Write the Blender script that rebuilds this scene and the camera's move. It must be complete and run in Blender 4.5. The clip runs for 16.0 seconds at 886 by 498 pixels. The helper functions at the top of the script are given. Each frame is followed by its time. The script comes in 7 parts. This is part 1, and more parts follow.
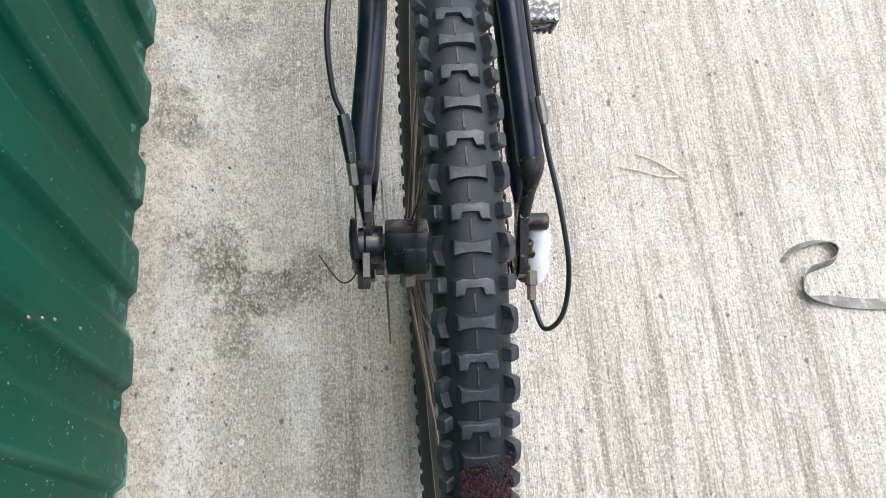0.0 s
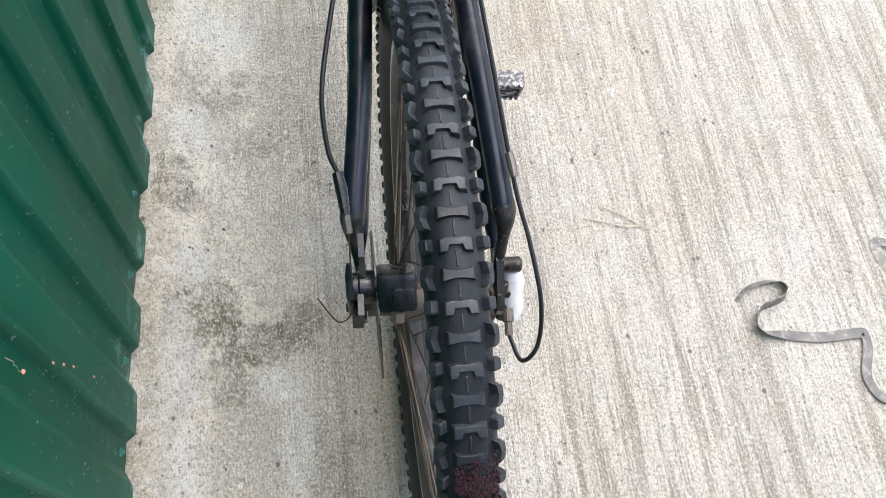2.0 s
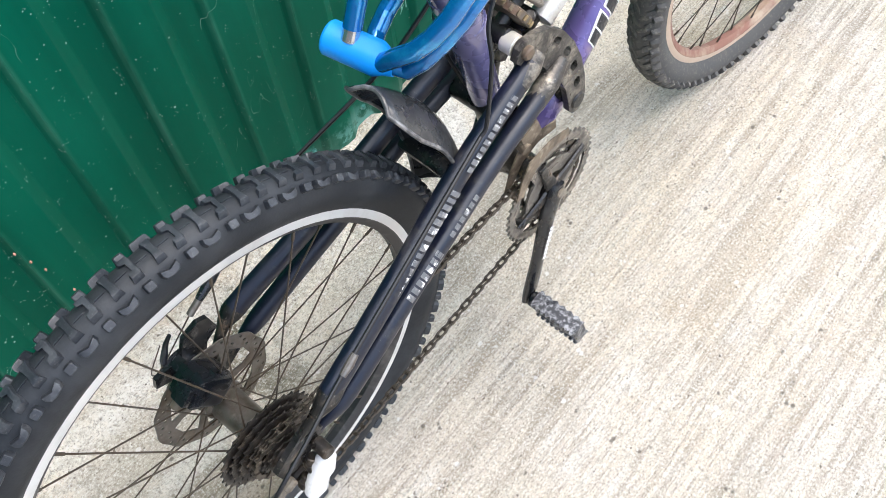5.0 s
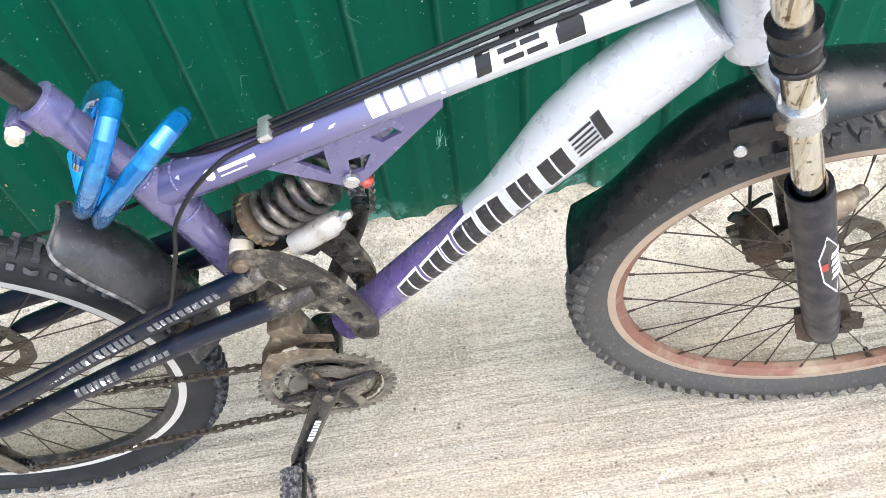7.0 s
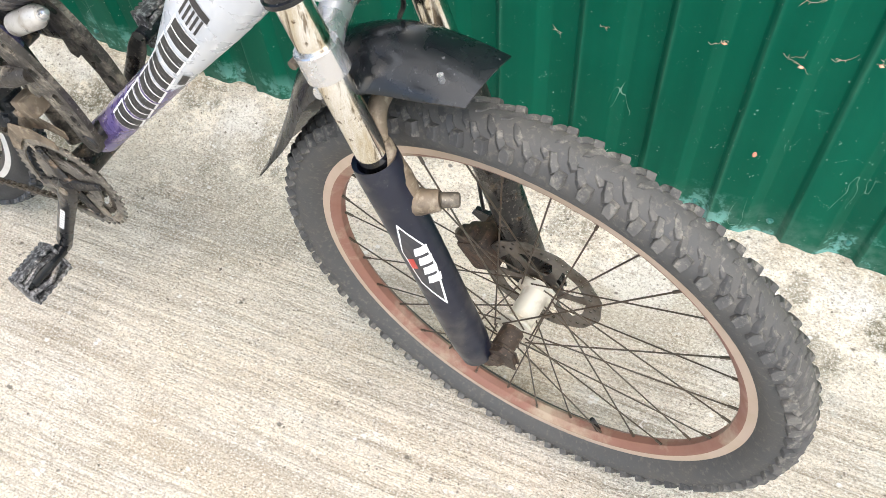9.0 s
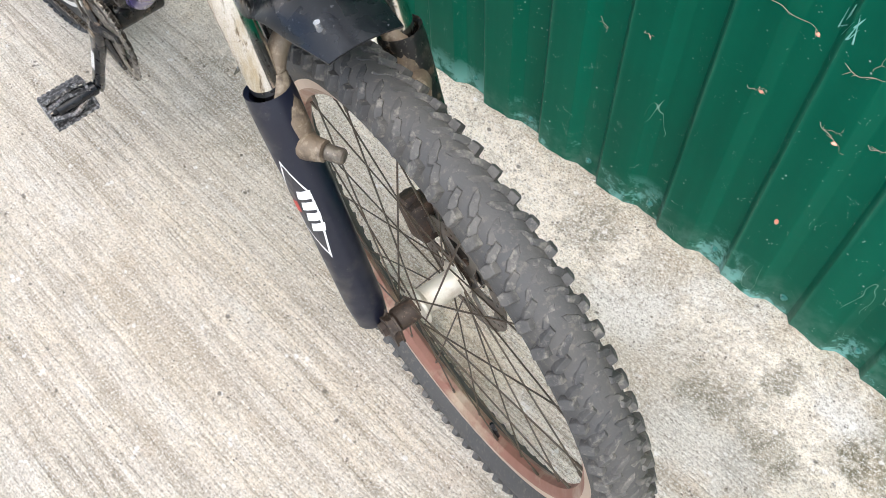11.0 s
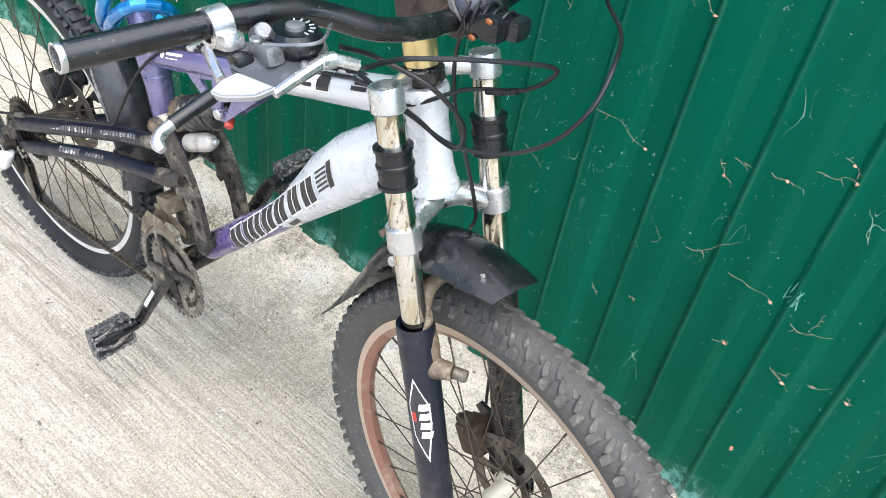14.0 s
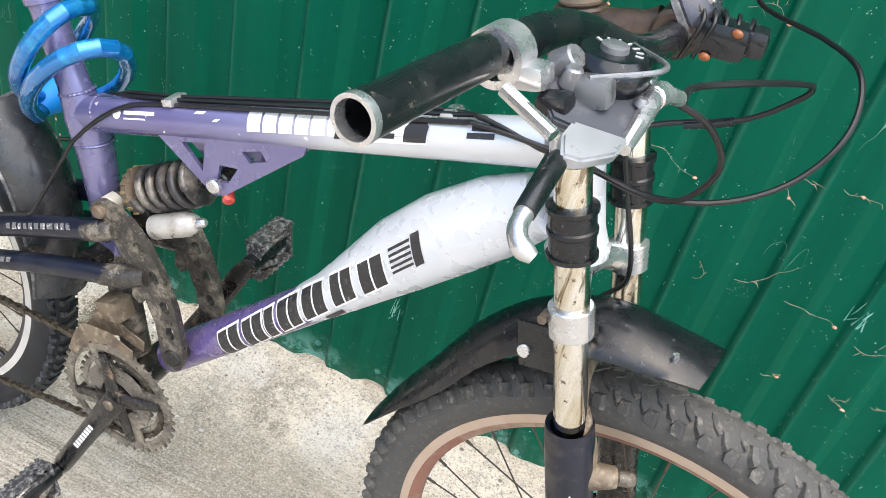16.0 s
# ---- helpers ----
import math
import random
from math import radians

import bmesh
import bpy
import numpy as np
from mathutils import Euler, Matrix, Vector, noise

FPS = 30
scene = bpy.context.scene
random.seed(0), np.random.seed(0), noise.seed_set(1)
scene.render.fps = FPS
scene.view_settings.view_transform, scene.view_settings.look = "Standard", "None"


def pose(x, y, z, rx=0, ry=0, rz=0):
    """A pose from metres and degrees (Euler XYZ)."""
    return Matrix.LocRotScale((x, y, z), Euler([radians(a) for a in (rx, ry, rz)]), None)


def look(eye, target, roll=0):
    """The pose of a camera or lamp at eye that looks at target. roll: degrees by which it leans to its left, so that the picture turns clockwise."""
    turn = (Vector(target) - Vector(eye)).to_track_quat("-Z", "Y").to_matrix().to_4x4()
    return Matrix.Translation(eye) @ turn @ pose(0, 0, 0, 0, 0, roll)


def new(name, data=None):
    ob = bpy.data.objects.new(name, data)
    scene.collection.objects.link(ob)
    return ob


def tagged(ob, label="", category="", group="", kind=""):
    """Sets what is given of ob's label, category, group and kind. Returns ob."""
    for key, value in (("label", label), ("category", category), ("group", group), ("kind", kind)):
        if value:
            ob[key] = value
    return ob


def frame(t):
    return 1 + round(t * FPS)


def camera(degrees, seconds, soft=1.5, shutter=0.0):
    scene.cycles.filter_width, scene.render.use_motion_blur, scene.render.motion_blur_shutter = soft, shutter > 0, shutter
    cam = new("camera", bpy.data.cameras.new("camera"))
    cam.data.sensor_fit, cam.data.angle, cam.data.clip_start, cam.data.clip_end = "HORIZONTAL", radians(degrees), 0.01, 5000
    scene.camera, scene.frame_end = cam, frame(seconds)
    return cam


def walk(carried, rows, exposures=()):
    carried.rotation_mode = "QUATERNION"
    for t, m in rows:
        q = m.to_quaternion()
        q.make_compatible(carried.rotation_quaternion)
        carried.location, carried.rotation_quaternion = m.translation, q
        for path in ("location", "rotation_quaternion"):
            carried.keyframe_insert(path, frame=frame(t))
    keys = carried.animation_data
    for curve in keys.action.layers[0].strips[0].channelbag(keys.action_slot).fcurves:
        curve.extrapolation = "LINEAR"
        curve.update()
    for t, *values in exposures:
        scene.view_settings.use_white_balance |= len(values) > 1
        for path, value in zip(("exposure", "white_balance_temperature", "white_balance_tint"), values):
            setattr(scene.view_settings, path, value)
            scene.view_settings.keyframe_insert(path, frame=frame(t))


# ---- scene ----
cam = camera(55.1, 16.0, soft=0.75)
PATH = [
    (0, (-0.111, 0.168, 1.119), (0.054, 0.858, -0.751), 9.1),
    (0.5, (-0.124, 0.149, 1.159), (0.057, 0.868, -0.698), 10.0),
    (1, (-0.128, 0.131, 1.162), (0.073, 0.871, -0.685), 10.8),
    (1.5, (-0.127, 0.12, 1.167), (0.083, 0.887, -0.668), 10.1),
    (2, (-0.133, 0.111, 1.195), (0.107, 0.941, -0.609), 9.8),
    (2.5, (-0.105, 0.062, 1.198), (0.077, 0.927, -0.596), 8.0),
    (3, (-0.005, 0.011, 1.216), (-0.045, 0.893, -0.578), 2.0),
    (3.2, (0.055, -0.006, 1.22), (-0.058, 0.879, -0.57), -0.1),
    (5.3, (0.419, 0.467, 1.254), (-0.386, 1.144, -0.447), -6.7),
    (5.5, (0.435, 0.535, 1.254), (-0.406, 1.182, -0.441), -6.8),
    (6, (0.436, 0.769, 1.261), (-0.471, 1.257, -0.454), -6.9),
    (6.5, (0.421, 0.919, 1.278), (-0.588, 1.167, -0.431), -9.5),
    (7, (0.523, 1.104, 1.307), (-0.602, 1.097, -0.346), -9.7),
    (7.5, (0.558, 1.307, 1.307), (-0.601, 1.168, -0.317), -11.0),
    (8, (0.503, 1.474, 1.28), (-0.621, 1.236, -0.357), -7.4),
    (8.5, (0.486, 1.594, 1.252), (-0.554, 1.132, -0.393), -7.4),
    (9, (0.476, 1.731, 1.234), (-0.49, 1.22, -0.44), -5.8),
    (9.2, (0.477, 1.744, 1.231), (-0.479, 1.262, -0.458), -4.5),
    (11.3, (0.281, 1.952, 1.199), (-0.356, 1.184, -0.534), -3.3),
    (11.5, (0.284, 1.961, 1.192), (-0.352, 1.205, -0.547), -2.1),
    (12, (0.321, 1.944, 1.183), (-0.329, 1.234, -0.57), 2.6),
    (12.5, (0.408, 1.922, 1.181), (-0.36, 1.275, -0.548), 9.2),
    (13, (0.545, 1.852, 1.208), (-0.407, 1.253, -0.446), 12.3),
    (13.5, (0.626, 1.836, 1.265), (-0.491, 1.169, -0.253), 11.0),
    (14, (0.62, 1.835, 1.358), (-0.632, 1.021, 0.028), 9.9),
    (14.5, (0.601, 1.81, 1.396), (-0.681, 0.911, 0.153), 10.3),
    (15, (0.611, 1.751, 1.338), (-0.71, 0.913, 0.091), 12.4),
    (15.5, (0.687, 1.601, 1.311), (-0.757, 0.967, 0.082), 13.8),
    (16, (0.635, 1.441, 1.193), (-0.935, 1.048, 0.018), 14.6),
]
EXPOSURES = [(0.0, 1.36, 6350, 8), (3.0, 1.3, 6350, 8), (5.5, 1.62, 6450, 8), (7.0, 1.6, 6600, 8), (8.0, 1.6, 6700, 7),
             (9.0, 1.58, 6750, 7), (11.5, 1.34, 6400, 8), (13.0, 1.38, 6350, 8), (14.0, 1.5, 6400, 6), (14.5, 1.44, 6600, 6), (15.0, 1.48, 6700, 7), (16.0, 1.52, 6750, 8)]
walk(cam, [(t, look(eye, target, roll)) for t, eye, target, roll in PATH], EXPOSURES)

from mathutils.bvhtree import BVHTree

# ---- world and light ----
world = bpy.data.worlds.new("sky")
scene.world = world
world.use_nodes = True
wn = world.node_tree
wn.nodes.clear()
sky = wn.nodes.new("ShaderNodeTexSky")
sky.sky_type = 'NISHITA'
sky.sun_disc = False
sky.sun_elevation = radians(70)
sky.sun_rotation = radians(36)
sky.air_density, sky.dust_density, sky.ozone_density = 1.0, 3.0, 1.0
bg = wn.nodes.new("ShaderNodeBackground")
bg.inputs[1].default_value = 0.15
wout = wn.nodes.new("ShaderNodeOutputWorld")
wn.links.new(sky.outputs[0], bg.inputs[0])
wn.links.new(bg.outputs[0], wout.inputs[0])

sun = new("sun", bpy.data.lights.new("sun", 'SUN'))
sun.data.energy = 1.5
sun.data.angle = radians(100)
sun.data.color = (1.0, 0.985, 0.955)
SUN_FROM = Vector((0.3, 0.42, 1.4))
sun.matrix_world = look(SUN_FROM * 4, (0, 0, 0))


# ---- materials ----
def material(name, color, rough=0.5, metal=0.0, spots=(), bump=0.0, bump_scale=200.0, coat=0.0, rough_var=0.0, spec=0.5):
    """A principled surface. spots: rows of (noise scale, from, to, colour, amount) laid over the base colour in turn."""
    m = bpy.data.materials.new(name)
    m.use_nodes = True
    nt = m.node_tree
    N, L = nt.nodes, nt.links
    b = N["Principled BSDF"]
    b.inputs["Roughness"].default_value = rough
    b.inputs["Metallic"].default_value = metal
    b.inputs["Coat Weight"].default_value = coat
    b.inputs["Specular IOR Level"].default_value = spec
    tc = N.new("ShaderNodeTexCoord")
    last = None
    for scale, lo, hi, col, amount in spots:
        n = N.new("ShaderNodeTexNoise")
        n.inputs["Scale"].default_value = scale
        n.inputs["Detail"].default_value = 6
        n.inputs["Roughness"].default_value = 0.65
        L.new(tc.outputs["Object"], n.inputs["Vector"])
        r = N.new("ShaderNodeMapRange")
        r.inputs["From Min"].default_value, r.inputs["From Max"].default_value = lo, hi
        r.inputs["To Max"].default_value = amount
        L.new(n.outputs["Fac"], r.inputs["Value"])
        x = N.new("ShaderNodeMix")
        x.data_type = 'RGBA'
        L.new(r.outputs[0], x.inputs["Factor"])
        if last is None:
            x.inputs["A"].default_value = (*color, 1)
        else:
            L.new(last, x.inputs["A"])
        x.inputs["B"].default_value = (*col, 1)
        last = x.outputs["Result"]
    if last is None:
        b.inputs["Base Color"].default_value = (*color, 1)
    else:
        L.new(last, b.inputs["Base Color"])
    if rough_var:
        n = N.new("ShaderNodeTexNoise")
        n.inputs["Scale"].default_value = 45
        n.inputs["Detail"].default_value = 5
        L.new(tc.outputs["Object"], n.inputs["Vector"])
        r = N.new("ShaderNodeMapRange")
        r.inputs["From Min"].default_value, r.inputs["From Max"].default_value = 0.35, 0.65
        r.inputs["To Min"].default_value, r.inputs["To Max"].default_value = max(0.04, rough - rough_var), min(1, rough + rough_var)
        L.new(n.outputs["Fac"], r.inputs["Value"])
        L.new(r.outputs[0], b.inputs["Roughness"])
    if bump:
        n = N.new("ShaderNodeTexNoise")
        n.inputs["Scale"].default_value = bump_scale
        n.inputs["Detail"].default_value = 4
        L.new(tc.outputs["Object"], n.inputs["Vector"])
        u = N.new("ShaderNodeBump")
        u.inputs["Strength"].default_value = bump
        u.inputs["Distance"].default_value = 0.002
        L.new(n.outputs["Fac"], u.inputs["Height"])
        L.new(u.outputs[0], b.inputs["Normal"])
    return m


DUST = (0.36, 0.31, 0.24)
RUST = (0.16, 0.07, 0.03)


class Nodes:
    """Builds a node tree step by step."""

    def __init__(self, name):
        self.m = bpy.data.materials.new(name)
        self.m.use_nodes = True
        self.t = self.m.node_tree
        self.b = self.t.nodes["Principled BSDF"]
        self.co = self.t.nodes.new("ShaderNodeTexCoord").outputs["Object"]

    def put(self, node, socket, value):
        if isinstance(value, bpy.types.NodeSocket):
            self.t.links.new(value, node.inputs[socket])
        else:
            node.inputs[socket].default_value = value

    def noise(self, scale, detail=5, rough=0.6, stretch=None, shift=(0, 0, 0), turn=0.0, distort=0.0):
        n = self.t.nodes.new("ShaderNodeTexNoise")
        mp = self.t.nodes.new("ShaderNodeMapping")
        self.put(mp, "Vector", self.co)
        mp.inputs["Scale"].default_value = stretch or (1, 1, 1)
        mp.inputs["Location"].default_value = shift
        mp.inputs["Rotation"].default_value = (0, 0, radians(turn))
        self.put(n, "Vector", mp.outputs[0])
        n.inputs["Scale"].default_value, n.inputs["Detail"].default_value, n.inputs["Roughness"].default_value = scale, detail, rough
        n.inputs["Distortion"].default_value = distort
        return n.outputs["Fac"]

    def cells(self, scale, stretch=None):
        n = self.t.nodes.new("ShaderNodeTexVoronoi")
        mp = self.t.nodes.new("ShaderNodeMapping")
        self.put(mp, "Vector", self.co)
        mp.inputs["Scale"].default_value = stretch or (1, 1, 1)
        self.put(n, "Vector", mp.outputs[0])
        n.inputs["Scale"].default_value = scale
        return n.outputs["Distance"]

    def span(self, v, lo, hi, a=0.0, b=1.0):
        n = self.t.nodes.new("ShaderNodeMapRange")
        self.put(n, "Value", v)
        n.inputs["From Min"].default_value, n.inputs["From Max"].default_value = lo, hi
        n.inputs["To Min"].default_value, n.inputs["To Max"].default_value = a, b
        return n.outputs[0]

    def math(self, op, a, b=0.0):
        n = self.t.nodes.new("ShaderNodeMath")
        n.operation = op
        self.put(n, 0, a)
        self.put(n, 1, b)
        return n.outputs[0]

    def mix(self, f, a, b):
        n = self.t.nodes.new("ShaderNodeMix")
        n.data_type = 'RGBA'
        self.put(n, "Factor", f)
        self.put(n, "A", a if isinstance(a, bpy.types.NodeSocket) else (*a, 1))
        self.put(n, "B", b if isinstance(b, bpy.types.NodeSocket) else (*b, 1))
        return n.outputs["Result"]

    def axes(self):
        n = self.t.nodes.new("ShaderNodeSeparateXYZ")
        self.put(n, 0, self.co)
        return n.outputs

    def bump(self, height, dist, strength=1.0):
        n = self.t.nodes.new("ShaderNodeBump")
        self.put(n, "Height", height)
        n.inputs["Distance"].default_value, n.inputs["Strength"].default_value = dist, strength
        self.put(self.b, "Normal", n.outputs[0])


def make_concrete():
    """Combed concrete: broken ridges along y away from the wall; beside it smoother, pitted, mossy, bleached in patches
    and lightened against shade.
    """
    k = Nodes("concrete")
    x, y, z = k.axes()
    wob = k.noise(2.2, 4)
    frayed = k.noise(17, 7, 0.7, None, (5, 1, 0))

    def blob(cx, cy, rx, ry, ragged=1.35):
        """A stain or painted shade patch of that middle and reach, with a frayed edge."""
        u = k.math('MULTIPLY', k.math('SUBTRACT', x, cx), 1 / rx)
        v = k.math('MULTIPLY', k.math('SUBTRACT', y, cy), 1 / ry)
        far = k.math('SQRT', k.math('ADD', k.math('MULTIPLY', u, u), k.math('MULTIPLY', v, v)))
        far = k.math('ADD', far, k.math('MULTIPLY', k.math('SUBTRACT', frayed, 0.5), 2 * ragged))
        return k.span(far, 1.05, 0.65)

    def over(col, mask, amount, tint):
        return k.mix(k.math('MULTIPLY', mask, amount), col, tint)

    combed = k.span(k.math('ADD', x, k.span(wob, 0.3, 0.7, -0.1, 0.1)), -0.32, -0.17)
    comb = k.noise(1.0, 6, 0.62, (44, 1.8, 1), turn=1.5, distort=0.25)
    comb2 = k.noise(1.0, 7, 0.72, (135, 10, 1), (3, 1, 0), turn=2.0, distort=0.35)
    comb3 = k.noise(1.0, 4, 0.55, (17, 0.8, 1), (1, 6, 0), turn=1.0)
    line = k.math('ABSOLUTE', k.math('SUBTRACT', k.noise(1.0, 3, 0.5, (30, 1.0, 1), (8, 0, 0), turn=1.5), 0.5))
    mott = k.noise(30, 7, 0.72, (1.35, 0.65, 1), (4, 0, 0))
    grain = k.noise(270, 4, 0.72, (1.15, 0.8, 1))
    grain2 = k.noise(125, 6, 0.75, (1.2, 0.75, 1), (2, 2, 0))
    broad = k.noise(2.3, 6, 0.6, None, (7, 2, 0))
    patchy = k.noise(3.1, 6, 0.65, (1.3, 0.7, 1), (2.6, 4.1, 0))
    dirt_shade = (0.36, 0.3, 0.225)
    col = k.mix(k.span(broad, 0.36, 0.64), (0.84, 0.77, 0.67), (0.75, 0.672, 0.56))
    col = over(col, k.span(patchy, 0.48, 0.62), 0.42, (0.74, 0.63, 0.47))
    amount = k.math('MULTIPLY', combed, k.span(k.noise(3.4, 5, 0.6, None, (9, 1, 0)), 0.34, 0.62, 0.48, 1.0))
    # comb grooves: dirt and groove shade both painted into the colour
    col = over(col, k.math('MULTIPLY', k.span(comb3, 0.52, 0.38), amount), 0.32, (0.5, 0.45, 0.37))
    col = over(col, k.math('MULTIPLY', k.span(comb, 0.5, 0.41), amount), 0.8, dirt_shade)
    col = over(col, k.math('MULTIPLY', k.span(comb2, 0.49, 0.4), amount), 0.75, dirt_shade)
    crest = k.math('MULTIPLY', k.span(line, 0.0, 0.03, 1.0, 0.0), k.span(k.noise(7, 4, 0.6, None, (0, 5, 0)), 0.44, 0.56))
    col = over(col, k.math('MULTIPLY', crest, combed), 0.75, (0.86, 0.82, 0.74))
    # tan dust, coloured lighter to offset the shade under the bicycle
    dusty = k.math('MULTIPLY', blob(0.02, 1.25, 0.42, 0.48, 0.7), k.span(comb3, 0.36, 0.6, 0.35, 1.0))
    col = over(col, dusty, 0.38, (0.86, 0.72, 0.52))
    # the smoother strip beside the wall, coloured lighter to offset its shade
    strip = k.math('SUBTRACT', 1.0, combed)
    col = over(col, strip, 0.8, (0.92, 0.84, 0.7))
    col = over(col, k.math('MULTIPLY', strip, k.span(mott, 0.54, 0.4)), 0.35, (0.5, 0.44, 0.34))
    speckle = k.span(k.noise(80, 7, 0.8, None, (1, 2, 0)), 0.58, 0.46, 0.35, 1.0)
    clump = k.span(k.noise(21, 6, 0.72, None, (0.3, 1.7, 0)), 0.4, 0.52, 0.55, 1.0)
    mossy = k.math('MULTIPLY', speckle, clump)
    # moss; the patch at (-0.17, 0.96) also holds shade under the bicycle
    for cx, cy, rx, ry, a in ((-0.335, 0.585, 0.06, 0.07, 0.9), (-0.255, 0.53, 0.08, 0.045, 0.9), (-0.2, 0.565, 0.05, 0.035, 0.8), (-0.3, 0.49, 0.035, 0.06, 0.8), (-0.372, 0.785, 0.035, 0.06, 0.85), (-0.25, 0.76, 0.09, 0.16, 0.3), (-0.172, 0.33, 0.05, 0.1, 0.6), (-0.32, 0.97, 0.06, 0.06, 0.6), (-0.17, 0.96, 0.13, 0.18, 0.45), (-0.355, 1.56, 0.055, 0.06, 0.7), (-0.262, 1.86, 0.05, 0.06, 0.85), (-0.345, 1.925, 0.045, 0.035, 0.75), (-0.235, 1.97, 0.07, 0.055, 0.85), (-0.355, 2.08, 0.06, 0.07, 0.95), (-0.33, 2.4, 0.1, 0.2, 0.8)):
        col = over(col, k.math('MULTIPLY', blob(cx, cy, rx, ry), mossy), a, (0.125, 0.11, 0.06))
    # grey stains; those at x -0.13 and -0.1 also hold the bicycle's ground shade
    for cx, cy, rx, ry, a in ((-0.28, 0.35, 0.075, 0.16, 0.6), (-0.13, 0.42, 0.12, 0.25, 0.3), (-0.31, 0.9, 0.05, 0.06, 0.5), (-0.1, 1.02, 0.2, 0.24, 0.18), (-0.355, 1.69, 0.07, 0.06, 0.6), (-0.25, 1.78, 0.1, 0.25, 0.4), (-0.41, 2.1, 0.05, 0.09, 0.6)):
        col = over(col, k.math('MULTIPLY', blob(cx, cy, rx, ry, 0.8), k.span(mott, 0.3, 0.6, 0.4, 1.0)), a, (0.33, 0.3, 0.24))
    for cx, cy, rx, ry, a in ((-0.3, 1.09, 0.06, 0.06, 0.7), (-0.375, 0.45, 0.045, 0.15, 0.75), (-0.37, 0.31, 0.045, 0.08, 0.5), (-0.353, 0.655, 0.03, 0.04, 0.7), (-0.36, 0.89, 0.06, 0.05, 0.7), (-0.232, 0.468, 0.04, 0.035, 0.7), (-0.214, 0.37, 0.025, 0.09, 0.6), (-0.375, 2.01, 0.045, 0.05, 0.85), (-0.4, 1.79, 0.04, 0.09, 0.8), (-0.295, 1.69, 0.05, 0.07, 0.7), (-0.2, 1.9, 0.05, 0.12, 0.5)):
        col = over(col, blob(cx, cy, rx, ry), a, (0.84, 0.81, 0.74))
    crumbly = k.math('MULTIPLY', k.span(x, -0.365, -0.405), k.span(k.noise(24, 8, 0.75), 0.4, 0.56, 0.1, 1.0))
    col = over(col, crumbly, 0.6, (0.5, 0.39, 0.26))
    rusty = k.span(k.noise(8, 6, 0.65, None, (1, 9, 0)), 0.58, 0.7)
    col = over(col, rusty, 0.35, (0.58, 0.45, 0.3))
    # sand grain
    col = over(col, k.span(mott, 0.5, 0.36), 0.45, (0.48, 0.42, 0.335))
    col = over(col, k.span(grain2, 0.48, 0.37), 0.6, (0.36, 0.315, 0.25))
    col = over(col, k.span(grain2, 0.54, 0.66), 0.5, (0.85, 0.81, 0.73))
    col = over(col, k.span(grain, 0.46, 0.37), 0.6, (0.24, 0.205, 0.16))
    col = over(col, k.span(grain, 0.53, 0.62), 0.75, (0.88, 0.86, 0.81))
    for scale, keep, seed, depth in ((62, 0.635, 18, 0.8), (140, 0.6, 33, 0.7)):
        pit = k.math('MULTIPLY', k.span(k.cells(scale, (1, 0.8, 1)), 0.26, 0.14), k.span(k.noise(seed, 2, 0.5, None, (seed, 3, 0)), keep, keep + 0.03))
        col = over(col, pit, depth, (0.14, 0.12, 0.095))
    fleck = k.math('MULTIPLY', k.span(k.cells(70, (1, 0.8, 1)), 0.3, 0.2), k.span(k.noise(23, 2, 0.5, None, (2, 8, 0)), 0.61, 0.64))
    col = over(col, fleck, 0.65, (0.93, 0.91, 0.88))
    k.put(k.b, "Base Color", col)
    k.b.inputs["Roughness"].default_value = 0.92
    k.b.inputs["Specular IOR Level"].default_value = 0.2
    ridge = k.math('ADD', k.math('MULTIPLY', comb, 1.3), k.math('MULTIPLY', comb2, 0.9))
    high = k.math('MULTIPLY', ridge, combed)
    high = k.math('ADD', high, k.math('MULTIPLY', grain2, 0.7))
    high = k.math('ADD', high, k.math('MULTIPLY', grain, 0.35))
    high = k.math('ADD', high, k.math('MULTIPLY', mott, 0.6))
    high = k.math('SUBTRACT', high, k.math('MULTIPLY', pit, 0.5))
    k.bump(high, 0.012, 1.0)
    return k.m


PITCH, PROUD, DEEP = 0.1225, 0.062, 0.0115


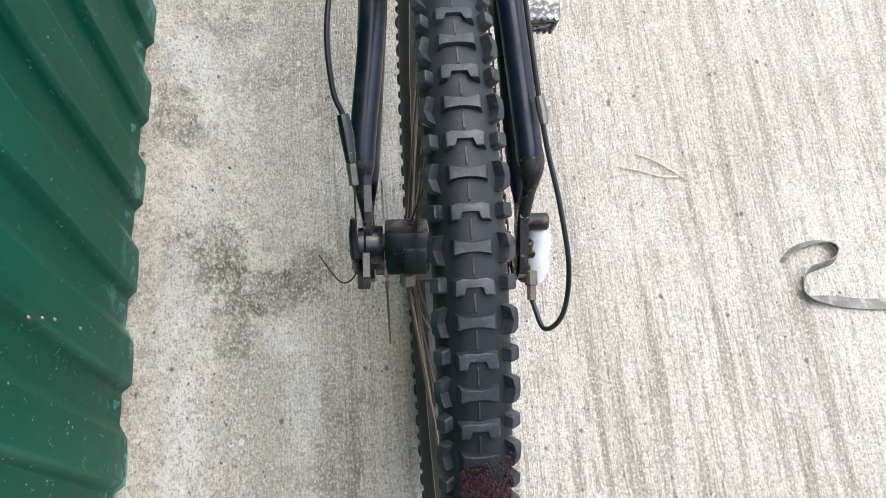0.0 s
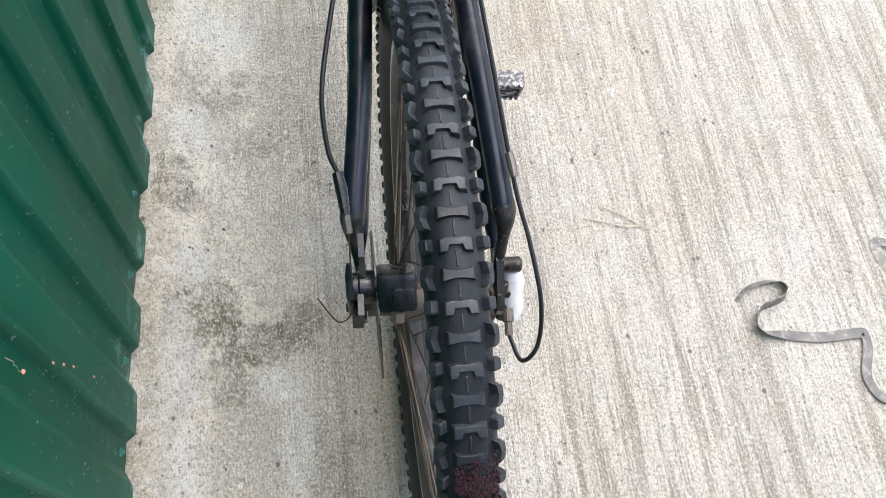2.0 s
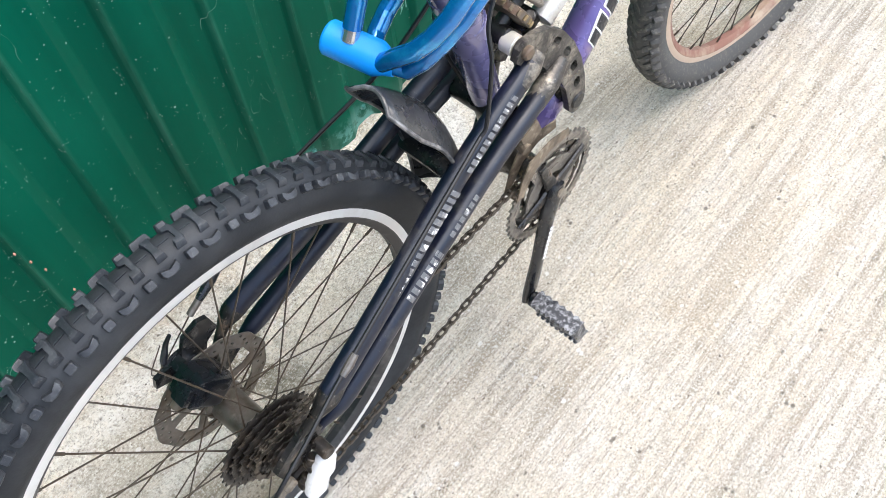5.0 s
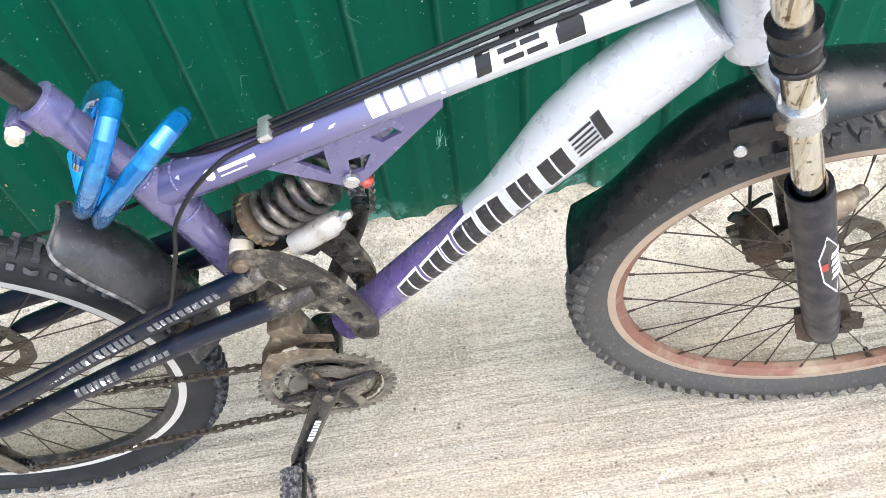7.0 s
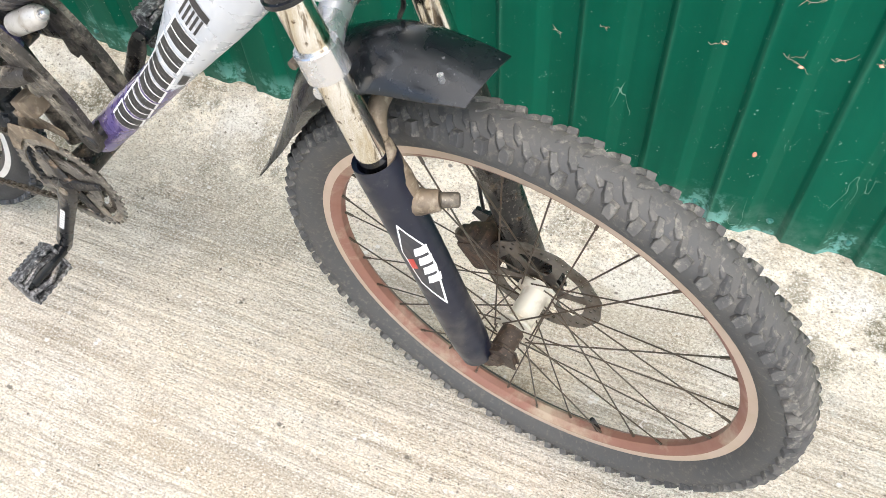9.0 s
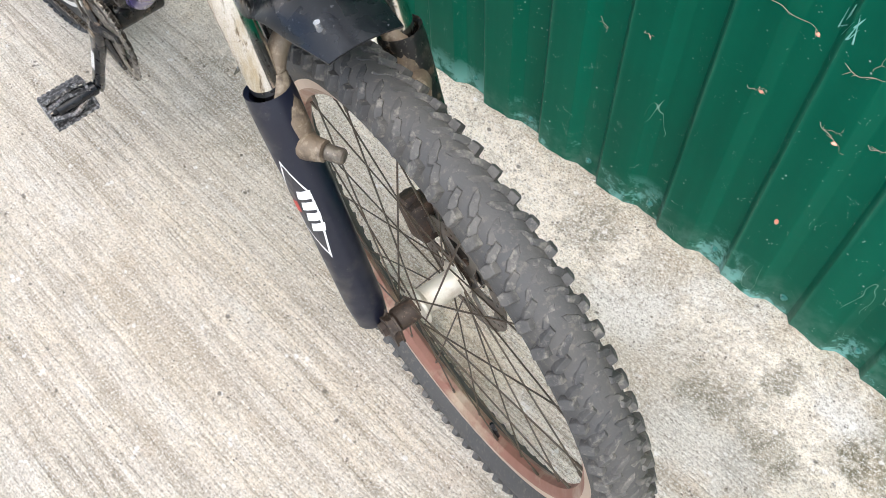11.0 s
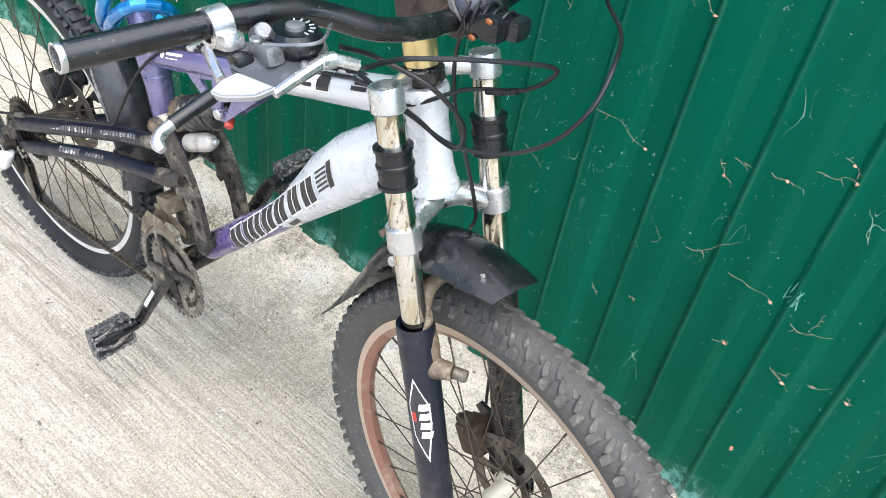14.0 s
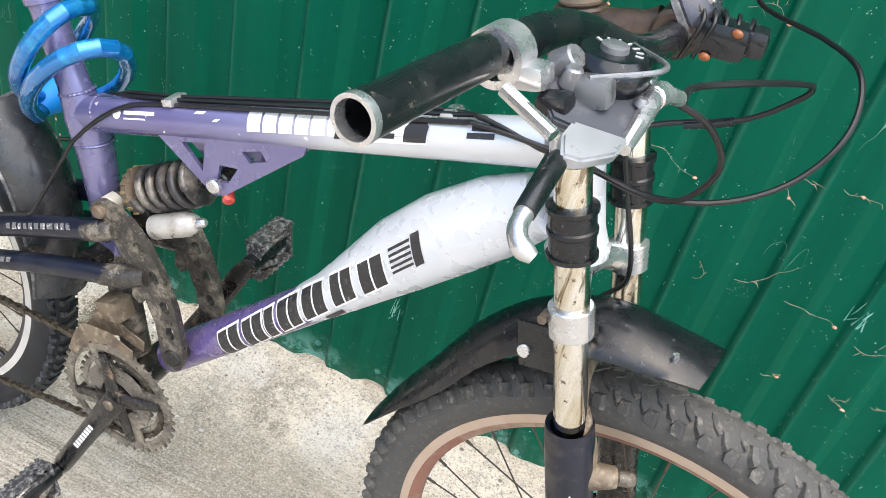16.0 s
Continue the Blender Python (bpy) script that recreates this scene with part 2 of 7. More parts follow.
def make_green():
    """Green coated steel: faint runs, white specks, scratches, and splashed pale patches at the foot."""
    k = Nodes("green_paint")
    x, y, z = k.axes()
    run = k.noise(1.0, 4, 0.5, (1, 22, 1.2))
    col = k.mix(k.span(run, 0.35, 0.7), (0.0005, 0.07, 0.04), (0.001, 0.092, 0.053))
    haze = k.noise(5, 6, 0.65)
    col = k.mix(k.span(haze, 0.5, 0.75, 0.0, 0.3), col, (0.003, 0.116, 0.07))
    near = k.span(k.noise(4.0, 3, 0.5, None, (3, 0, 1)), 0.42, 0.62)
    near = k.math('MAXIMUM', near, k.span(y, 0.75, 0.5))
    speck = k.math('MULTIPLY', k.span(k.cells(75), 0.13, 0.08), k.span(k.noise(33, 2), 0.58, 0.62))
    speck2 = k.math('MULTIPLY', k.span(k.cells(230), 0.22, 0.14), k.span(k.noise(52, 2, 0.5, None, (9, 9, 9)), 0.6, 0.64))
    speck = k.math('MULTIPLY', k.math('MAXIMUM', speck, speck2), k.span(near, 0.0, 1.0, 0.12, 1.0))
    col = k.mix(speck, col, (0.5, 0.56, 0.5))
    scr = k.span(k.math('ABSOLUTE', k.math('SUBTRACT', k.noise(1.0, 2, 0.4, (1, 26, 9), (0, 2, 0), distort=0.3), 0.5)), 0.0, 0.004, 1.0, 0.0)
    scr = k.math('MULTIPLY', scr, k.span(k.noise(9, 2, 0.5, None, (1, 5, 3)), 0.63, 0.68))
    col = k.mix(k.math('MULTIPLY', scr, 0.7), col, (0.3, 0.45, 0.36))
    low = k.span(z, 0.125, 0.045)
    splash = k.math('MULTIPLY', low, k.span(k.noise(13, 7, 0.7, None, (0, 3.3, 0)), 0.52, 0.58))
    col = k.mix(k.math('MULTIPLY', splash, 0.85), col, (0.2, 0.45, 0.4))
    # light caught on each rib's crest, painted on as a worn pale line
    phase = k.math('SUBTRACT', k.math('MODULO', k.math('ADD', y, 40 * PITCH - 0.283), PITCH), 0.0045)
    worn = k.span(k.math('ABSOLUTE', phase), 0.0, 0.0065, 1.0, 0.0)
    worn = k.math('MULTIPLY', worn, k.span(k.noise(1.0, 5, 0.65, (3, 30, 5), (4, 4, 0)), 0.38, 0.64, 0.04, 0.42))
    col = k.mix(worn, col, (0.07, 0.24, 0.16))
    dusty = k.math('MULTIPLY', k.span(z, 0.12, 0.03), k.span(k.noise(40, 4), 0.4, 0.7, 0.1, 0.6))
    col = k.mix(dusty, col, (0.14, 0.22, 0.18))
    k.put(k.b, "Base Color", col)
    k.put(k.b, "Roughness", k.span(haze, 0.3, 0.75, 0.34, 0.5))
    k.b.inputs["Specular IOR Level"].default_value = 0.08
    k.bump(k.noise(7, 3), 0.004, 0.25)
    return k.m


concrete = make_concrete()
green_paint = make_green()
rubber = material("rubber", (0.045, 0.045, 0.046), 0.75, spots=[(9, 0.35, 0.65, (0.135, 0.125, 0.11), 0.7), (45, 0.46, 0.62, (0.035, 0.034, 0.034), 0.6), (110, 0.52, 0.66, (0.24, 0.22, 0.185), 0.55)], bump=0.25, bump_scale=400)
rubber_rear = material("rubber_rear", (0.01, 0.0125, 0.017), 0.5, spots=[(14, 0.42, 0.7, (0.036, 0.041, 0.049), 0.8), (60, 0.5, 0.66, (0.07, 0.074, 0.08), 0.5), (420, 0.56, 0.68, (0.16, 0.16, 0.162), 0.3)], bump=0.1, bump_scale=500, spec=0.5, rough_var=0.1)
# rear casing darker than its lugs: the shade in the gaps is coloured in
casing_shaded = material("casing_shaded", (0.012, 0.0145, 0.018), 0.55, spots=[(20, 0.45, 0.7, (0.04, 0.043, 0.048), 0.65)], bump=0.15, bump_scale=400, spec=0.3)
casing_dark = material("casing_rubber", (0.062, 0.061, 0.06), 0.8, spots=[(14, 0.4, 0.65, (0.08, 0.074, 0.066), 0.6), (150, 0.54, 0.66, (0.15, 0.135, 0.11), 0.5)], bump=0.2, bump_scale=400)
black_paint = material("black_paint", (0.006, 0.0065, 0.008), 0.3, spots=[(18, 0.55, 0.75, (0.06, 0.057, 0.052), 0.4), (240, 0.62, 0.75, DUST, 0.5)], rough_var=0.15, coat=0.3)
navy_paint = material("navy_paint", (0.003, 0.0055, 0.016), 0.4, spots=[(25, 0.55, 0.72, (0.07, 0.064, 0.056), 0.55), (300, 0.66, 0.78, (0.3, 0.28, 0.25), 0.5)], rough_var=0.12, coat=0.12)
dirty_black = material("dirty_black", (0.009, 0.0085, 0.0085), 0.36, spots=[(24, 0.54, 0.7, (0.13, 0.105, 0.08), 0.5), (70, 0.58, 0.68, (0.2, 0.14, 0.09), 0.6), (240, 0.6, 0.7, (0.36, 0.32, 0.26), 0.5)], rough_var=0.2, bump=0.35, bump_scale=160)
dusty_plate = material("dusty_plate", (0.05, 0.045, 0.04), 0.42, 0.3, spots=[(30, 0.48, 0.64, (0.34, 0.3, 0.24), 0.75), (140, 0.5, 0.64, (0.03, 0.026, 0.022), 0.75), (300, 0.6, 0.7, (0.45, 0.42, 0.37), 0.5)], rough_var=0.2, bump=0.45, bump_scale=130)
greasy_steel = material("greasy_steel", (0.15, 0.13, 0.105), 0.48, 0.5, spots=[(60, 0.48, 0.66, (0.04, 0.032, 0.025), 0.8), (25, 0.48, 0.66, (0.3, 0.23, 0.15), 0.7), (200, 0.58, 0.68, (0.42, 0.38, 0.31), 0.5)], rough_var=0.2, bump=0.3)
ring_steel = material("ring_steel", (0.17, 0.155, 0.135), 0.42, 0.5, spots=[(25, 0.46, 0.64, (0.36, 0.315, 0.25), 0.7), (60, 0.5, 0.64, (0.045, 0.036, 0.03), 0.8), (200, 0.58, 0.68, (0.5, 0.47, 0.42), 0.5)], rough_var=0.2, bump=0.3)
oily_black = material("oily_black", (0.022, 0.019, 0.017), 0.4, 0.5, spots=[(40, 0.5, 0.66, (0.09, 0.07, 0.05), 0.7), (200, 0.6, 0.7, (0.3, 0.26, 0.21), 0.5)], rough_var=0.2, bump=0.3)
disc_steel = material("disc_steel", (0.165, 0.15, 0.133), 0.45, 0.7, spots=[(30, 0.45, 0.65, (0.09, 0.065, 0.045), 0.8), (90, 0.55, 0.7, (0.3, 0.27, 0.23), 0.5)], rough_var=0.15)
cap_silver = material("cap_silver", (0.86, 0.87, 0.88), 0.25, 0.15, spots=[(60, 0.6, 0.72, (0.4, 0.37, 0.33), 0.5)], coat=0.4)
dusty_tan = material("dusty_tan", (0.17, 0.13, 0.09), 0.58, 0.15, spots=[(30, 0.45, 0.62, (0.06, 0.043, 0.03), 0.75), (90, 0.52, 0.66, (0.36, 0.3, 0.22), 0.6)], bump=0.4)
hub_cream = material("hub_cream", (0.64, 0.6, 0.51), 0.4, 0.3, spots=[(30, 0.5, 0.7, (0.3, 0.22, 0.14), 0.6)])
rusty_steel = material("rusty_steel", (0.1, 0.08, 0.062), 0.65, 0.4, spots=[(40, 0.48, 0.68, RUST, 0.6), (15, 0.45, 0.7, (0.26, 0.22, 0.165), 0.75), (120, 0.55, 0.7, (0.02, 0.018, 0.016), 0.6)], bump=0.3)
rusty_dark = material("rusty_dark", (0.05, 0.036, 0.028), 0.6, 0.3, spots=[(30, 0.46, 0.64, (0.13, 0.07, 0.04), 0.75), (90, 0.5, 0.64, (0.02, 0.016, 0.014), 0.7), (220, 0.58, 0.68, (0.3, 0.22, 0.15), 0.5)], bump=0.4)
aluminium = material("aluminium", (0.6, 0.6, 0.61), 0.26, 0.85, spots=[(30, 0.55, 0.72, (0.5, 0.48, 0.45), 0.6), (110, 0.62, 0.7, (0.2, 0.17, 0.13), 0.5)], rough_var=0.12)
lever_silver = material("lever_silver", (0.42, 0.43, 0.45), 0.36, 0.6, spots=[(40, 0.55, 0.7, (0.4, 0.39, 0.38), 0.6), (160, 0.62, 0.7, (0.12, 0.11, 0.1), 0.5)], rough_var=0.12)


def make_chrome():
    """Old chrome: long brownish streaks, painted dark reflections, dull patches and rust pits."""
    k = Nodes("chrome")
    streak = k.noise(1.0, 5, 0.65, (75, 75, 5))
    dull = k.noise(14, 5, 0.6, (1, 1, 0.5))
    col = k.mix(k.span(streak, 0.4, 0.62), (0.8, 0.8, 0.78), (0.58, 0.52, 0.4))
    # narrow dark streaks stand in for dark reflections along the tube
    col = k.mix(k.span(k.noise(1.0, 4, 0.6, (150, 150, 4), (3, 1, 0)), 0.56, 0.64, 0.0, 0.85), col, (0.16, 0.12, 0.075))
    col = k.mix(k.span(dull, 0.54, 0.68, 0.0, 0.5), col, (0.46, 0.35, 0.2))
    col = k.mix(k.span(k.noise(110, 3), 0.63, 0.69, 0.0, 0.8), col, (0.09, 0.05, 0.025))
    k.put(k.b, "Base Color", col)
    k.b.inputs["Metallic"].default_value = 1.0
    k.put(k.b, "Roughness", k.span(dull, 0.35, 0.7, 0.09, 0.3))
    return k.m


chrome = make_chrome()
silver_paint = material("silver_paint", (0.62, 0.64, 0.675), 0.3, 0.2, spots=[(6, 0.48, 0.72, (0.53, 0.55, 0.6), 0.6), (14, 0.62, 0.75, (0.48, 0.46, 0.43), 0.4), (90, 0.67, 0.72, (0.3, 0.28, 0.25), 0.6)], rough_var=0.1, coat=0.35)
black_plastic = material("black_plastic", (0.006, 0.007, 0.009), 0.26, spots=[(12, 0.5, 0.78, (0.03, 0.031, 0.034), 0.5), (200, 0.64, 0.72, (0.25, 0.25, 0.25), 0.5), (35, 0.6, 0.72, (0.06, 0.065, 0.075), 0.5)], rough_var=0.12)
cable_black = material("cable_black", (0.008, 0.008, 0.009), 0.4)
rim_paint = material("rim_paint", (0.25, 0.12, 0.088), 0.5, 0.2, spots=[(9, 0.48, 0.62, (0.45, 0.37, 0.27), 0.75), (70, 0.5, 0.7, (0.22, 0.1, 0.07), 0.5)], rough_var=0.1)
rim_brake = material("rim_brake", (0.54, 0.43, 0.35), 0.4, 0.5, spots=[(25, 0.45, 0.7, (0.45, 0.36, 0.25), 0.6)])
rim_white = material("rim_white", (0.7, 0.7, 0.69), 0.4, 0.4, spots=[(25, 0.5, 0.72, (0.5, 0.48, 0.44), 0.5)])
rim_black = material("rim_black", (0.02, 0.02, 0.022), 0.4, spots=[(20, 0.5, 0.75, (0.2, 0.19, 0.17), 0.6)])
spoke_steel = material("spoke_steel", (0.1, 0.082, 0.065), 0.45, 0.7, spots=[(60, 0.45, 0.7, (0.1, 0.06, 0.035), 0.7)])
white_vinyl = material("white_vinyl", (0.8, 0.8, 0.8), 0.4, spots=[(150, 0.6, 0.72, (0.3, 0.3, 0.32), 0.5)])
worn_vinyl = material("worn_vinyl", (0.8, 0.8, 0.79), 0.45, spots=[(70, 0.37, 0.44, (0.03, 0.032, 0.04), 0.9), (200, 0.5, 0.65, (0.25, 0.24, 0.22), 0.6)])
dark_vinyl = material("dark_vinyl", (0.02, 0.02, 0.022), 0.4, spots=[(140, 0.6, 0.72, (0.35, 0.35, 0.36), 0.6)])
scuffed = material("scuffed_edge", (0.06, 0.06, 0.062), 0.35, spots=[(60, 0.45, 0.6, (0.3, 0.29, 0.28), 0.6)])
lock_blue = material("lock_blue", (0.004, 0.17, 0.5), 0.16, 0.5, coat=1.0, spots=[(30, 0.48, 0.66, (0.03, 0.42, 0.78), 0.8), (70, 0.6, 0.7, (0.005, 0.07, 0.26), 0.7)], rough_var=0.08)
lock_head = material("lock_head", (0.005, 0.3, 0.85), 0.45, spots=[(60, 0.5, 0.75, (0.02, 0.3, 0.75), 0.5)])
dull_gold = material("dull_gold", (0.3, 0.22, 0.11), 0.5, 0.4, spots=[(40, 0.45, 0.62, (0.1, 0.075, 0.05), 0.8), (120, 0.55, 0.68, (0.4, 0.33, 0.22), 0.6)])
pale_gold = material("pale_gold", (0.62, 0.48, 0.22), 0.35, 0.7, spots=[(20, 0.45, 0.7, (0.3, 0.22, 0.12), 0.6)])
brass = material("brass", (0.42, 0.28, 0.11), 0.4, 0.9)
red_plastic = material("red_plastic", (0.42, 0.045, 0.035), 0.4, spots=[(120, 0.55, 0.68, (0.5, 0.3, 0.25), 0.5)])

purple_paint = material("purple_paint", (0.145, 0.135, 0.275), 0.26, 0.4, coat=0.7, spots=[(10, 0.45, 0.75, (0.22, 0.215, 0.36), 0.6), (120, 0.66, 0.74, (0.7, 0.68, 0.72), 0.6)], rough_var=0.1)


# ---- mesh helpers ----
def part(name, bm, mat, parent=None, label="", smooth=True, angle=35):
    """Links a bmesh as one mesh object under a thing or a part."""
    me = bpy.data.meshes.new(name)
    bmesh.ops.recalc_face_normals(bm, faces=bm.faces)
    if smooth:
        for f in bm.faces:
            f.smooth = True
        lim = radians(angle)
        for e in bm.edges:
            if len(e.link_faces) == 2 and e.calc_face_angle(0) > lim:
                e.smooth = False
    bm.to_mesh(me)
    bm.free()
    for m in (mat if isinstance(mat, (list, tuple)) else [mat]):
        me.materials.append(m)
    ob = new(name, me)
    if parent is not None:
        ob.parent = parent
    if label:
        tagged(ob, label)
    return ob


def B():
    return bmesh.new()


def sweep(bm, pts, r, seg=12, caps=True, up=None, squash=None):
    """A tube along points. r: a radius or one for each point. squash: height over width of the section, one for each point."""
    pts = [Vector(p) for p in pts]
    n = len(pts)
    rs = r if isinstance(r, (list, tuple)) else [r] * n
    sq = squash or [1.0] * n
    rings = []
    ref = Vector(up) if up else None
    side = None
    far = max(pts, key=lambda p: (p - pts[0]).length) - pts[0]
    run = far.normalized()
    straight = all(((p - pts[0]) - run * (p - pts[0]).dot(run)).length < 1e-5 for p in pts)
    for i in range(n):
        t = run if straight else (pts[min(i + 1, n - 1)] - pts[max(i - 1, 0)]).normalized()
        if side is None:
            a = ref if ref else (Vector((0, 0, 1)) if abs(t.z) < 0.9 else Vector((1, 0, 0)))
            side = t.cross(a).normalized()
        else:
            side = (side - t * side.dot(t)).normalized()
        up2 = side.cross(t)
        ring = []
        for k in range(seg):
            a = 2 * math.pi * k / seg
            ring.append(bm.verts.new(pts[i] + side * (rs[i] * math.cos(a)) + up2 * (rs[i] * sq[i] * math.sin(a))))
        rings.append(ring)
    for i in range(n - 1):
        for k in range(seg):
            k2 = (k + 1) % seg
            bm.faces.new((rings[i][k], rings[i][k2], rings[i + 1][k2], rings[i + 1][k]))
    if caps:
        bm.faces.new(rings[0][::-1])
        bm.faces.new(rings[-1])
    return rings


def curve(pts, per=8):
    """Points on a smooth line through the given ones."""
    p = [Vector(a) for a in pts]
    p = [p[0] * 2 - p[1]] + p + [p[-1] * 2 - p[-2]]
    out = []
    for i in range(1, len(p) - 2):
        for k in range(per):
            t = k / per
            a, b, c, d = p[i - 1:i + 3]
            out.append(0.5 * ((2 * b) + (c - a) * t + (2 * a - 5 * b + 4 * c - d) * t * t + (3 * b - a - 3 * c + d) * t ** 3))
    out.append(p[-2])
    return out


def rod(bm, a, b, r, seg=12, r2=None, bevel=0.0):
    """A round bar, with chamfered ends where bevel is given."""
    a, b = Vector(a), Vector(b)
    r2 = r if r2 is None else r2
    if bevel:
        d = (b - a).normalized() * bevel
        sweep(bm, [a, a + d, b - d, b], [r - bevel, r, r2, r2 - bevel], seg)
    else:
        sweep(bm, [a, b], [r, r2], seg)


def hollow(bm, a, b, r, wall, seg=16):
    """A pipe with open ends."""
    a, b = Vector(a), Vector(b)
    d = (b - a)
    sweep(bm, [a + d * 0.02, a, b, b - d * 0.02], [r - wall, r, r, r - wall], seg, caps=False)
    sweep(bm, [a + d * 0.02, a + d * 0.98], [r - wall] * 2, seg, caps=False)


def block(bm, centre, size, m=None, bevel=0.0, taper=1.0):
    """A box of that size with its edges taken off; taper: width of the top over the bottom."""
    res = bmesh.ops.create_cube(bm, size=1.0)
    vs = res["verts"]
    for v in vs:
        k = taper if v.co.z > 0 else 1
        v.co = Vector((v.co.x * size[0] * k, v.co.y * size[1] * k, v.co.z * size[2]))
    if bevel:
        es = list({e for v in vs for e in v.link_edges})
        r = bmesh.ops.bevel(bm, geom=es, offset=bevel, segments=2, affect='EDGES', profile=0.6)
        vs = list({v for f in r["faces"] for v in f.verts} | {v for v in vs if v.is_valid})
    mm = Matrix.Translation(centre) @ (m if m else Matrix())
    for v in vs:
        v.co = mm @ v.co


def plate(bm, outline, thick, m, holes=()):
    """A flat plate from an outline in its own xy plane, with holes, laid by m."""
    loops = []
    for poly in (outline, *holes):
        vs = [bm.verts.new((x, y, 0)) for x, y in poly]
        es = [bm.edges.new((vs[i], vs[(i + 1) % len(vs)])) for i in range(len(vs))]
        loops.append((vs, es))
    res = bmesh.ops.triangle_fill(bm, edges=[e for _, es in loops for e in es], use_beauty=True, normal=(0, 0, 1))
    faces = [f for f in res["geom"] if isinstance(f, bmesh.types.BMFace)]
    ex = bmesh.ops.extrude_face_region(bm, geom=faces)
    top = [v for v in ex["geom"] if isinstance(v, bmesh.types.BMVert)]
    allv = [v for vs, _ in loops for v in vs]
    for v in allv:
        v.co.z = -thick / 2
    for v in top:
        v.co.z = thick / 2
    for v in allv + top:
        v.co = m @ v.co


def lathe(bm, profile, centre, axis, seg=24):
    """A turned body: profile of (along, radius) round an axis."""
    c, ax = Vector(centre), Vector(axis).normalized()
    sweep(bm, [c + ax * (a + 1e-6 * i) for i, (a, r) in enumerate(profile)], [max(r, 1e-4) for a, r in profile], seg)


def circle(cx, cy, r, n=16, a0=0.0):
    return [(cx + r * math.cos(a0 + 2 * math.pi * i / n), cy + r * math.sin(a0 + 2 * math.pi * i / n)) for i in range(n)]


def turned(bm, m):
    for v in bm.verts:
        v.co = m @ v.co
    return bm


# ---- ground ----
def wall_x(y):
    """The sheet's outer face, which bulges a little in the middle of its run."""
    return -0.428 + 0.026 * math.exp(-((y - 1.05) / 0.45) ** 2)


def wall_foot(y):
    """The height of the wall's lower edge along its run."""
    return 0.028 + 0.034 * math.exp(-((y - 1.08) / 0.42) ** 2)


def ground_height(x, y):
    k = np.clip((-0.27 - x) / 0.14, 0, 1)
    k = k * k * (3 - 2 * k)
    foot = 0.028 + 0.034 * np.exp(-((y - 1.08) / 0.42) ** 2)
    return k * (foot + 0.003 + 0.003 * np.sin(41 * y) * np.sin(17 * y + 1) + 0.0025 * np.sin(97 * y + 30 * x))


def ground():
    xs = np.concatenate([[-30, -6, -1.5, -0.8], np.arange(-0.5, 1.7, 0.012), [2.2, 6, 30]])
    ys = np.concatenate([[-30, -6, -1.2, -0.6], np.arange(-0.3, 2.8, 0.016), [3.2, 6, 30]])
    X, Y = np.meshgrid(xs, ys)
    Z = ground_height(X, Y)
    v = np.stack([X, Y, Z], -1).reshape(-1, 3)
    nx, ny = len(xs), len(ys)
    i = np.arange(nx * ny).reshape(ny, nx)
    f = np.stack([i[:-1, :-1], i[:-1, 1:], i[1:, 1:], i[1:, :-1]], -1).reshape(-1, 4)
    me = bpy.data.meshes.new("ground")
    me.from_pydata(v.tolist(), [], f.tolist())
    me.polygons.foreach_set("use_smooth", [True] * len(f))
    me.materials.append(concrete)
    return tagged(new("ground", me), "rough combed grey-beige concrete slab with dark stains beside the wall", "ground", kind="structure")


ground()


# ---- wall ----


def sheet_wall():
    """Trapezoidal steel sheet: proud ribs and flats, standing on the slab's edge."""
    prof = []
    y = 0.283 - 40 * PITCH
    for i in range(90):
        y0 = y + i * PITCH
        prof += [(y0 + 0.0045, DEEP - 0.001), (y0 + 0.0065, DEEP), (y0 + PROUD - 0.002, DEEP), (y0 + PROUD, DEEP - 0.0006), (y0 + PROUD + 0.017, 0.0006), (y0 + PROUD + 0.019, 0.0), (y0 + PITCH - 0.0055, 0.0), (y0 + PITCH - 0.0035, 0.001)]
    bm = B()
    rows = []
    for back in (0, 1):
        for top in (0, 1):
            rows.append([bm.verts.new((wall_x(yy) - DEEP + d - 0.0012 * back, yy, 2.05 if top else wall_foot(yy))) for yy, d in prof])
    a, b, c, d = rows
    for i in range(len(prof) - 1):
        bm.faces.new((a[i], a[i + 1], b[i + 1], b[i]))
        bm.faces.new((c[i + 1], c[i], d[i], d[i + 1]))
        bm.faces.new((a[i + 1], a[i], c[i], c[i + 1]))
        bm.faces.new((b[i], b[i + 1], d[i + 1], d[i]))
    ob = part("wall_west", bm, green_paint, angle=8)
    return tagged(ob, "dark green painted corrugated steel sheet wall with scratches and specks", "wall", kind="structure")


wall = sheet_wall()
# unseen wall added to block southern light and darken the rib sides
bm = B()
block(bm, (1.9, -2.4, 1.2), (5.2, 0.16, 2.4), None, 0.01)
blocker_mat = material("blocker_grey", (0.12, 0.115, 0.105), 0.9, spots=[(2, 0.4, 0.65, (0.08, 0.076, 0.07), 0.7), (30, 0.45, 0.65, (0.17, 0.16, 0.15), 0.5)], bump=0.3)
tagged(part("added_wall_south", bm, blocker_mat), "unseen dark grey wall added to block light from the south", "wall", kind="structure")
screw_mat = material("screw_green", (0.05, 0.2, 0.17), 0.45, 0.2, spots=[(60, 0.5, 0.7, (0.25, 0.35, 0.32), 0.6)])
screw_bm = B()
sweep(screw_bm, [(0, 0, 0), (0.0012, 0, 0), (0.0012, 0, 0), (0.004, 0, 0), (0.0052, 0, 0)], [0.0062, 0.0062, 0.0038, 0.0038, 0.003], 8)
screw_me = bpy.data.meshes.new("screw")
screw_bm.to_mesh(screw_me)
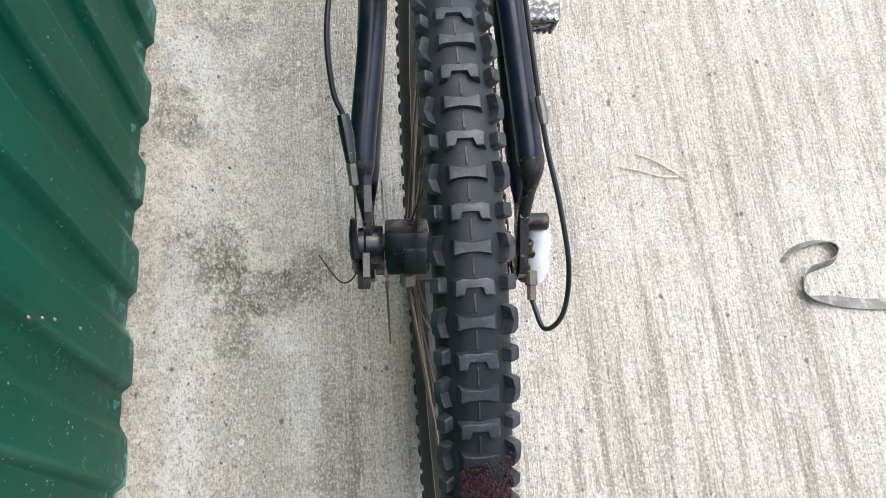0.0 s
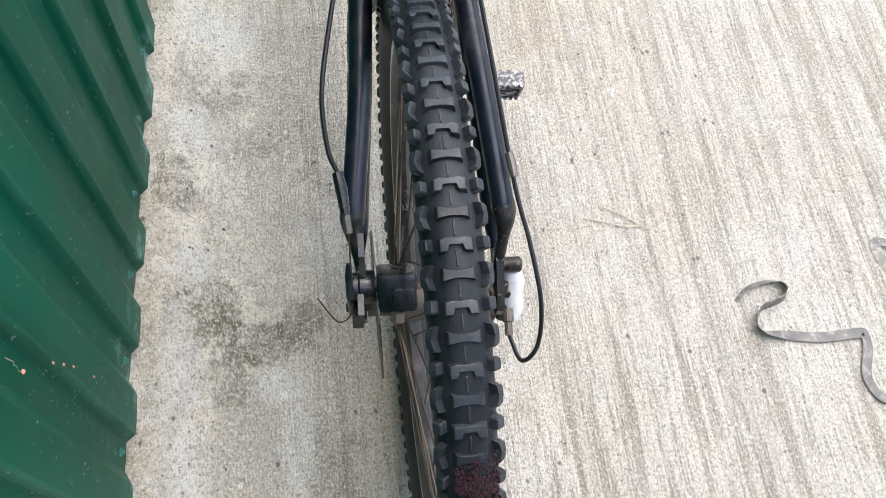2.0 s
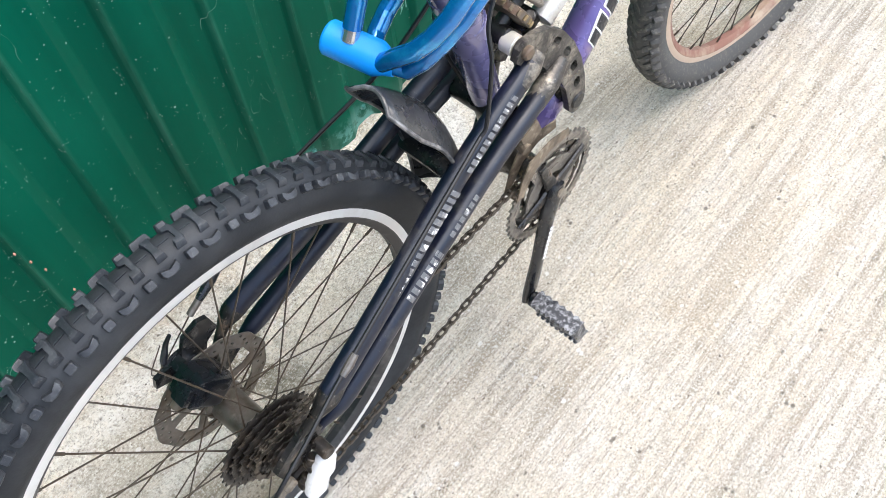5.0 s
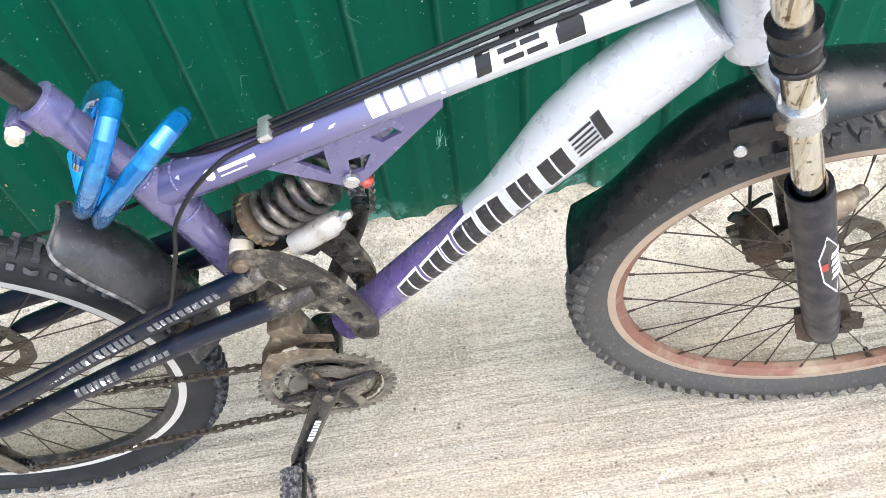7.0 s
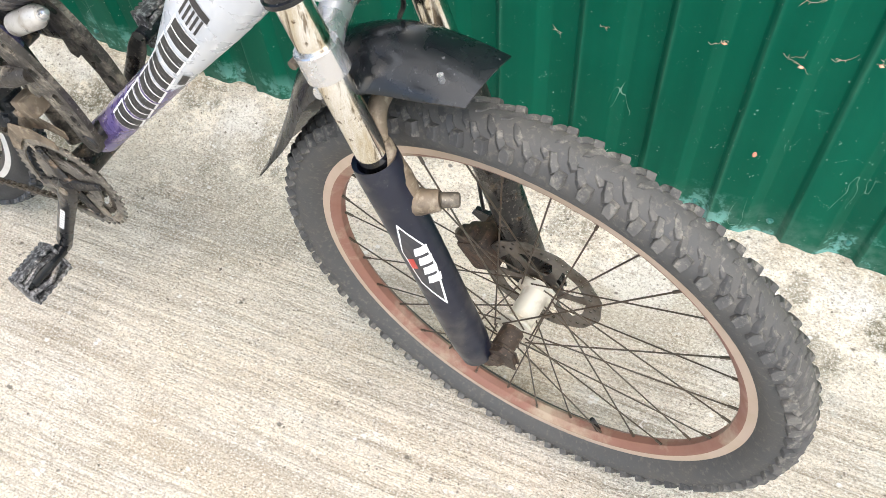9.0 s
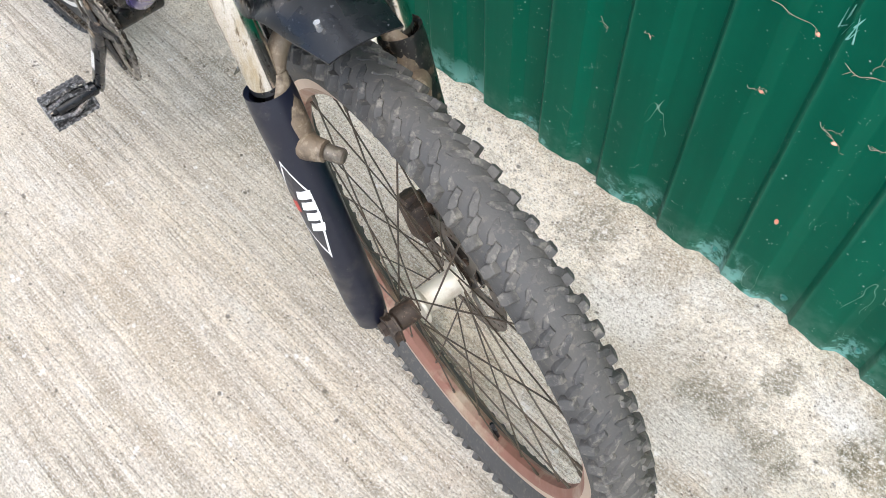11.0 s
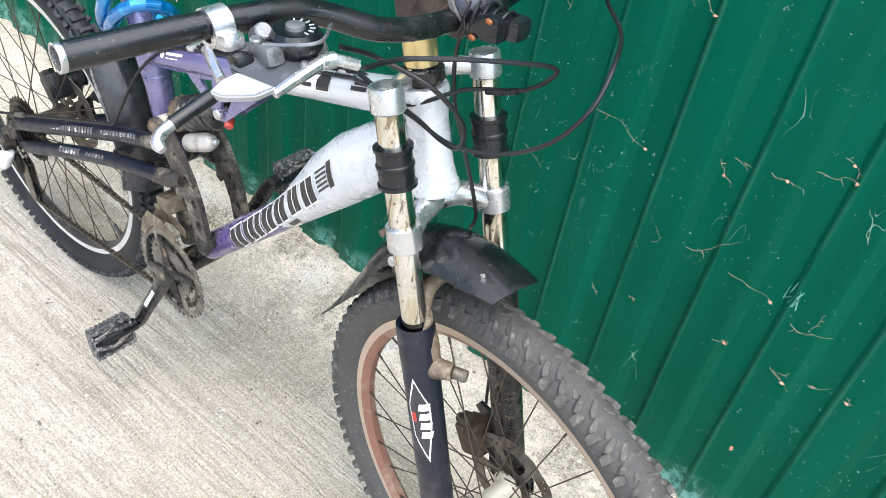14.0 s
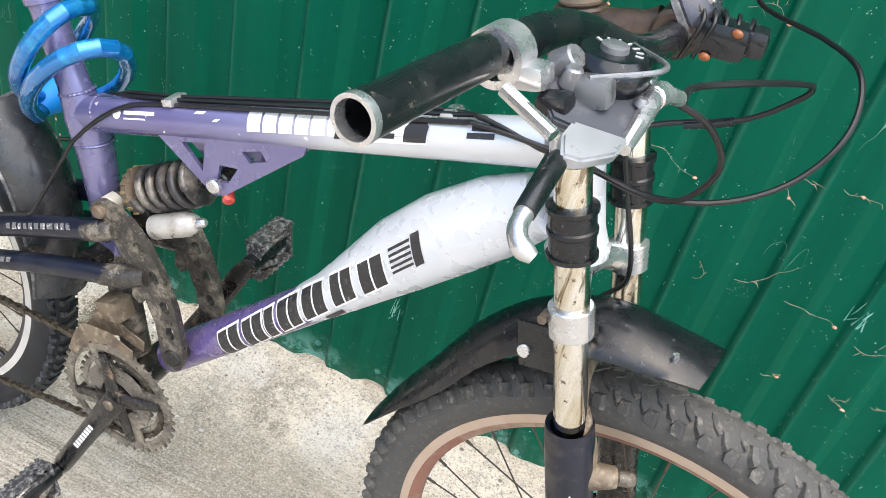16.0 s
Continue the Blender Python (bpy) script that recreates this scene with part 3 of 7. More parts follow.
screw_bm.free()
screw_me.materials.append(screw_mat)
for i in range(30):
    y0 = 0.283 + (i - 7) * PITCH + 0.1
    ob = new("screw", screw_me)
    ob.parent = wall
    ob.matrix_basis = pose(wall_x(y0) - DEEP, y0, wall_foot(y0) + 0.035 + 0.006 * math.sin(7 * i))


# ---- bicycle ----
bike = new("bicycle")
bike.matrix_world = pose(-0.02, 0.92, 0, 0, -0.9, -2.35)
tagged(bike, "worn purple and silver full-suspension mountain bicycle leaning beside a green wall", "bicycle")

TYRE_R = 0.34
REAR = Vector((0, -0.475, 0.338))
WHEELED = pose(0, 0.465, 0.82, 17.2, 0, 0) @ pose(0, 0, 0, 0, 0, -6.5)
STEER = WHEELED @ pose(0.003, 0, -0.52) @ pose(0, 0, 0, 0, 0.1, 0) @ pose(0, 0, 0.52)


def wheel(name, m, mat_rubber, knob, front):
    """A spoked wheel in the plane x = 0 round the origin, laid by m."""
    hub_r, hub_half = (0.0165, 0.046) if front else (0.021, 0.062)
    bm = B()
    prof = [(-hub_half, 0.006), (-hub_half, 0.012), (-0.037, 0.013), (-0.035, 0.026), (-0.031, 0.026), (-0.028, hub_r), (0.014, hub_r), (0.02, 0.024), (0.024, 0.024), (0.026, 0.013), (hub_half, 0.012), (hub_half, 0.005)]
    lathe(bm, prof, (0, 0, 0), (1, 0, 0), 20)
    turned(bm, m)
    hub = part(name, bm, hub_cream if front else disc_steel, bike)
    # tyre: casing and knobs
    w = 0.0235 if not front else 0.0265
    bm = B()
    n = 120
    k = w / 0.0265
    sec = [(-0.0125, 0.283), (-0.0185 * k, 0.289), (-0.0255 * k, 0.3), (-w, 0.311), (-0.0235 * k, 0.322), (-0.017 * k, 0.33), (-0.009 * k, 0.335), (0, 0.336)]
    sec = sec + [(-x, r) for x, r in sec[-2::-1]]
    rings = []
    for i in range(n):
        a = 2 * math.pi * i / n
        rings.append([bm.verts.new((x, r * math.cos(a), r * math.sin(a))) for x, r in sec])
    for i in range(n):
        p, q = rings[i], rings[(i + 1) % n]
        for k in range(len(sec) - 1):
            bm.faces.new((p[k], p[k + 1], q[k + 1], q[k]))
    casing = set(bm.faces)
    knob(bm)
    for f in bm.faces:
        if f not in casing:
            f.material_index = 1
    turned(bm, m)
    part("tyre", bm, mat_rubber, hub, angle=30)
    # rim: box section with brake track
    bm = B()
    sec = [(-0.0125, 0.2865), (-0.0125, 0.2725), (-0.0105, 0.2685), (-0.005, 0.2615), (0.005, 0.2615), (0.0105, 0.2685), (0.0125, 0.2725), (0.0125, 0.2865), (0.010, 0.2865), (0.0095, 0.277), (-0.0095, 0.277), (-0.010, 0.2865)]
    rings = []
    for i in range(96):
        a = 2 * math.pi * i / 96
        rings.append([bm.verts.new((x, r * math.cos(a), r * math.sin(a))) for x, r in sec])
    for i in range(96):
        p, q = rings[i], rings[(i + 1) % 96]
        for k in range(len(sec)):
            k2 = (k + 1) % len(sec)
            f = bm.faces.new((p[k], p[k2], q[k2], q[k]))
            f.material_index = 1 if k in (0, 6) else 0
    turned(bm, m)
    part("rim", bm, [rim_paint, rim_brake] if front else [rim_black, rim_white], hub, angle=30)
    # spokes
    for i in range(32):
        a = 2 * math.pi * i / 32
        s = 1 if i % 2 else -1
        k = 1 if (i // 2) % 2 else -1
        b = a + k * radians(68)
        bm = B()
        p0 = Vector((s * 0.031 + 0.003 * k, 0.022 * math.cos(b), 0.022 * math.sin(b)))
        p1 = Vector((s * 0.003, 0.262 * math.cos(a), 0.262 * math.sin(a)))
        d = (p1 - p0).normalized()
        sweep(bm, [p0, p1 - d * 0.012], 0.00105, 6)
        sweep(bm, [p1 - d * 0.012, p1 + d * 0.002], 0.0019, 6)
        turned(bm, m)
        part("spoke", bm, spoke_steel, hub)
    return hub


def lug(bm, a, x, dr, tilt, yaw, outline, high=0.008):
    """One tread block at the angle a round the wheel, x off the middle, its top edge rounded off."""
    mm = Matrix.Rotation(a - math.pi / 2, 4, 'X') @ Matrix.Translation((x, 0, TYRE_R - 0.004 + dr)) @ Euler((0, radians(tilt), radians(yaw))).to_matrix().to_4x4()
    n = len(outline)
    cu, cv = sum(u for u, v in outline) / n, sum(v for u, v in outline) / n
    rings = []
    for h, g in ((-0.5, 1.06), (0.28, 0.97), (0.44, 0.91), (0.5, 0.8)):
        rings.append([bm.verts.new(mm @ Vector((cu + (u - cu) * g, cv + (v - cv) * g, high * h))) for u, v in outline])
    for lo, hi in zip(rings, rings[1:]):
        for i in range(n):
            j = (i + 1) % n
            bm.faces.new((lo[i], lo[j], hi[j], hi[i]))
    bm.faces.new(rings[-1])


def knobs_front(bm):
    """Pointed slanted paddles over the crown, wings beside them and lugs on the shoulders, close set and worn unevenly."""
    rnd = random.Random(3)
    n = 80
    h = 2 * math.pi / n
    paddle = [(-0.0125, -0.0008), (-0.008, -0.0036), (0.004, -0.005), (0.0115, -0.0028), (0.0118, 0.0024), (0.006, 0.0042), (0.001, 0.0028), (-0.007, 0.003)]
    wing = [(-0.0098, -0.0022), (0.002, -0.0046), (0.0095, -0.0036), (0.0102, 0.0022), (0.004, 0.0042), (0.0, 0.003), (-0.0078, 0.0036)]
    for i in range(n):
        a = h * i
        for s in (-1, 1):
            b = a + (0.5 * h if s > 0 else 0)
            wear = -0.002 * rnd.random()
            lug(bm, b, s * 0.0072, -0.0034 + wear, 10 * s, s * (32 + 12 * rnd.random()), [(s * u, v) for u, v in paddle][::s])
            lug(bm, b + 0.5 * h, s * 0.0165, -0.006 + wear, 29 * s, s * (34 + 14 * rnd.random()), [(s * u, v) for u, v in wing][::s])
            lug(bm, b + 0.1 * h, s * 0.0252, -0.0135, 58 * s, -10 * s, [(-0.0075, -0.0046), (0.0, -0.0062), (0.0072, -0.0042), (0.0072, 0.0052), (0.0, 0.006), (-0.0075, 0.0044)], 0.009)


def knobs_rear(bm):
    """Wide bow-tie bars and bridged bars by turns across the crown, curved and square lugs on the shoulders."""
    rnd = random.Random(5)
    n = 48
    h = 2 * math.pi / n
    for i in range(n):
        a = h * i + radians(3.6)
        wear = -0.0006 * rnd.random()
        lug(bm, a, 0, wear, 0, 0, [(-0.0118, -0.0047), (-0.006, -0.0036), (0, -0.0032), (0.006, -0.0036), (0.0118, -0.0047), (0.0118, 0.0047), (0.006, 0.0036), (0, 0.0032), (-0.006, 0.0036), (-0.0118, 0.0047)], 0.0066)
        lug(bm, a + 0.5 * h, 0, wear, 0, 0, [(-0.0122, -0.0066), (-0.0078, -0.0066), (-0.006, -0.0014), (0.006, -0.0014), (0.0078, -0.0066), (0.0122, -0.0066), (0.0122, 0.0028), (0.0075, 0.0044), (0, 0.0036), (-0.0075, 0.0044), (-0.0122, 0.0028)], 0.0066)
        for q in (0.25, 0.75):
            lug(bm, a + q * h, 0, wear - 0.0028, 0, 0, [(-0.0006, -0.0062), (0.0006, -0.0062), (0.0006, 0.0062), (-0.0006, 0.0062)])
        for s in (-1, 1):
            lug(bm, a + 0.02 * h, s * 0.0203, -0.0078, 44 * s, 0, [(-0.0036 * s, -0.0088), (0.0008 * s, -0.009), (0.0046 * s, -0.0068), (0.0056 * s, 0.0), (0.0046 * s, 0.0068), (0.0008 * s, 0.009), (-0.0036 * s, 0.0088), (-0.0004 * s, 0.0)][::s], 0.008)
            lug(bm, a + 0.5 * h, s * 0.0205, -0.0078, 44 * s, 0, [(-0.0042, -0.0036), (-0.003, -0.0048), (0.003, -0.0048), (0.0042, -0.0036), (0.0042, 0.0036), (0.003, 0.0048), (-0.003, 0.0048), (-0.0042, 0.0036)], 0.008)


front_m = WHEELED @ pose(0, 0.0485, -0.5196)
rear_m = Matrix.Translation(REAR + Vector((-0.002, 0, 0))) @ pose(0, 0, 0, 0, 0, 1.7)
front_wheel = wheel("front_wheel", front_m, [casing_dark, rubber], knobs_front, True)
rear_wheel = wheel("rear_wheel", rear_m, [casing_shaded, rubber_rear], knobs_rear, False)
tagged(front_wheel, "spoked wheel with dusty knobbly tyre and faded brick-red rim")
tagged(rear_wheel, "spoked wheel with black knobbly tyre and black rim")


def S(u, v, w):
    """A point of the steered part: right, ahead and up along the steering axis."""
    return STEER @ Vector((u, v, w))


def side(lat, y, z, rx=0):
    """The pose of a plate that lies along the bicycle, its x ahead and its y up."""
    return Matrix.Translation((lat, y, z)) @ Matrix(((0, 0, 1, 0), (1, 0, 0, 0), (0, 1, 0, 0), (0, 0, 0, 1))) @ pose(0, 0, 0, 0, 0, rx)


def brake_disc(parent, m, lat, mat):
    """A drilled and windowed disc on a carrier."""
    bm = B()
    holes = []
    for i in range(6):
        a = 2 * math.pi * i / 6
        holes.append([(r * math.cos(a + t), r * math.sin(a + t)) for r, t in ((0.029, 0.0), (0.045, -0.06), (0.0595, 0.02), (0.0605, 0.4), (0.0595, 0.82), (0.05, 0.78), (0.03, 0.6))])
    for i in range(48):
        a = 2 * math.pi * i / 48
        r = (0.0665, 0.071, 0.0755)[i % 3]
        holes.append(circle(r * math.cos(a), r * math.sin(a), 0.0023, 6))
    outer = [((0.08 + 0.0012 * math.cos(12 * a)) * math.cos(a), (0.08 + 0.0012 * math.cos(12 * a)) * math.sin(a)) for a in [2 * math.pi * k / 72 for k in range(72)]]
    plate(bm, outer, 0.0018, m @ side(lat, 0, 0), holes + [circle(0, 0, 0.017, 16)])
    disc = part("brake_disc", bm, mat, parent, "drilled rusty brake disc", smooth=False)
    for i in range(6):
        a = 2 * math.pi * (i + 0.3) / 6
        bm = B()
        c = m @ Vector((lat - 0.002, 0.022 * math.cos(a), 0.022 * math.sin(a)))
        rod(bm, c, m @ Vector((lat + 0.002, 0.022 * math.cos(a), 0.022 * math.sin(a))), 0.004, 8)
        part("bolt", bm, greasy_steel, parent)
    return disc


disc_f = brake_disc(front_wheel, front_m, -0.043, disc_steel)
disc_r = brake_disc(rear_wheel, rear_m, -0.052, disc_steel)

for w, m, ang in ((front_wheel, front_m, -80), (rear_wheel, rear_m, -38)):
    bm = B()
    a = radians(ang)
    rod(bm, m @ Vector((0, 0.262 * math.cos(a), 0.262 * math.sin(a))), m @ Vector((0, 0.235 * math.cos(a), 0.235 * math.sin(a))), 0.0042, 10, 0.0036, 0.001)
    part("valve_cap", bm, black_plastic, w)

# cassette
bm = B()
for i, t in enumerate((32, 28, 24, 20, 17, 14, 12)):
    lat = 0.042 + i * 0.0046
    r = t * 0.00205
    outer = []
    for k in range(t):
        for da, rr in ((0, r - 0.003), (0.3, r - 0.002), (0.5, r + 0.0012), (0.7, r - 0.002)):
            a = 2 * math.pi * (k + da) / t
            outer.append((rr * math.cos(a), rr * math.sin(a)))
    plate(bm, outer, 0.0018, rear_m @ side(lat, 0, 0), [circle(0, 0, 0.016, 12)])
rod(bm, rear_m @ Vector((0.03, 0, 0)), rear_m @ Vector((0.074, 0, 0)), 0.0165, 18)
part("cassette", bm, oily_black, rear_wheel, "oily black sprocket cassette", smooth=False)
bm = B()
rod(bm, rear_m @ Vector((-0.085, 0, 0)), rear_m @ Vector((0.088, 0, 0)), 0.005, 12)
rod(bm, rear_m @ Vector((0.076, 0, 0)), rear_m @ Vector((0.084, 0, 0)), 0.0095, 6)
rod(bm, rear_m @ Vector((-0.082, 0, 0)), rear_m @ Vector((-0.074, 0, 0)), 0.0095, 6)
part("rear_axle", bm, oily_black, rear_wheel)

# ---- frame ----
frame_paint = bpy.data.materials.new("purple_to_silver_paint")
frame_paint.use_nodes = True
nt = frame_paint.node_tree
pb = nt.nodes["Principled BSDF"]
pb.inputs["Roughness"].default_value = 0.26
pb.inputs["Metallic"].default_value = 0.35
pb.inputs["Coat Weight"].default_value = 0.7
tc = nt.nodes.new("ShaderNodeTexCoord")
sx = nt.nodes.new("ShaderNodeSeparateXYZ")
nt.links.new(tc.outputs["Object"], sx.inputs[0])
nz = nt.nodes.new("ShaderNodeTexNoise")
nz.inputs["Scale"].default_value, nz.inputs["Detail"].default_value = 9, 6
nt.links.new(tc.outputs["Object"], nz.inputs["Vector"])
wob = nt.nodes.new("ShaderNodeMath")
wob.operation = 'MULTIPLY_ADD'
wob.inputs[1].default_value = 0.035
nt.links.new(nz.outputs["Fac"], wob.inputs[0])
nt.links.new(sx.outputs["Y"], wob.inputs[2])
ramp = nt.nodes.new("ShaderNodeValToRGB")
mr = nt.nodes.new("ShaderNodeMapRange")
mr.inputs["From Min"].default_value, mr.inputs["From Max"].default_value = -0.2, 0.5
nt.links.new(wob.outputs[0], mr.inputs["Value"])
nt.links.new(mr.outputs[0], ramp.inputs[0])
el = ramp.color_ramp.elements
el[0].position, el[0].color = 0.0, (0.12, 0.122, 0.265, 1)
el[1].position, el[1].color = 0.66, (0.62, 0.64, 0.675, 1)
for p, c in ((0.25, (0.13, 0.127, 0.275, 1)), (0.38, (0.14, 0.128, 0.28, 1)), (0.52, (0.2, 0.2, 0.36, 1)), (0.6, (0.42, 0.43, 0.52, 1))):
    e = el.new(p)
    e.color = c
chip = nt.nodes.new("ShaderNodeTexNoise")
chip.inputs["Scale"].default_value, chip.inputs["Detail"].default_value = 95, 3
nt.links.new(tc.outputs["Object"], chip.inputs["Vector"])
cr = nt.nodes.new("ShaderNodeMapRange")
cr.inputs["From Min"].default_value, cr.inputs["From Max"].default_value = 0.69, 0.72
nt.links.new(chip.outputs["Fac"], cr.inputs["Value"])
cm = nt.nodes.new("ShaderNodeMix")
cm.data_type = 'RGBA'
cm.inputs["B"].default_value = (0.75, 0.74, 0.72, 1)
nt.links.new(cr.outputs[0], cm.inputs["Factor"])
nt.links.new(ramp.outputs[0], cm.inputs["A"])
nt.links.new(cm.outputs["Result"], pb.inputs["Base Color"])

violet_paint = material("violet_paint", (0.125, 0.09, 0.255), 0.27, 0.3, coat=0.6, spots=[(9, 0.45, 0.7, (0.17, 0.135, 0.33), 0.7), (110, 0.67, 0.72, (0.7, 0.68, 0.7), 0.7), (20, 0.58, 0.75, (0.3, 0.24, 0.2), 0.4)], rough_var=0.1)

bm = B()
sweep(bm, [(0, -0.082, 0.675), (0.003, 0.2, 0.774), (0.009, 0.43, 0.861)], [0.0215, 0.0195, 0.0225], 22)
bm.verts.index_update()
top_hull = ([v.co.copy() for v in bm.verts], [[v.index for v in f.verts] for f in bm.faces])
main_frame = part("main_frame", bm, frame_paint, bike, "purple fading to silver aluminium main frame")
bm = B()
sweep(bm, [(0, -0.141, 0.797), (0, -0.1, 0.703), (0, -0.085, 0.669), (0, -0.071, 0.625), (0, -0.058, 0.56), (0, -0.045, 0.5)], [0.0175, 0.0182, 0.0235, 0.0215, 0.019, 0.0185], 22)
part("seat_tube", bm, purple_paint, main_frame)
bm = B()
sweep(bm, [(0, -0.045, 0.5), (0, -0.012, 0.35)], [0.0187, 0.0185], 20)
part("seat_tube_foot", bm, dusty_plate, main_frame, "mud-caked foot of the seat tube")
# weld beads at the joint
bm = B()
for c, d, r in (((0, -0.058, 0.684), (0, 0.505, 0.199), 0.0203), ((0, -0.096, 0.696), (0, -0.043, 0.1), 0.0192), ((0, -0.0745, 0.642), (0, 0.03, -0.12), 0.0216)):
    d = Vector(d).normalized()
    sd = d.cross(Vector((1, 0, 0))).normalized()
    for k in range(26):
        a = 2 * math.pi * k / 26
        p = Vector(c) + (Vector((1, 0, 0)) * math.cos(a) + sd * math.sin(a)) * r
        q = Vector(c) + (Vector((1, 0, 0)) * math.cos(a + 0.26) + sd * math.sin(a + 0.26)) * r
        sweep(bm, [p, (p + q) / 2, q], [0.0012, 0.0022, 0.0012], 6)
part("weld_bead", bm, purple_paint, main_frame)
bm = B()
sweep(bm, [(0, 0.045, 0.375), (0, 0.24, 0.577)], [0.0235, 0.0235], 20)
bm.verts.index_update()
side_hull = ([v.co.copy() for v in bm.verts], [[v.index for v in f.verts] for f in bm.faces])
part("down_tube", bm, violet_paint, main_frame)
bm = B()
prof = [(0.226, 0.5635, 0.0238, 1.0), (0.25, 0.591, 0.0248, 1.06), (0.285, 0.637, 0.0272, 1.22), (0.32, 0.683, 0.029, 1.4), (0.36, 0.729, 0.0295, 1.46), (0.405, 0.774, 0.028, 1.42), (0.438, 0.803, 0.0225, 1.35)]
sweep(bm, [(0.012 * (y - 0.226) / 0.23, y, z) for y, z, r, q in prof], [r for *_, r, q in prof], 24, squash=[q for *_, q in prof])
bm.verts.index_update()
n = len(side_hull[0])
side_hull = (side_hull[0] + [v.co.copy() for v in bm.verts], side_hull[1] + [[v.index + n for v in f.verts] for f in bm.faces])
part("down_tube_flare", bm, silver_paint, main_frame, "swollen silver section of the down tube")
bm = B()
ht = [(-0.056, 0.0285), (-0.049, 0.0295), (-0.043, 0.0275), (-0.025, 0.0245), (0.03, 0.0235), (0.05, 0.0255), (0.056, 0.0275), (0.064, 0.0275), (0.068, 0.026)]
sweep(bm, [S(0, 0, a) for a, r in ht], [r for a, r in ht], 28)
part("head_tube", bm, silver_paint, main_frame, "silver head tube")
# shock bracket: two plates with windows
tri_a = [(0.054, 0.692), (0.083, 0.703), (0.083, 0.668)]
tri_b = [(0.103, 0.685), (0.125, 0.69), (0.115, 0.668), (0.101, 0.664)]
tri_c = [(0.128, 0.712), (0.15, 0.722), (0.158, 0.713), (0.138, 0.703)]
for s in (-1, 1):
    bm = B()
    plate(bm, [(0.02, 0.690), (0.2, 0.752), (0.198, 0.738), (0.112, 0.651), (0.098, 0.645), (0.086, 0.652)], 0.005, side(s * 0.0145, 0.004, 0.0125), [tri_a, tri_b, tri_c])
    bmesh.ops.bevel(bm, geom=[e for e in bm.edges if len(e.link_faces) == 2 and e.calc_face_angle(0) > 1.2], offset=0.0007, segments=1, affect='EDGES')
    part("shock_bracket", bm, purple_paint, main_frame, "purple bracket plate with cut-out windows", smooth=False)
bm = B()
rod(bm, (-0.022, 0.105, 0.673), (0.024, 0.105, 0.673), 0.005, 10)
rod(bm, (0.0175, 0.105, 0.673), (0.026, 0.105, 0.673), 0.0085, 12, bevel=0.002)
part("shock_bolt", bm, aluminium, main_frame)
bm = B()
rod(bm, (-0.036, 0.008, 0.328), (0.038, 0.008, 0.328), 0.0215, 24, bevel=0.002)
part("bottom_bracket", bm, dirty_black, main_frame)

# seat post with clamp
bm = B()
sweep(bm, [(0, -0.13, 0.77), (0, -0.232, 1.01)], 0.0135, 20)
part("seat_post", bm, black_paint, bike, "scuffed black seat post")
bm = B()
d = Vector((0, -0.043, 0.1)).normalized()
c = Vector((0, -0.141, 0.797))
sweep(bm, [c - d * 0.014, c - d * 0.013, c + d * 0.012, c + d * 0.014], [0.0185, 0.021, 0.021, 0.018], 24)
clamp = part("seat_clamp", bm, purple_paint, bike, "purple seat clamp with a rusty bolt")
bm = B()
block(bm, c + Vector((0.006, -0.023, -0.004)), (0.024, 0.013, 0.02), pose(0, 0, 0, 23), 0.002)
part("lug", bm, purple_paint, clamp)
bm = B()
rod(bm, c + Vector((-0.02, -0.024, -0.004)), c + Vector((0.03, -0.024, -0.004)), 0.0035, 10)
rod(bm, c + Vector((0.019, -0.024, -0.004)), c + Vector((0.028, -0.024, -0.004)), 0.009, 6, bevel=0.0015)
rod(bm, c + Vector((0.027, -0.024, -0.004)), c + Vector((0.032, -0.024, -0.004)), 0.0055, 10)
part("bolt", bm, hub_cream, clamp)

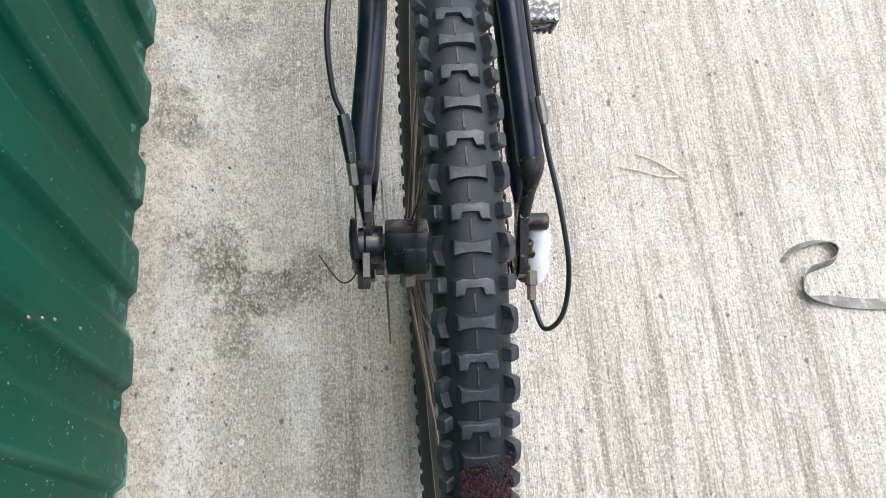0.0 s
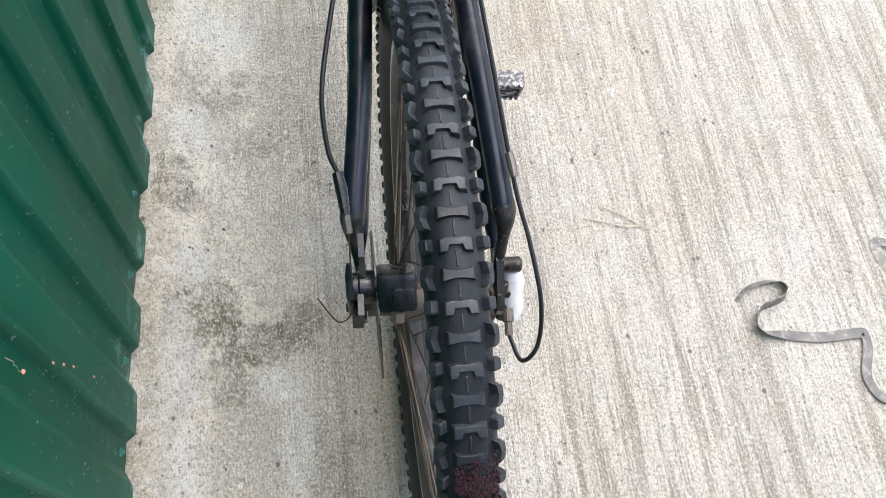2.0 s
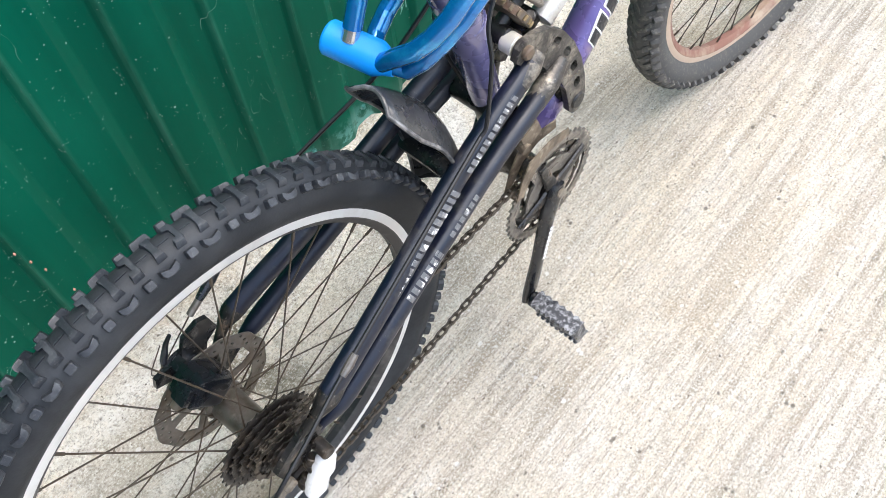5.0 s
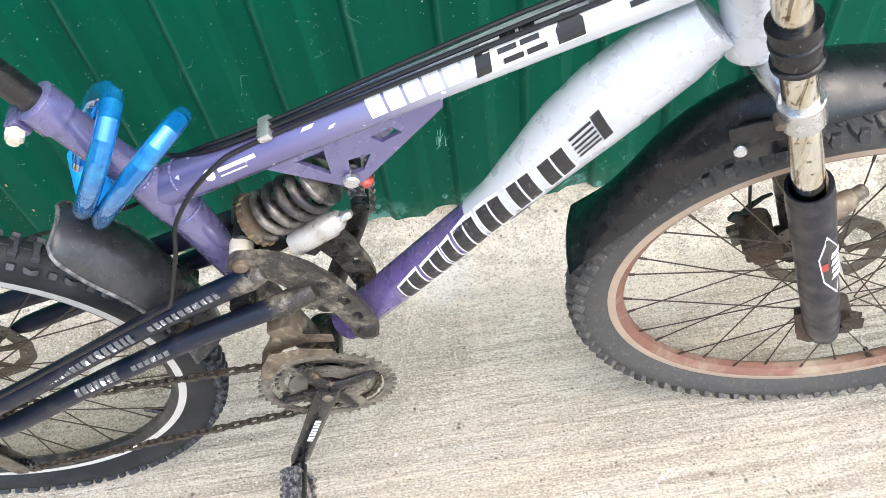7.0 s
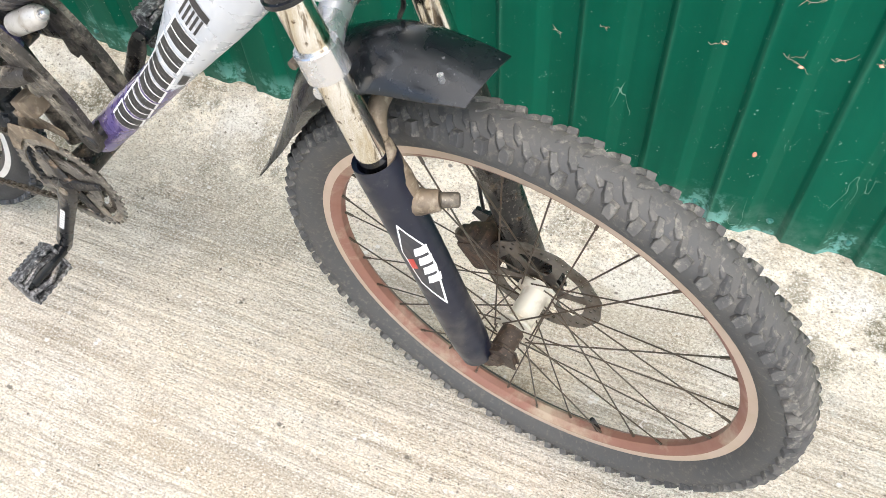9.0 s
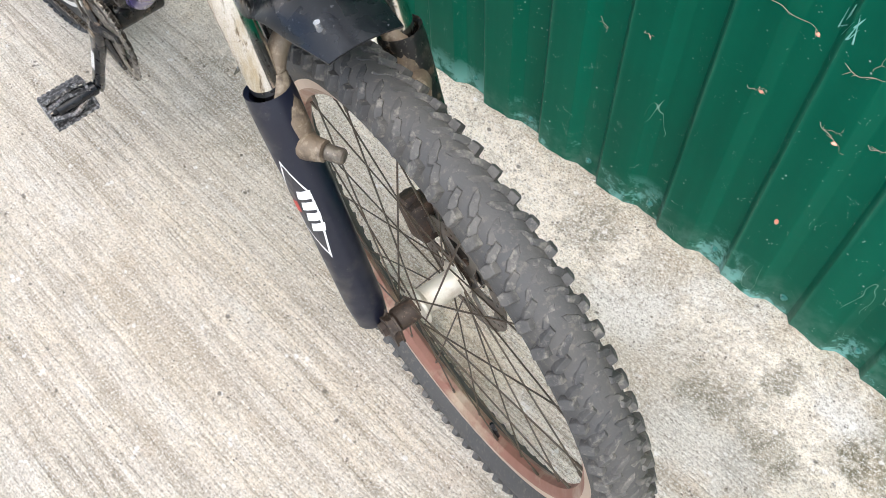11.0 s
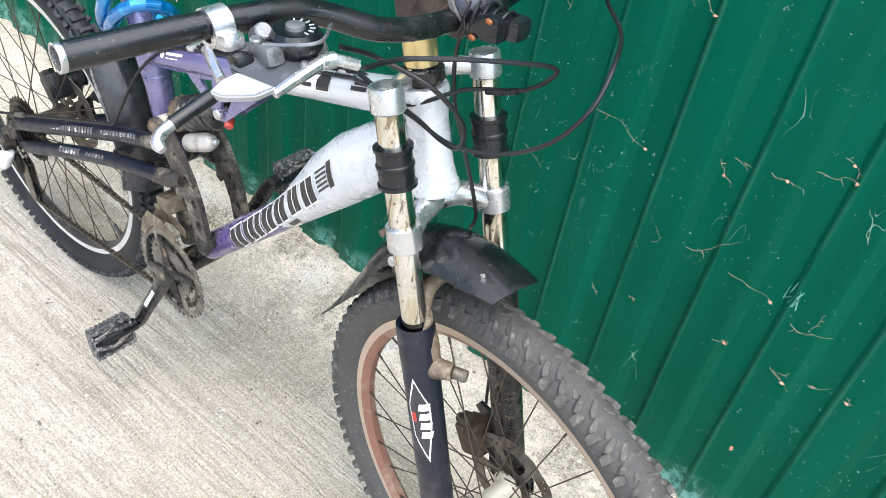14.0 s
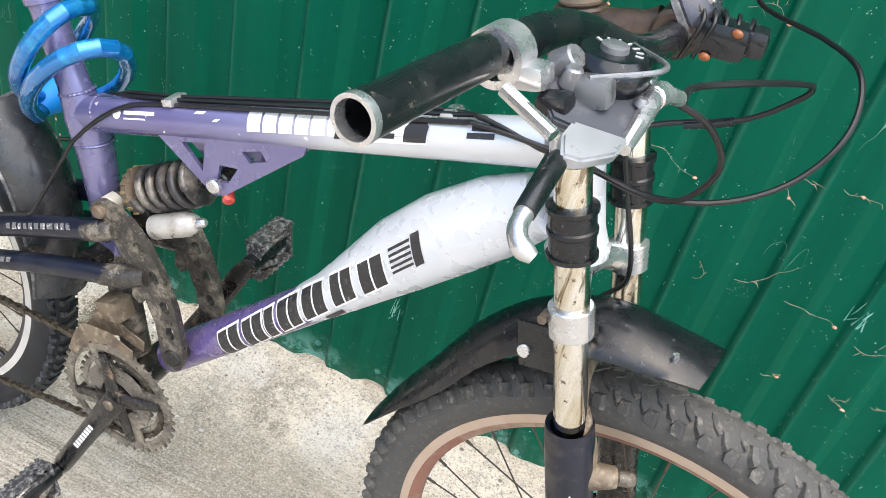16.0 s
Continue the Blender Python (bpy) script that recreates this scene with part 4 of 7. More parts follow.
# ---- swingarm ----
arm = None
for s in (1, -1):
    bm = B()
    q = 0.083 if s > 0 else 0.073
    up_pts = curve([(s * 0.043, -0.02, 0.565), (s * 0.052, -0.15, 0.514), (s * (q - 0.013), -0.284, 0.458), (s * (q - 0.001), -0.385, 0.416), (s * q, -0.4, 0.409)], 5)
    sweep(bm, up_pts, 0.0125, 16, squash=[1.15] * len(up_pts))
    o = part("swingarm_upper_tube", bm, navy_paint, bike if arm is None else arm, "navy-black swingarm with worn lettering")
    arm = arm or o
    bm = B()
    sweep(bm, curve([(s * 0.047, 0.012, 0.515), (s * 0.055, -0.1, 0.482), (s * (q - 0.016), -0.225, 0.436), (s * (q - 0.004), -0.375, 0.368), (s * (q - 0.004), -0.43, 0.348)], 5), [0.0125] * 15 + [0.0122, 0.0115, 0.0095, 0.0075, 0.0055, 0.004], 16)
    part("swingarm_lower_tube", bm, navy_paint, arm)
    bm = B()
    fp = curve([(s * (q - 0.0005), -0.39, 0.413), (s * (q + 0.002), -0.407, 0.405), (s * (q + 0.001), -0.423, 0.395), (s * (q - 0.004), -0.448, 0.372), (s * (q - 0.006), -0.478, 0.344)], 4)
    sweep(bm, fp, list(np.interp(np.linspace(0, 1, len(fp)), [0, 0.22, 0.4, 0.55, 1], [0.0128, 0.0136, 0.0105, 0.0066, 0.0048])), 12)
    part("stay_end", bm, dirty_black, arm, "forged end of the stay")
    # dropout forging
    bm = B()
    plate(bm, [(-0.43, 0.382), (-0.428, 0.36), (-0.42, 0.348), (-0.455, 0.325), (-0.475, 0.318), (-0.492, 0.325), (-0.495, 0.345), (-0.478, 0.36), (-0.45, 0.378)], 0.008, side(s * (q - 0.004), 0, 0), [circle(-0.475, 0.338, 0.0055, 10)])
    bmesh.ops.bevel(bm, geom=[e for e in bm.edges if len(e.link_faces) == 2 and e.calc_face_angle(0) > 1.2], offset=0.0018, segments=2, affect='EDGES')
    part("dropout", bm, dirty_black, arm, smooth=False)
    # sickle-shaped pivot plate with slots
    outer = [(-0.044, 0.583), (-0.038, 0.596), (-0.028, 0.6015), (-0.01, 0.6), (0.014, 0.59), (0.038, 0.568), (0.06, 0.535), (0.077, 0.497), (0.088, 0.457), (0.092, 0.424), (0.089, 0.408), (0.08, 0.4), (0.068, 0.402), (0.061, 0.412)]
    inner = [(0.058, 0.43), (0.05, 0.462), (0.036, 0.49), (0.027, 0.481), (0.017, 0.487), (0.016, 0.508), (0.006, 0.536), (-0.008, 0.553), (-0.03, 0.566)]
    holes = [circle(-0.028, 0.588, 0.0035, 8)]
    for cy, cz, an in ((0.026, 0.561, -46), (0.047, 0.529, -60), (0.063, 0.493, -70), (0.072, 0.458, -77)):
        a = radians(an)
        holes.append([(cy + x * math.cos(a) - y * math.sin(a), cz + x * math.sin(a) + y * math.cos(a)) for x, y in ((-0.0085, -0.003), (-0.0055, -0.0055), (0.0055, -0.0055), (0.0085, -0.003), (0.0085, 0.003), (0.0055, 0.0055), (-0.0055, 0.0055), (-0.0085, 0.003))])
    bm = B()
    plate(bm, outer + inner, 0.009, side(s * 0.038, 0, 0), holes)
    bmesh.ops.bevel(bm, geom=[e for e in bm.edges if len(e.link_faces) == 2 and e.calc_face_angle(0) > 1.2], offset=0.0014, segments=2, affect='EDGES')
    part("pivot_plate", bm, dusty_plate, arm, "mud-caked curved pivot plate with slots", smooth=False)
    bm = B()
    rod(bm, (s * 0.04, -0.028, 0.588), (s * 0.049, -0.028, 0.588), 0.0085, 12, bevel=0.002)
    part("pivot_bolt", bm, rusty_steel, arm)
    bm = B()
    rod(bm, (s * 0.036, 0.077, 0.42), (s * 0.045, 0.077, 0.42), 0.0125, 20, bevel=0.002)
    part("pivot_cap", bm, dirty_black, arm)
    # caked forgings at the head of the tubes
    for line in (((0.0452, -0.046, 0.555), (0.0435, -0.024, 0.5635), (0.041, -0.008, 0.57)), ((0.049, -0.022, 0.504), (0.0465, 0.008, 0.5145), (0.041, 0.036, 0.524))):
        bm = B()
        sweep(bm, [(s * x, y, z) for x, y, z in line], [0.0129, 0.0142, 0.0105], 14)
        part("tube_head", bm, dusty_plate, arm)
bm = B()
rod(bm, (-0.04, -0.028, 0.588), (0.04, -0.028, 0.588), 0.009, 16)
part("pivot_axle", bm, dirty_black, arm)
for a, b, mat in ((0.013, 0.031, hub_cream), (-0.031, -0.013, disc_steel)):
    bm = B()
    rod(bm, (a, -0.028, 0.588), (b, -0.028, 0.588), 0.0125, 18, bevel=0.0015)
    part("axle_sleeve", bm, mat, arm)
bm = B()
rod(bm, (-0.04, -0.05, 0.5), (0.04, -0.05, 0.5), 0.016, 16)
part("cross_tube", bm, dirty_black, arm)
bm = B()
rod(bm, (-0.036, 0.077, 0.42), (0.036, 0.077, 0.42), 0.012, 16)
part("pivot_axle", bm, dirty_black, arm)
bm = B()
block(bm, (0, -0.135, 0.47), (0.1, 0.022, 0.03), pose(0, 0, 0, 25), 0.006)
part("bridge", bm, dirty_black, arm)

# ---- rear shock ----
p0, p1 = Vector((0, -0.026, 0.592)), Vector((0, 0.105, 0.673))
ax = (p1 - p0).normalized()
nn = Vector((1, 0, 0))
bb = ax.cross(nn)
bm = B()
rod(bm, p0, p1, 0.009, 16)
rod(bm, p0 - nn * 0.018, p0 + nn * 0.018, 0.0105, 16, bevel=0.002)
rod(bm, p1 - nn * 0.012, p1 + nn * 0.012, 0.0105, 16, bevel=0.002)
shock = part("rear_shock", bm, dirty_black, bike, "dusty coil-over rear shock")
bm = B()
pts = []
for k in range(5 * 24 + 1):
    a = 2 * math.pi * k / 24
    t = 0.03 + 0.085 * k / (5 * 24)
    if k < 12:
        t = 0.031 + 0.02 * 0.085 * k / 12
    pts.append(p0 + ax * t + (nn * math.cos(a) + bb * math.sin(a)) * 0.0235)
spring_mat = material("spring_paint", (0.035, 0.032, 0.034), 0.4, 0.3, spots=[(28, 0.46, 0.64, (0.3, 0.265, 0.22), 0.75), (90, 0.55, 0.7, (0.05, 0.035, 0.03), 0.7)], rough_var=0.15)
sweep(bm, pts, 0.0052, 12)
part("coil_spring", bm, spring_mat, shock, "grey dusty coil spring")
bm = B()
lathe(bm, [(0.018, 0.018), (0.02, 0.0275), (0.029, 0.0285), (0.031, 0.022)], p0, ax, 30)
part("spring_collar", bm, rusty_steel, shock)
bm = B()
for k in range(18):
    a = 2 * math.pi * k / 18
    block(bm, p0 + ax * 0.0245 + (nn * math.cos(a) + bb * math.sin(a)) * 0.0282, (0.0036, 0.0038, 0.0068), Matrix((nn * math.cos(a) + bb * math.sin(a), bb * math.cos(a) - nn * math.sin(a), ax)).transposed().to_4x4(), 0.0008)
part("adjuster_ring", bm, dull_gold, shock, "notched dull gold adjuster ring")
bm = B()
lathe(bm, [(0.113, 0.02), (0.114, 0.0265), (0.119, 0.0265), (0.121, 0.018)], p0, ax, 30)
part("spring_seat", bm, spring_mat, shock)
can_mat = material("can_metal", (0.48, 0.46, 0.43), 0.4, 0.4, spots=[(40, 0.45, 0.65, (0.26, 0.22, 0.17), 0.7), (90, 0.58, 0.66, (0.03, 0.025, 0.02), 0.8)])
c0, c1 = Vector((0.017, 0.026, 0.578)), Vector((0.017, 0.084, 0.612))
cd = (c1 - c0).normalized()
bm = B()
lathe(bm, [(0, 0.011), (0.002, 0.0145), (0.052, 0.0145), (0.055, 0.0125), (0.062, 0.0115), (0.066, 0.0085)], c0, cd, 24)
can = part("reservoir", bm, can_mat, shock, "small silver gas reservoir")
bm = B()
lathe(bm, [(0.066, 0.0055), (0.076, 0.0055), (0.08, 0.003)], c0, cd, 12)
part("valve_cap", bm, aluminium, can)
bm = B()
block(bm, (0.005, 0.01, 0.583), (0.03, 0.03, 0.022), pose(0, 0, 0, 29), 0.004)
part("damper_body", bm, dirty_black, shock)
bm = B()
rod(bm, (0.006, 0.112, 0.663), (0.017, 0.1215, 0.6575), 0.0068, 12, bevel=0.002)
part("rebound_knob", bm, red_plastic, shock, "red rebound knob")

# ---- drive train ----
BBP = Vector((0, 0.008, 0.322))
cw = None
for r, lat, teeth in ((0.0865, 0.0575, 42), (0.066, 0.0505, 32), (0.046, 0.0445, 22)):
    bm = B()
    outer = []
    for k in range(teeth):
        for da, rr in ((0, r - 0.0035), (0.3, r - 0.003), (0.45, r + 0.002), (0.6, r + 0.002), (0.75, r - 0.003)):
            a = 2 * math.pi * (k + da) / teeth
            outer.append((rr * math.cos(a), rr * math.sin(a)))
    holes = []
    for i in range(4):
        a0 = 2 * math.pi * i / 4 + 0.5
        hole = [((r * 0.84) * math.cos(a0 + b), (r * 0.84) * math.sin(a0 + b)) for b in np.linspace(0.12, 1.4, 8)] + [((r * 0.58) * math.cos(a0 + b), (r * 0.58) * math.sin(a0 + b)) for b in np.linspace(1.3, 0.22, 8)]
        holes.append(hole)
    plate(bm, outer, 0.003, side(lat, BBP.y, BBP.z), holes + [circle(0, 0, r * 0.3, 16)])
    o = part("chainring", bm, ring_steel, bike if cw is None else cw, "dusty grey-brown toothed chainring", smooth=False)
    cw = cw or o
bm = B()
for i in range(4):
    a = 2 * math.pi * i / 4 + 0.34
    d = Vector((0, math.cos(a), math.sin(a)))
    sweep(bm, [BBP + Vector((0.062, 0, 0)), BBP + Vector((0.062, 0, 0)) + d * 0.03, BBP + Vector((0.06, 0, 0)) + d * 0.07], [0.013, 0.009, 0.006], 10, up=(1, 0, 0), squash=[0.5] * 3)
    rod(bm, BBP + d * 0.062 + Vector((0.052, 0, 0)), BBP + d * 0.062 + Vector((0.064, 0, 0)), 0.006, 10, bevel=0.001)
rod(bm, BBP + Vector((0.03, 0, 0)), BBP + Vector((0.066, 0, 0)), 0.0165, 20, bevel=0.003)
part("spider", bm, dirty_black, cw)

CR = Vector((0, -0.076, -0.162))


def crank(s):
    """A crank arm with its pedal; s: 1 on the chain side."""
    d = CR * s
    e = BBP + d + Vector((s * 0.087, 0, 0))
    bm = B()
    pts = [BBP + Vector((s * 0.066, 0, 0)) - d * 0.06, BBP + Vector((s * 0.067, 0, 0)), BBP + Vector((s * 0.07, 0, 0)) + d * 0.25, BBP + Vector((s * 0.079, 0, 0)) + d * 0.6, BBP + Vector((s * 0.086, 0, 0)) + d * 0.93, BBP + Vector((s * 0.087, 0, 0)) + d * 1.06]
    sweep(bm, pts, [0.013, 0.0165, 0.015, 0.0135, 0.0135, 0.009], 14, up=(1, 0, 0), squash=[0.6, 0.62, 0.6, 0.55, 0.6, 0.6])
    arm_ob = part("crank_arm", bm, black_paint if s > 0 else dirty_black, bike, "black crank arm")
    bm = B()
    rod(bm, BBP + Vector((s * 0.072, 0, 0)), BBP + Vector((s * 0.078, 0, 0)), 0.0075, 12, bevel=0.0015)
    part("axle_bolt", bm, greasy_steel, arm_ob)
    m = Matrix.Translation(e + Vector((s * 0.056, 0, 0))) @ pose(0, 0, 0, 106 if s > 0 else 98) @ Matrix.Diagonal((0.84, 0.8, 0.95, 1))
    bm = B()
    rod(bm, e - Vector((s * 0.004, 0, 0)), e + Vector((s * 0.085, 0, 0)), 0.0065, 12)
    lathe(bm, [(0.006, 0.009), (0.008, 0.012), (0.078, 0.011), (0.08, 0.006)], e, (s, 0, 0), 14)
    ped = part("pedal", bm, black_plastic, bike, "worn black cage pedal with grey scuffs")
    for k in (-1, 1):
        bm = B()
        prof = [(-0.043, -0.013)]
        for i in range(9):
            x = -0.04 + i * 0.01
            prof += [(x - 0.004, 0.011), (x - 0.002, 0.0145), (x + 0.002, 0.0145), (x + 0.004, 0.011)]
        prof += [(0.046, -0.013)]
        prof += [(x, -0.0145 if i % 2 else -0.011) for i, x in enumerate(np.linspace(0.04, -0.04, 12))]
        plate(bm, prof, 0.006, m @ Matrix(((1, 0, 0, 0), (0, 0, 1, k * 0.032), (0, 1, 0, 0), (0, 0, 0, 1))))
        part("cage", bm, pedal_mat, ped, smooth=False)
    for k in (-1, 1):
        bm = B()
        block(bm, (k * 0.043, 0, 0), (0.006, 0.066, 0.022), None, 0.002)
        turned(bm, m)
        part("end_plate", bm, pedal_mat, ped)
    for k in (-1, 1):
        for j in (-1, 1):
            bm = B()
            sweep(bm, [m @ Vector((-0.04, j * 0.008, k * 0.004)), m @ Vector((0, j * 0.022, k * 0.009)), m @ Vector((0.042, j * 0.01, k * 0.004))], 0.005, 8)
            part("web", bm, pedal_mat, ped)
    return arm_ob


pedal_mat = material("pedal_alloy", (0.05, 0.05, 0.055), 0.4, 0.4, spots=[(150, 0.48, 0.62, (0.42, 0.42, 0.43), 0.75), (25, 0.55, 0.72, (0.2, 0.17, 0.13), 0.5)], rough_var=0.15)
crank_r = crank(1)
crank_l = crank(-1)

# chain: links as alternating plates on one path
loop = []
r1, r2 = 0.0655, 0.034
ca, cb = Vector((BBP.y, BBP.z)), Vector((REAR.y, REAR.z))
jock = Vector((-0.455, 0.205))
jock2 = Vector((-0.468, 0.262))


def tangent(c1, q1, c2, q2, s):
    """The line that touches two circles on their side s."""
    d = c2 - c1
    a = math.atan2(d.y, d.x) + s * math.acos((q1 - q2) / d.length)
    n = Vector((math.cos(a), math.sin(a)))
    return c1 + n * q1, c2 + n * q2


up1, up2 = tangent(cb, r2, ca, r1, 1)
lo1, lo2 = tangent(jock, 0.021, ca, r1, -1)
path2 = [up1, up2]
a0 = math.atan2(up2.y - ca.y, up2.x - ca.x)
a1 = math.atan2(lo2.y - ca.y, lo2.x - ca.x)
while a1 > a0:
    a1 -= 2 * math.pi
path2 += [ca + Vector((math.cos(a), math.sin(a))) * r1 for a in np.linspace(a0, a1, 26)[1:-1]]
path2 += [lo2, lo1]
path2 += [jock + Vector((math.cos(a), math.sin(a))) * 0.021 for a in np.linspace(-1.7, -3.4, 6)]
path2 += [jock2 + Vector((math.cos(a), math.sin(a))) * 0.018 for a in np.linspace(-0.3, 0.9, 5)]
path2 += [cb + Vector((math.cos(a), math.sin(a))) * r2 for a in np.linspace(-2.2, -4.4, 12)]
path2.append(up1)
seg = [(path2[i], path2[i + 1]) for i in range(len(path2) - 1)]
total = sum((b - a).length for a, b in seg)
pitch = 0.0127
n_links = int(total / pitch)
pins = []
for k in range(n_links + 1):
    t = total * k / n_links
    for a, b in seg:
        l = (b - a).length
        if t <= l or (a, b) == seg[-1]:
            pins.append(a + (b - a) * min(1, t / max(l, 1e-9)))
            break
        t -= l
bm = B()


def chain_lat(p):
    k = min(1, max(0, (p.x - REAR.y) / (ca.x - REAR.y)))
    return 0.06 - 0.008 * k


for k in range(n_links):
    p, q = pins[k], pins[k + 1]
    d = q - p
    if d.length < 1e-4:
        continue
    mid = (p + q) / 2
    an = math.degrees(math.atan2(d.y, d.x))
    half = 0.0034 if k % 2 else 0.0022
    hw = 0.0041
    for s in (-1, 1):
        out = [(-0.0063, -hw), (-0.003, -hw), (0, -hw * 0.6), (0.003, -hw), (0.0063, -hw), (0.0095, 0), (0.0063, hw), (0.003, hw), (0, hw * 0.6), (-0.003, hw), (-0.0063, hw), (-0.0095, 0)]
        mm = side(chain_lat(mid) + s * half, mid.x, mid.y, an)
        lo = [bm.verts.new(mm @ Vector((x, y, -0.0005))) for x, y in out]
        hi = [bm.verts.new(mm @ Vector((x, y, 0.0005))) for x, y in out]
        bm.faces.new(lo[::-1])
        bm.faces.new(hi)
        for i in range(12):
            bm.faces.new((lo[i], lo[(i + 1) % 12], hi[(i + 1) % 12], hi[i]))
    rod(bm, (chain_lat(p) - 0.004, p.x, p.y), (chain_lat(p) + 0.004, p.x, p.y), 0.0026, 8)
chain_mat = material("chain_steel", (0.09, 0.075, 0.06), 0.42, 0.75, spots=[(120, 0.45, 0.65, (0.03, 0.025, 0.02), 0.8), (300, 0.6, 0.7, (0.4, 0.36, 0.3), 0.7)])
part("chain", bm, chain_mat, bike, "oily bicycle chain", smooth=False)

# front derailleur cage
bm = B()
for lat in (0.036, 0.056):
    plate(bm, [(-0.06, 0.385), (-0.045, 0.41), (-0.005, 0.415), (0.03, 0.405), (0.03, 0.39), (-0.005, 0.396), (-0.035, 0.385), (-0.058, 0.352), (-0.07, 0.352)], 0.0018, side(lat + 0.006, 0.004, 0.016))
block(bm, (0.052, -0.058, 0.371), (0.022, 0.014, 0.006), None, 0.001)
block(bm, (0.032, -0.018, 0.443), (0.03, 0.034, 0.03), pose(0, 0, 0, 20), 0.005)
sweep(bm, [(0.02, -0.028, 0.435), (0.05, -0.032, 0.431)], 0.008, 10)
part("front_derailleur", bm, dusty_tan, bike, "muddy front derailleur")

# rear derailleur
bm = B()
sweep(bm, [(0.099, -0.437, 0.332), (0.1, -0.44, 0.329), (0.1015, -0.45, 0.316), (0.1, -0.458, 0.305), (0.1015, -0.468, 0.291), (0.1, -0.477, 0.278), (0.098, -0.48, 0.275)], [0.004, 0.0105, 0.0135, 0.0122, 0.0138, 0.0105, 0.004], 18)
rd = part("rear_derailleur", bm, cap_silver, bike, "silver-capped rear derailleur")
bm = B()
rod(bm, (0.084, -0.44, 0.343), (0.108, -0.44, 0.343), 0.0088, 16, bevel=0.002)
for a, b, r in (((0.088, -0.452, 0.326), (0.088, -0.462, 0.308), 0.0075), ((0.09, -0.468, 0.3), (0.088, -0.48, 0.282), 0.007), ((0.083, -0.46, 0.315), (0.097, -0.462, 0.313), 0.006), ((0.083, -0.478, 0.29), (0.096, -0.48, 0.288), 0.0055)):
    rod(bm, a, b, r, 12, bevel=0.0015)
block(bm, (0.076, -0.47, 0.275), (0.012, 0.022, 0.042), pose(0, 0, 0, 8), 0.006)
part("knuckle", bm, oily_black, rd)
for lat in (0.054, 0.067):
    bm = B()
    plate(bm, [(-0.482, 0.272), (-0.47, 0.281), (-0.455, 0.272), (-0.442, 0.205), (-0.45, 0.19), (-0.464, 0.19), (-0.47, 0.205)], 0.0018, side(lat, 0, 0))
    part("cage_plate", bm, greasy_steel, rd, smooth=False)
for c, r in ((jock2, 0.017), (jock, 0.019)):
    bm = B()
    out = []
    for k in range(11):
        for da, rr in ((0.0, r - 0.003), (0.35, r), (0.65, r)):
            a = 2 * math.pi * (k + da) / 11
            out.append((rr * math.cos(a), rr * math.sin(a)))
    plate(bm, out, 0.006, side(0.0605, c.x, c.y), [circle(0, 0, 0.004, 8)])
    part("jockey_wheel", bm, black_plastic, rd, smooth=False)
bm = B()
rod(bm, (0.09, -0.484, 0.322), (0.09, -0.498, 0.317), 0.0065, 10, bevel=0.001)
rod(bm, (0.09, -0.498, 0.317), (0.09, -0.512, 0.313), 0.0045, 10)
part("barrel_adjuster", bm, greasy_steel, rd)
bm = B()
sweep(bm, curve([(0.058, -0.12, 0.548), (0.078, -0.27, 0.487), (0.094, -0.39, 0.437), (0.106, -0.45, 0.415), (0.114, -0.505, 0.39), (0.112, -0.538, 0.35), (0.099, -0.543, 0.318), (0.09, -0.512, 0.313)], 8), 0.0025, 8)
part("gear_cable", bm, cable_black, rd, "black gear cable loop")
bm = B()
sweep(bm, [(0.09, -0.36, 0.449), (0.0925, -0.372, 0.444), (0.094, -0.384, 0.44)], [0.0045, 0.0052, 0.004], 10)
part("cable_ferrule", bm, disc_steel, rd)


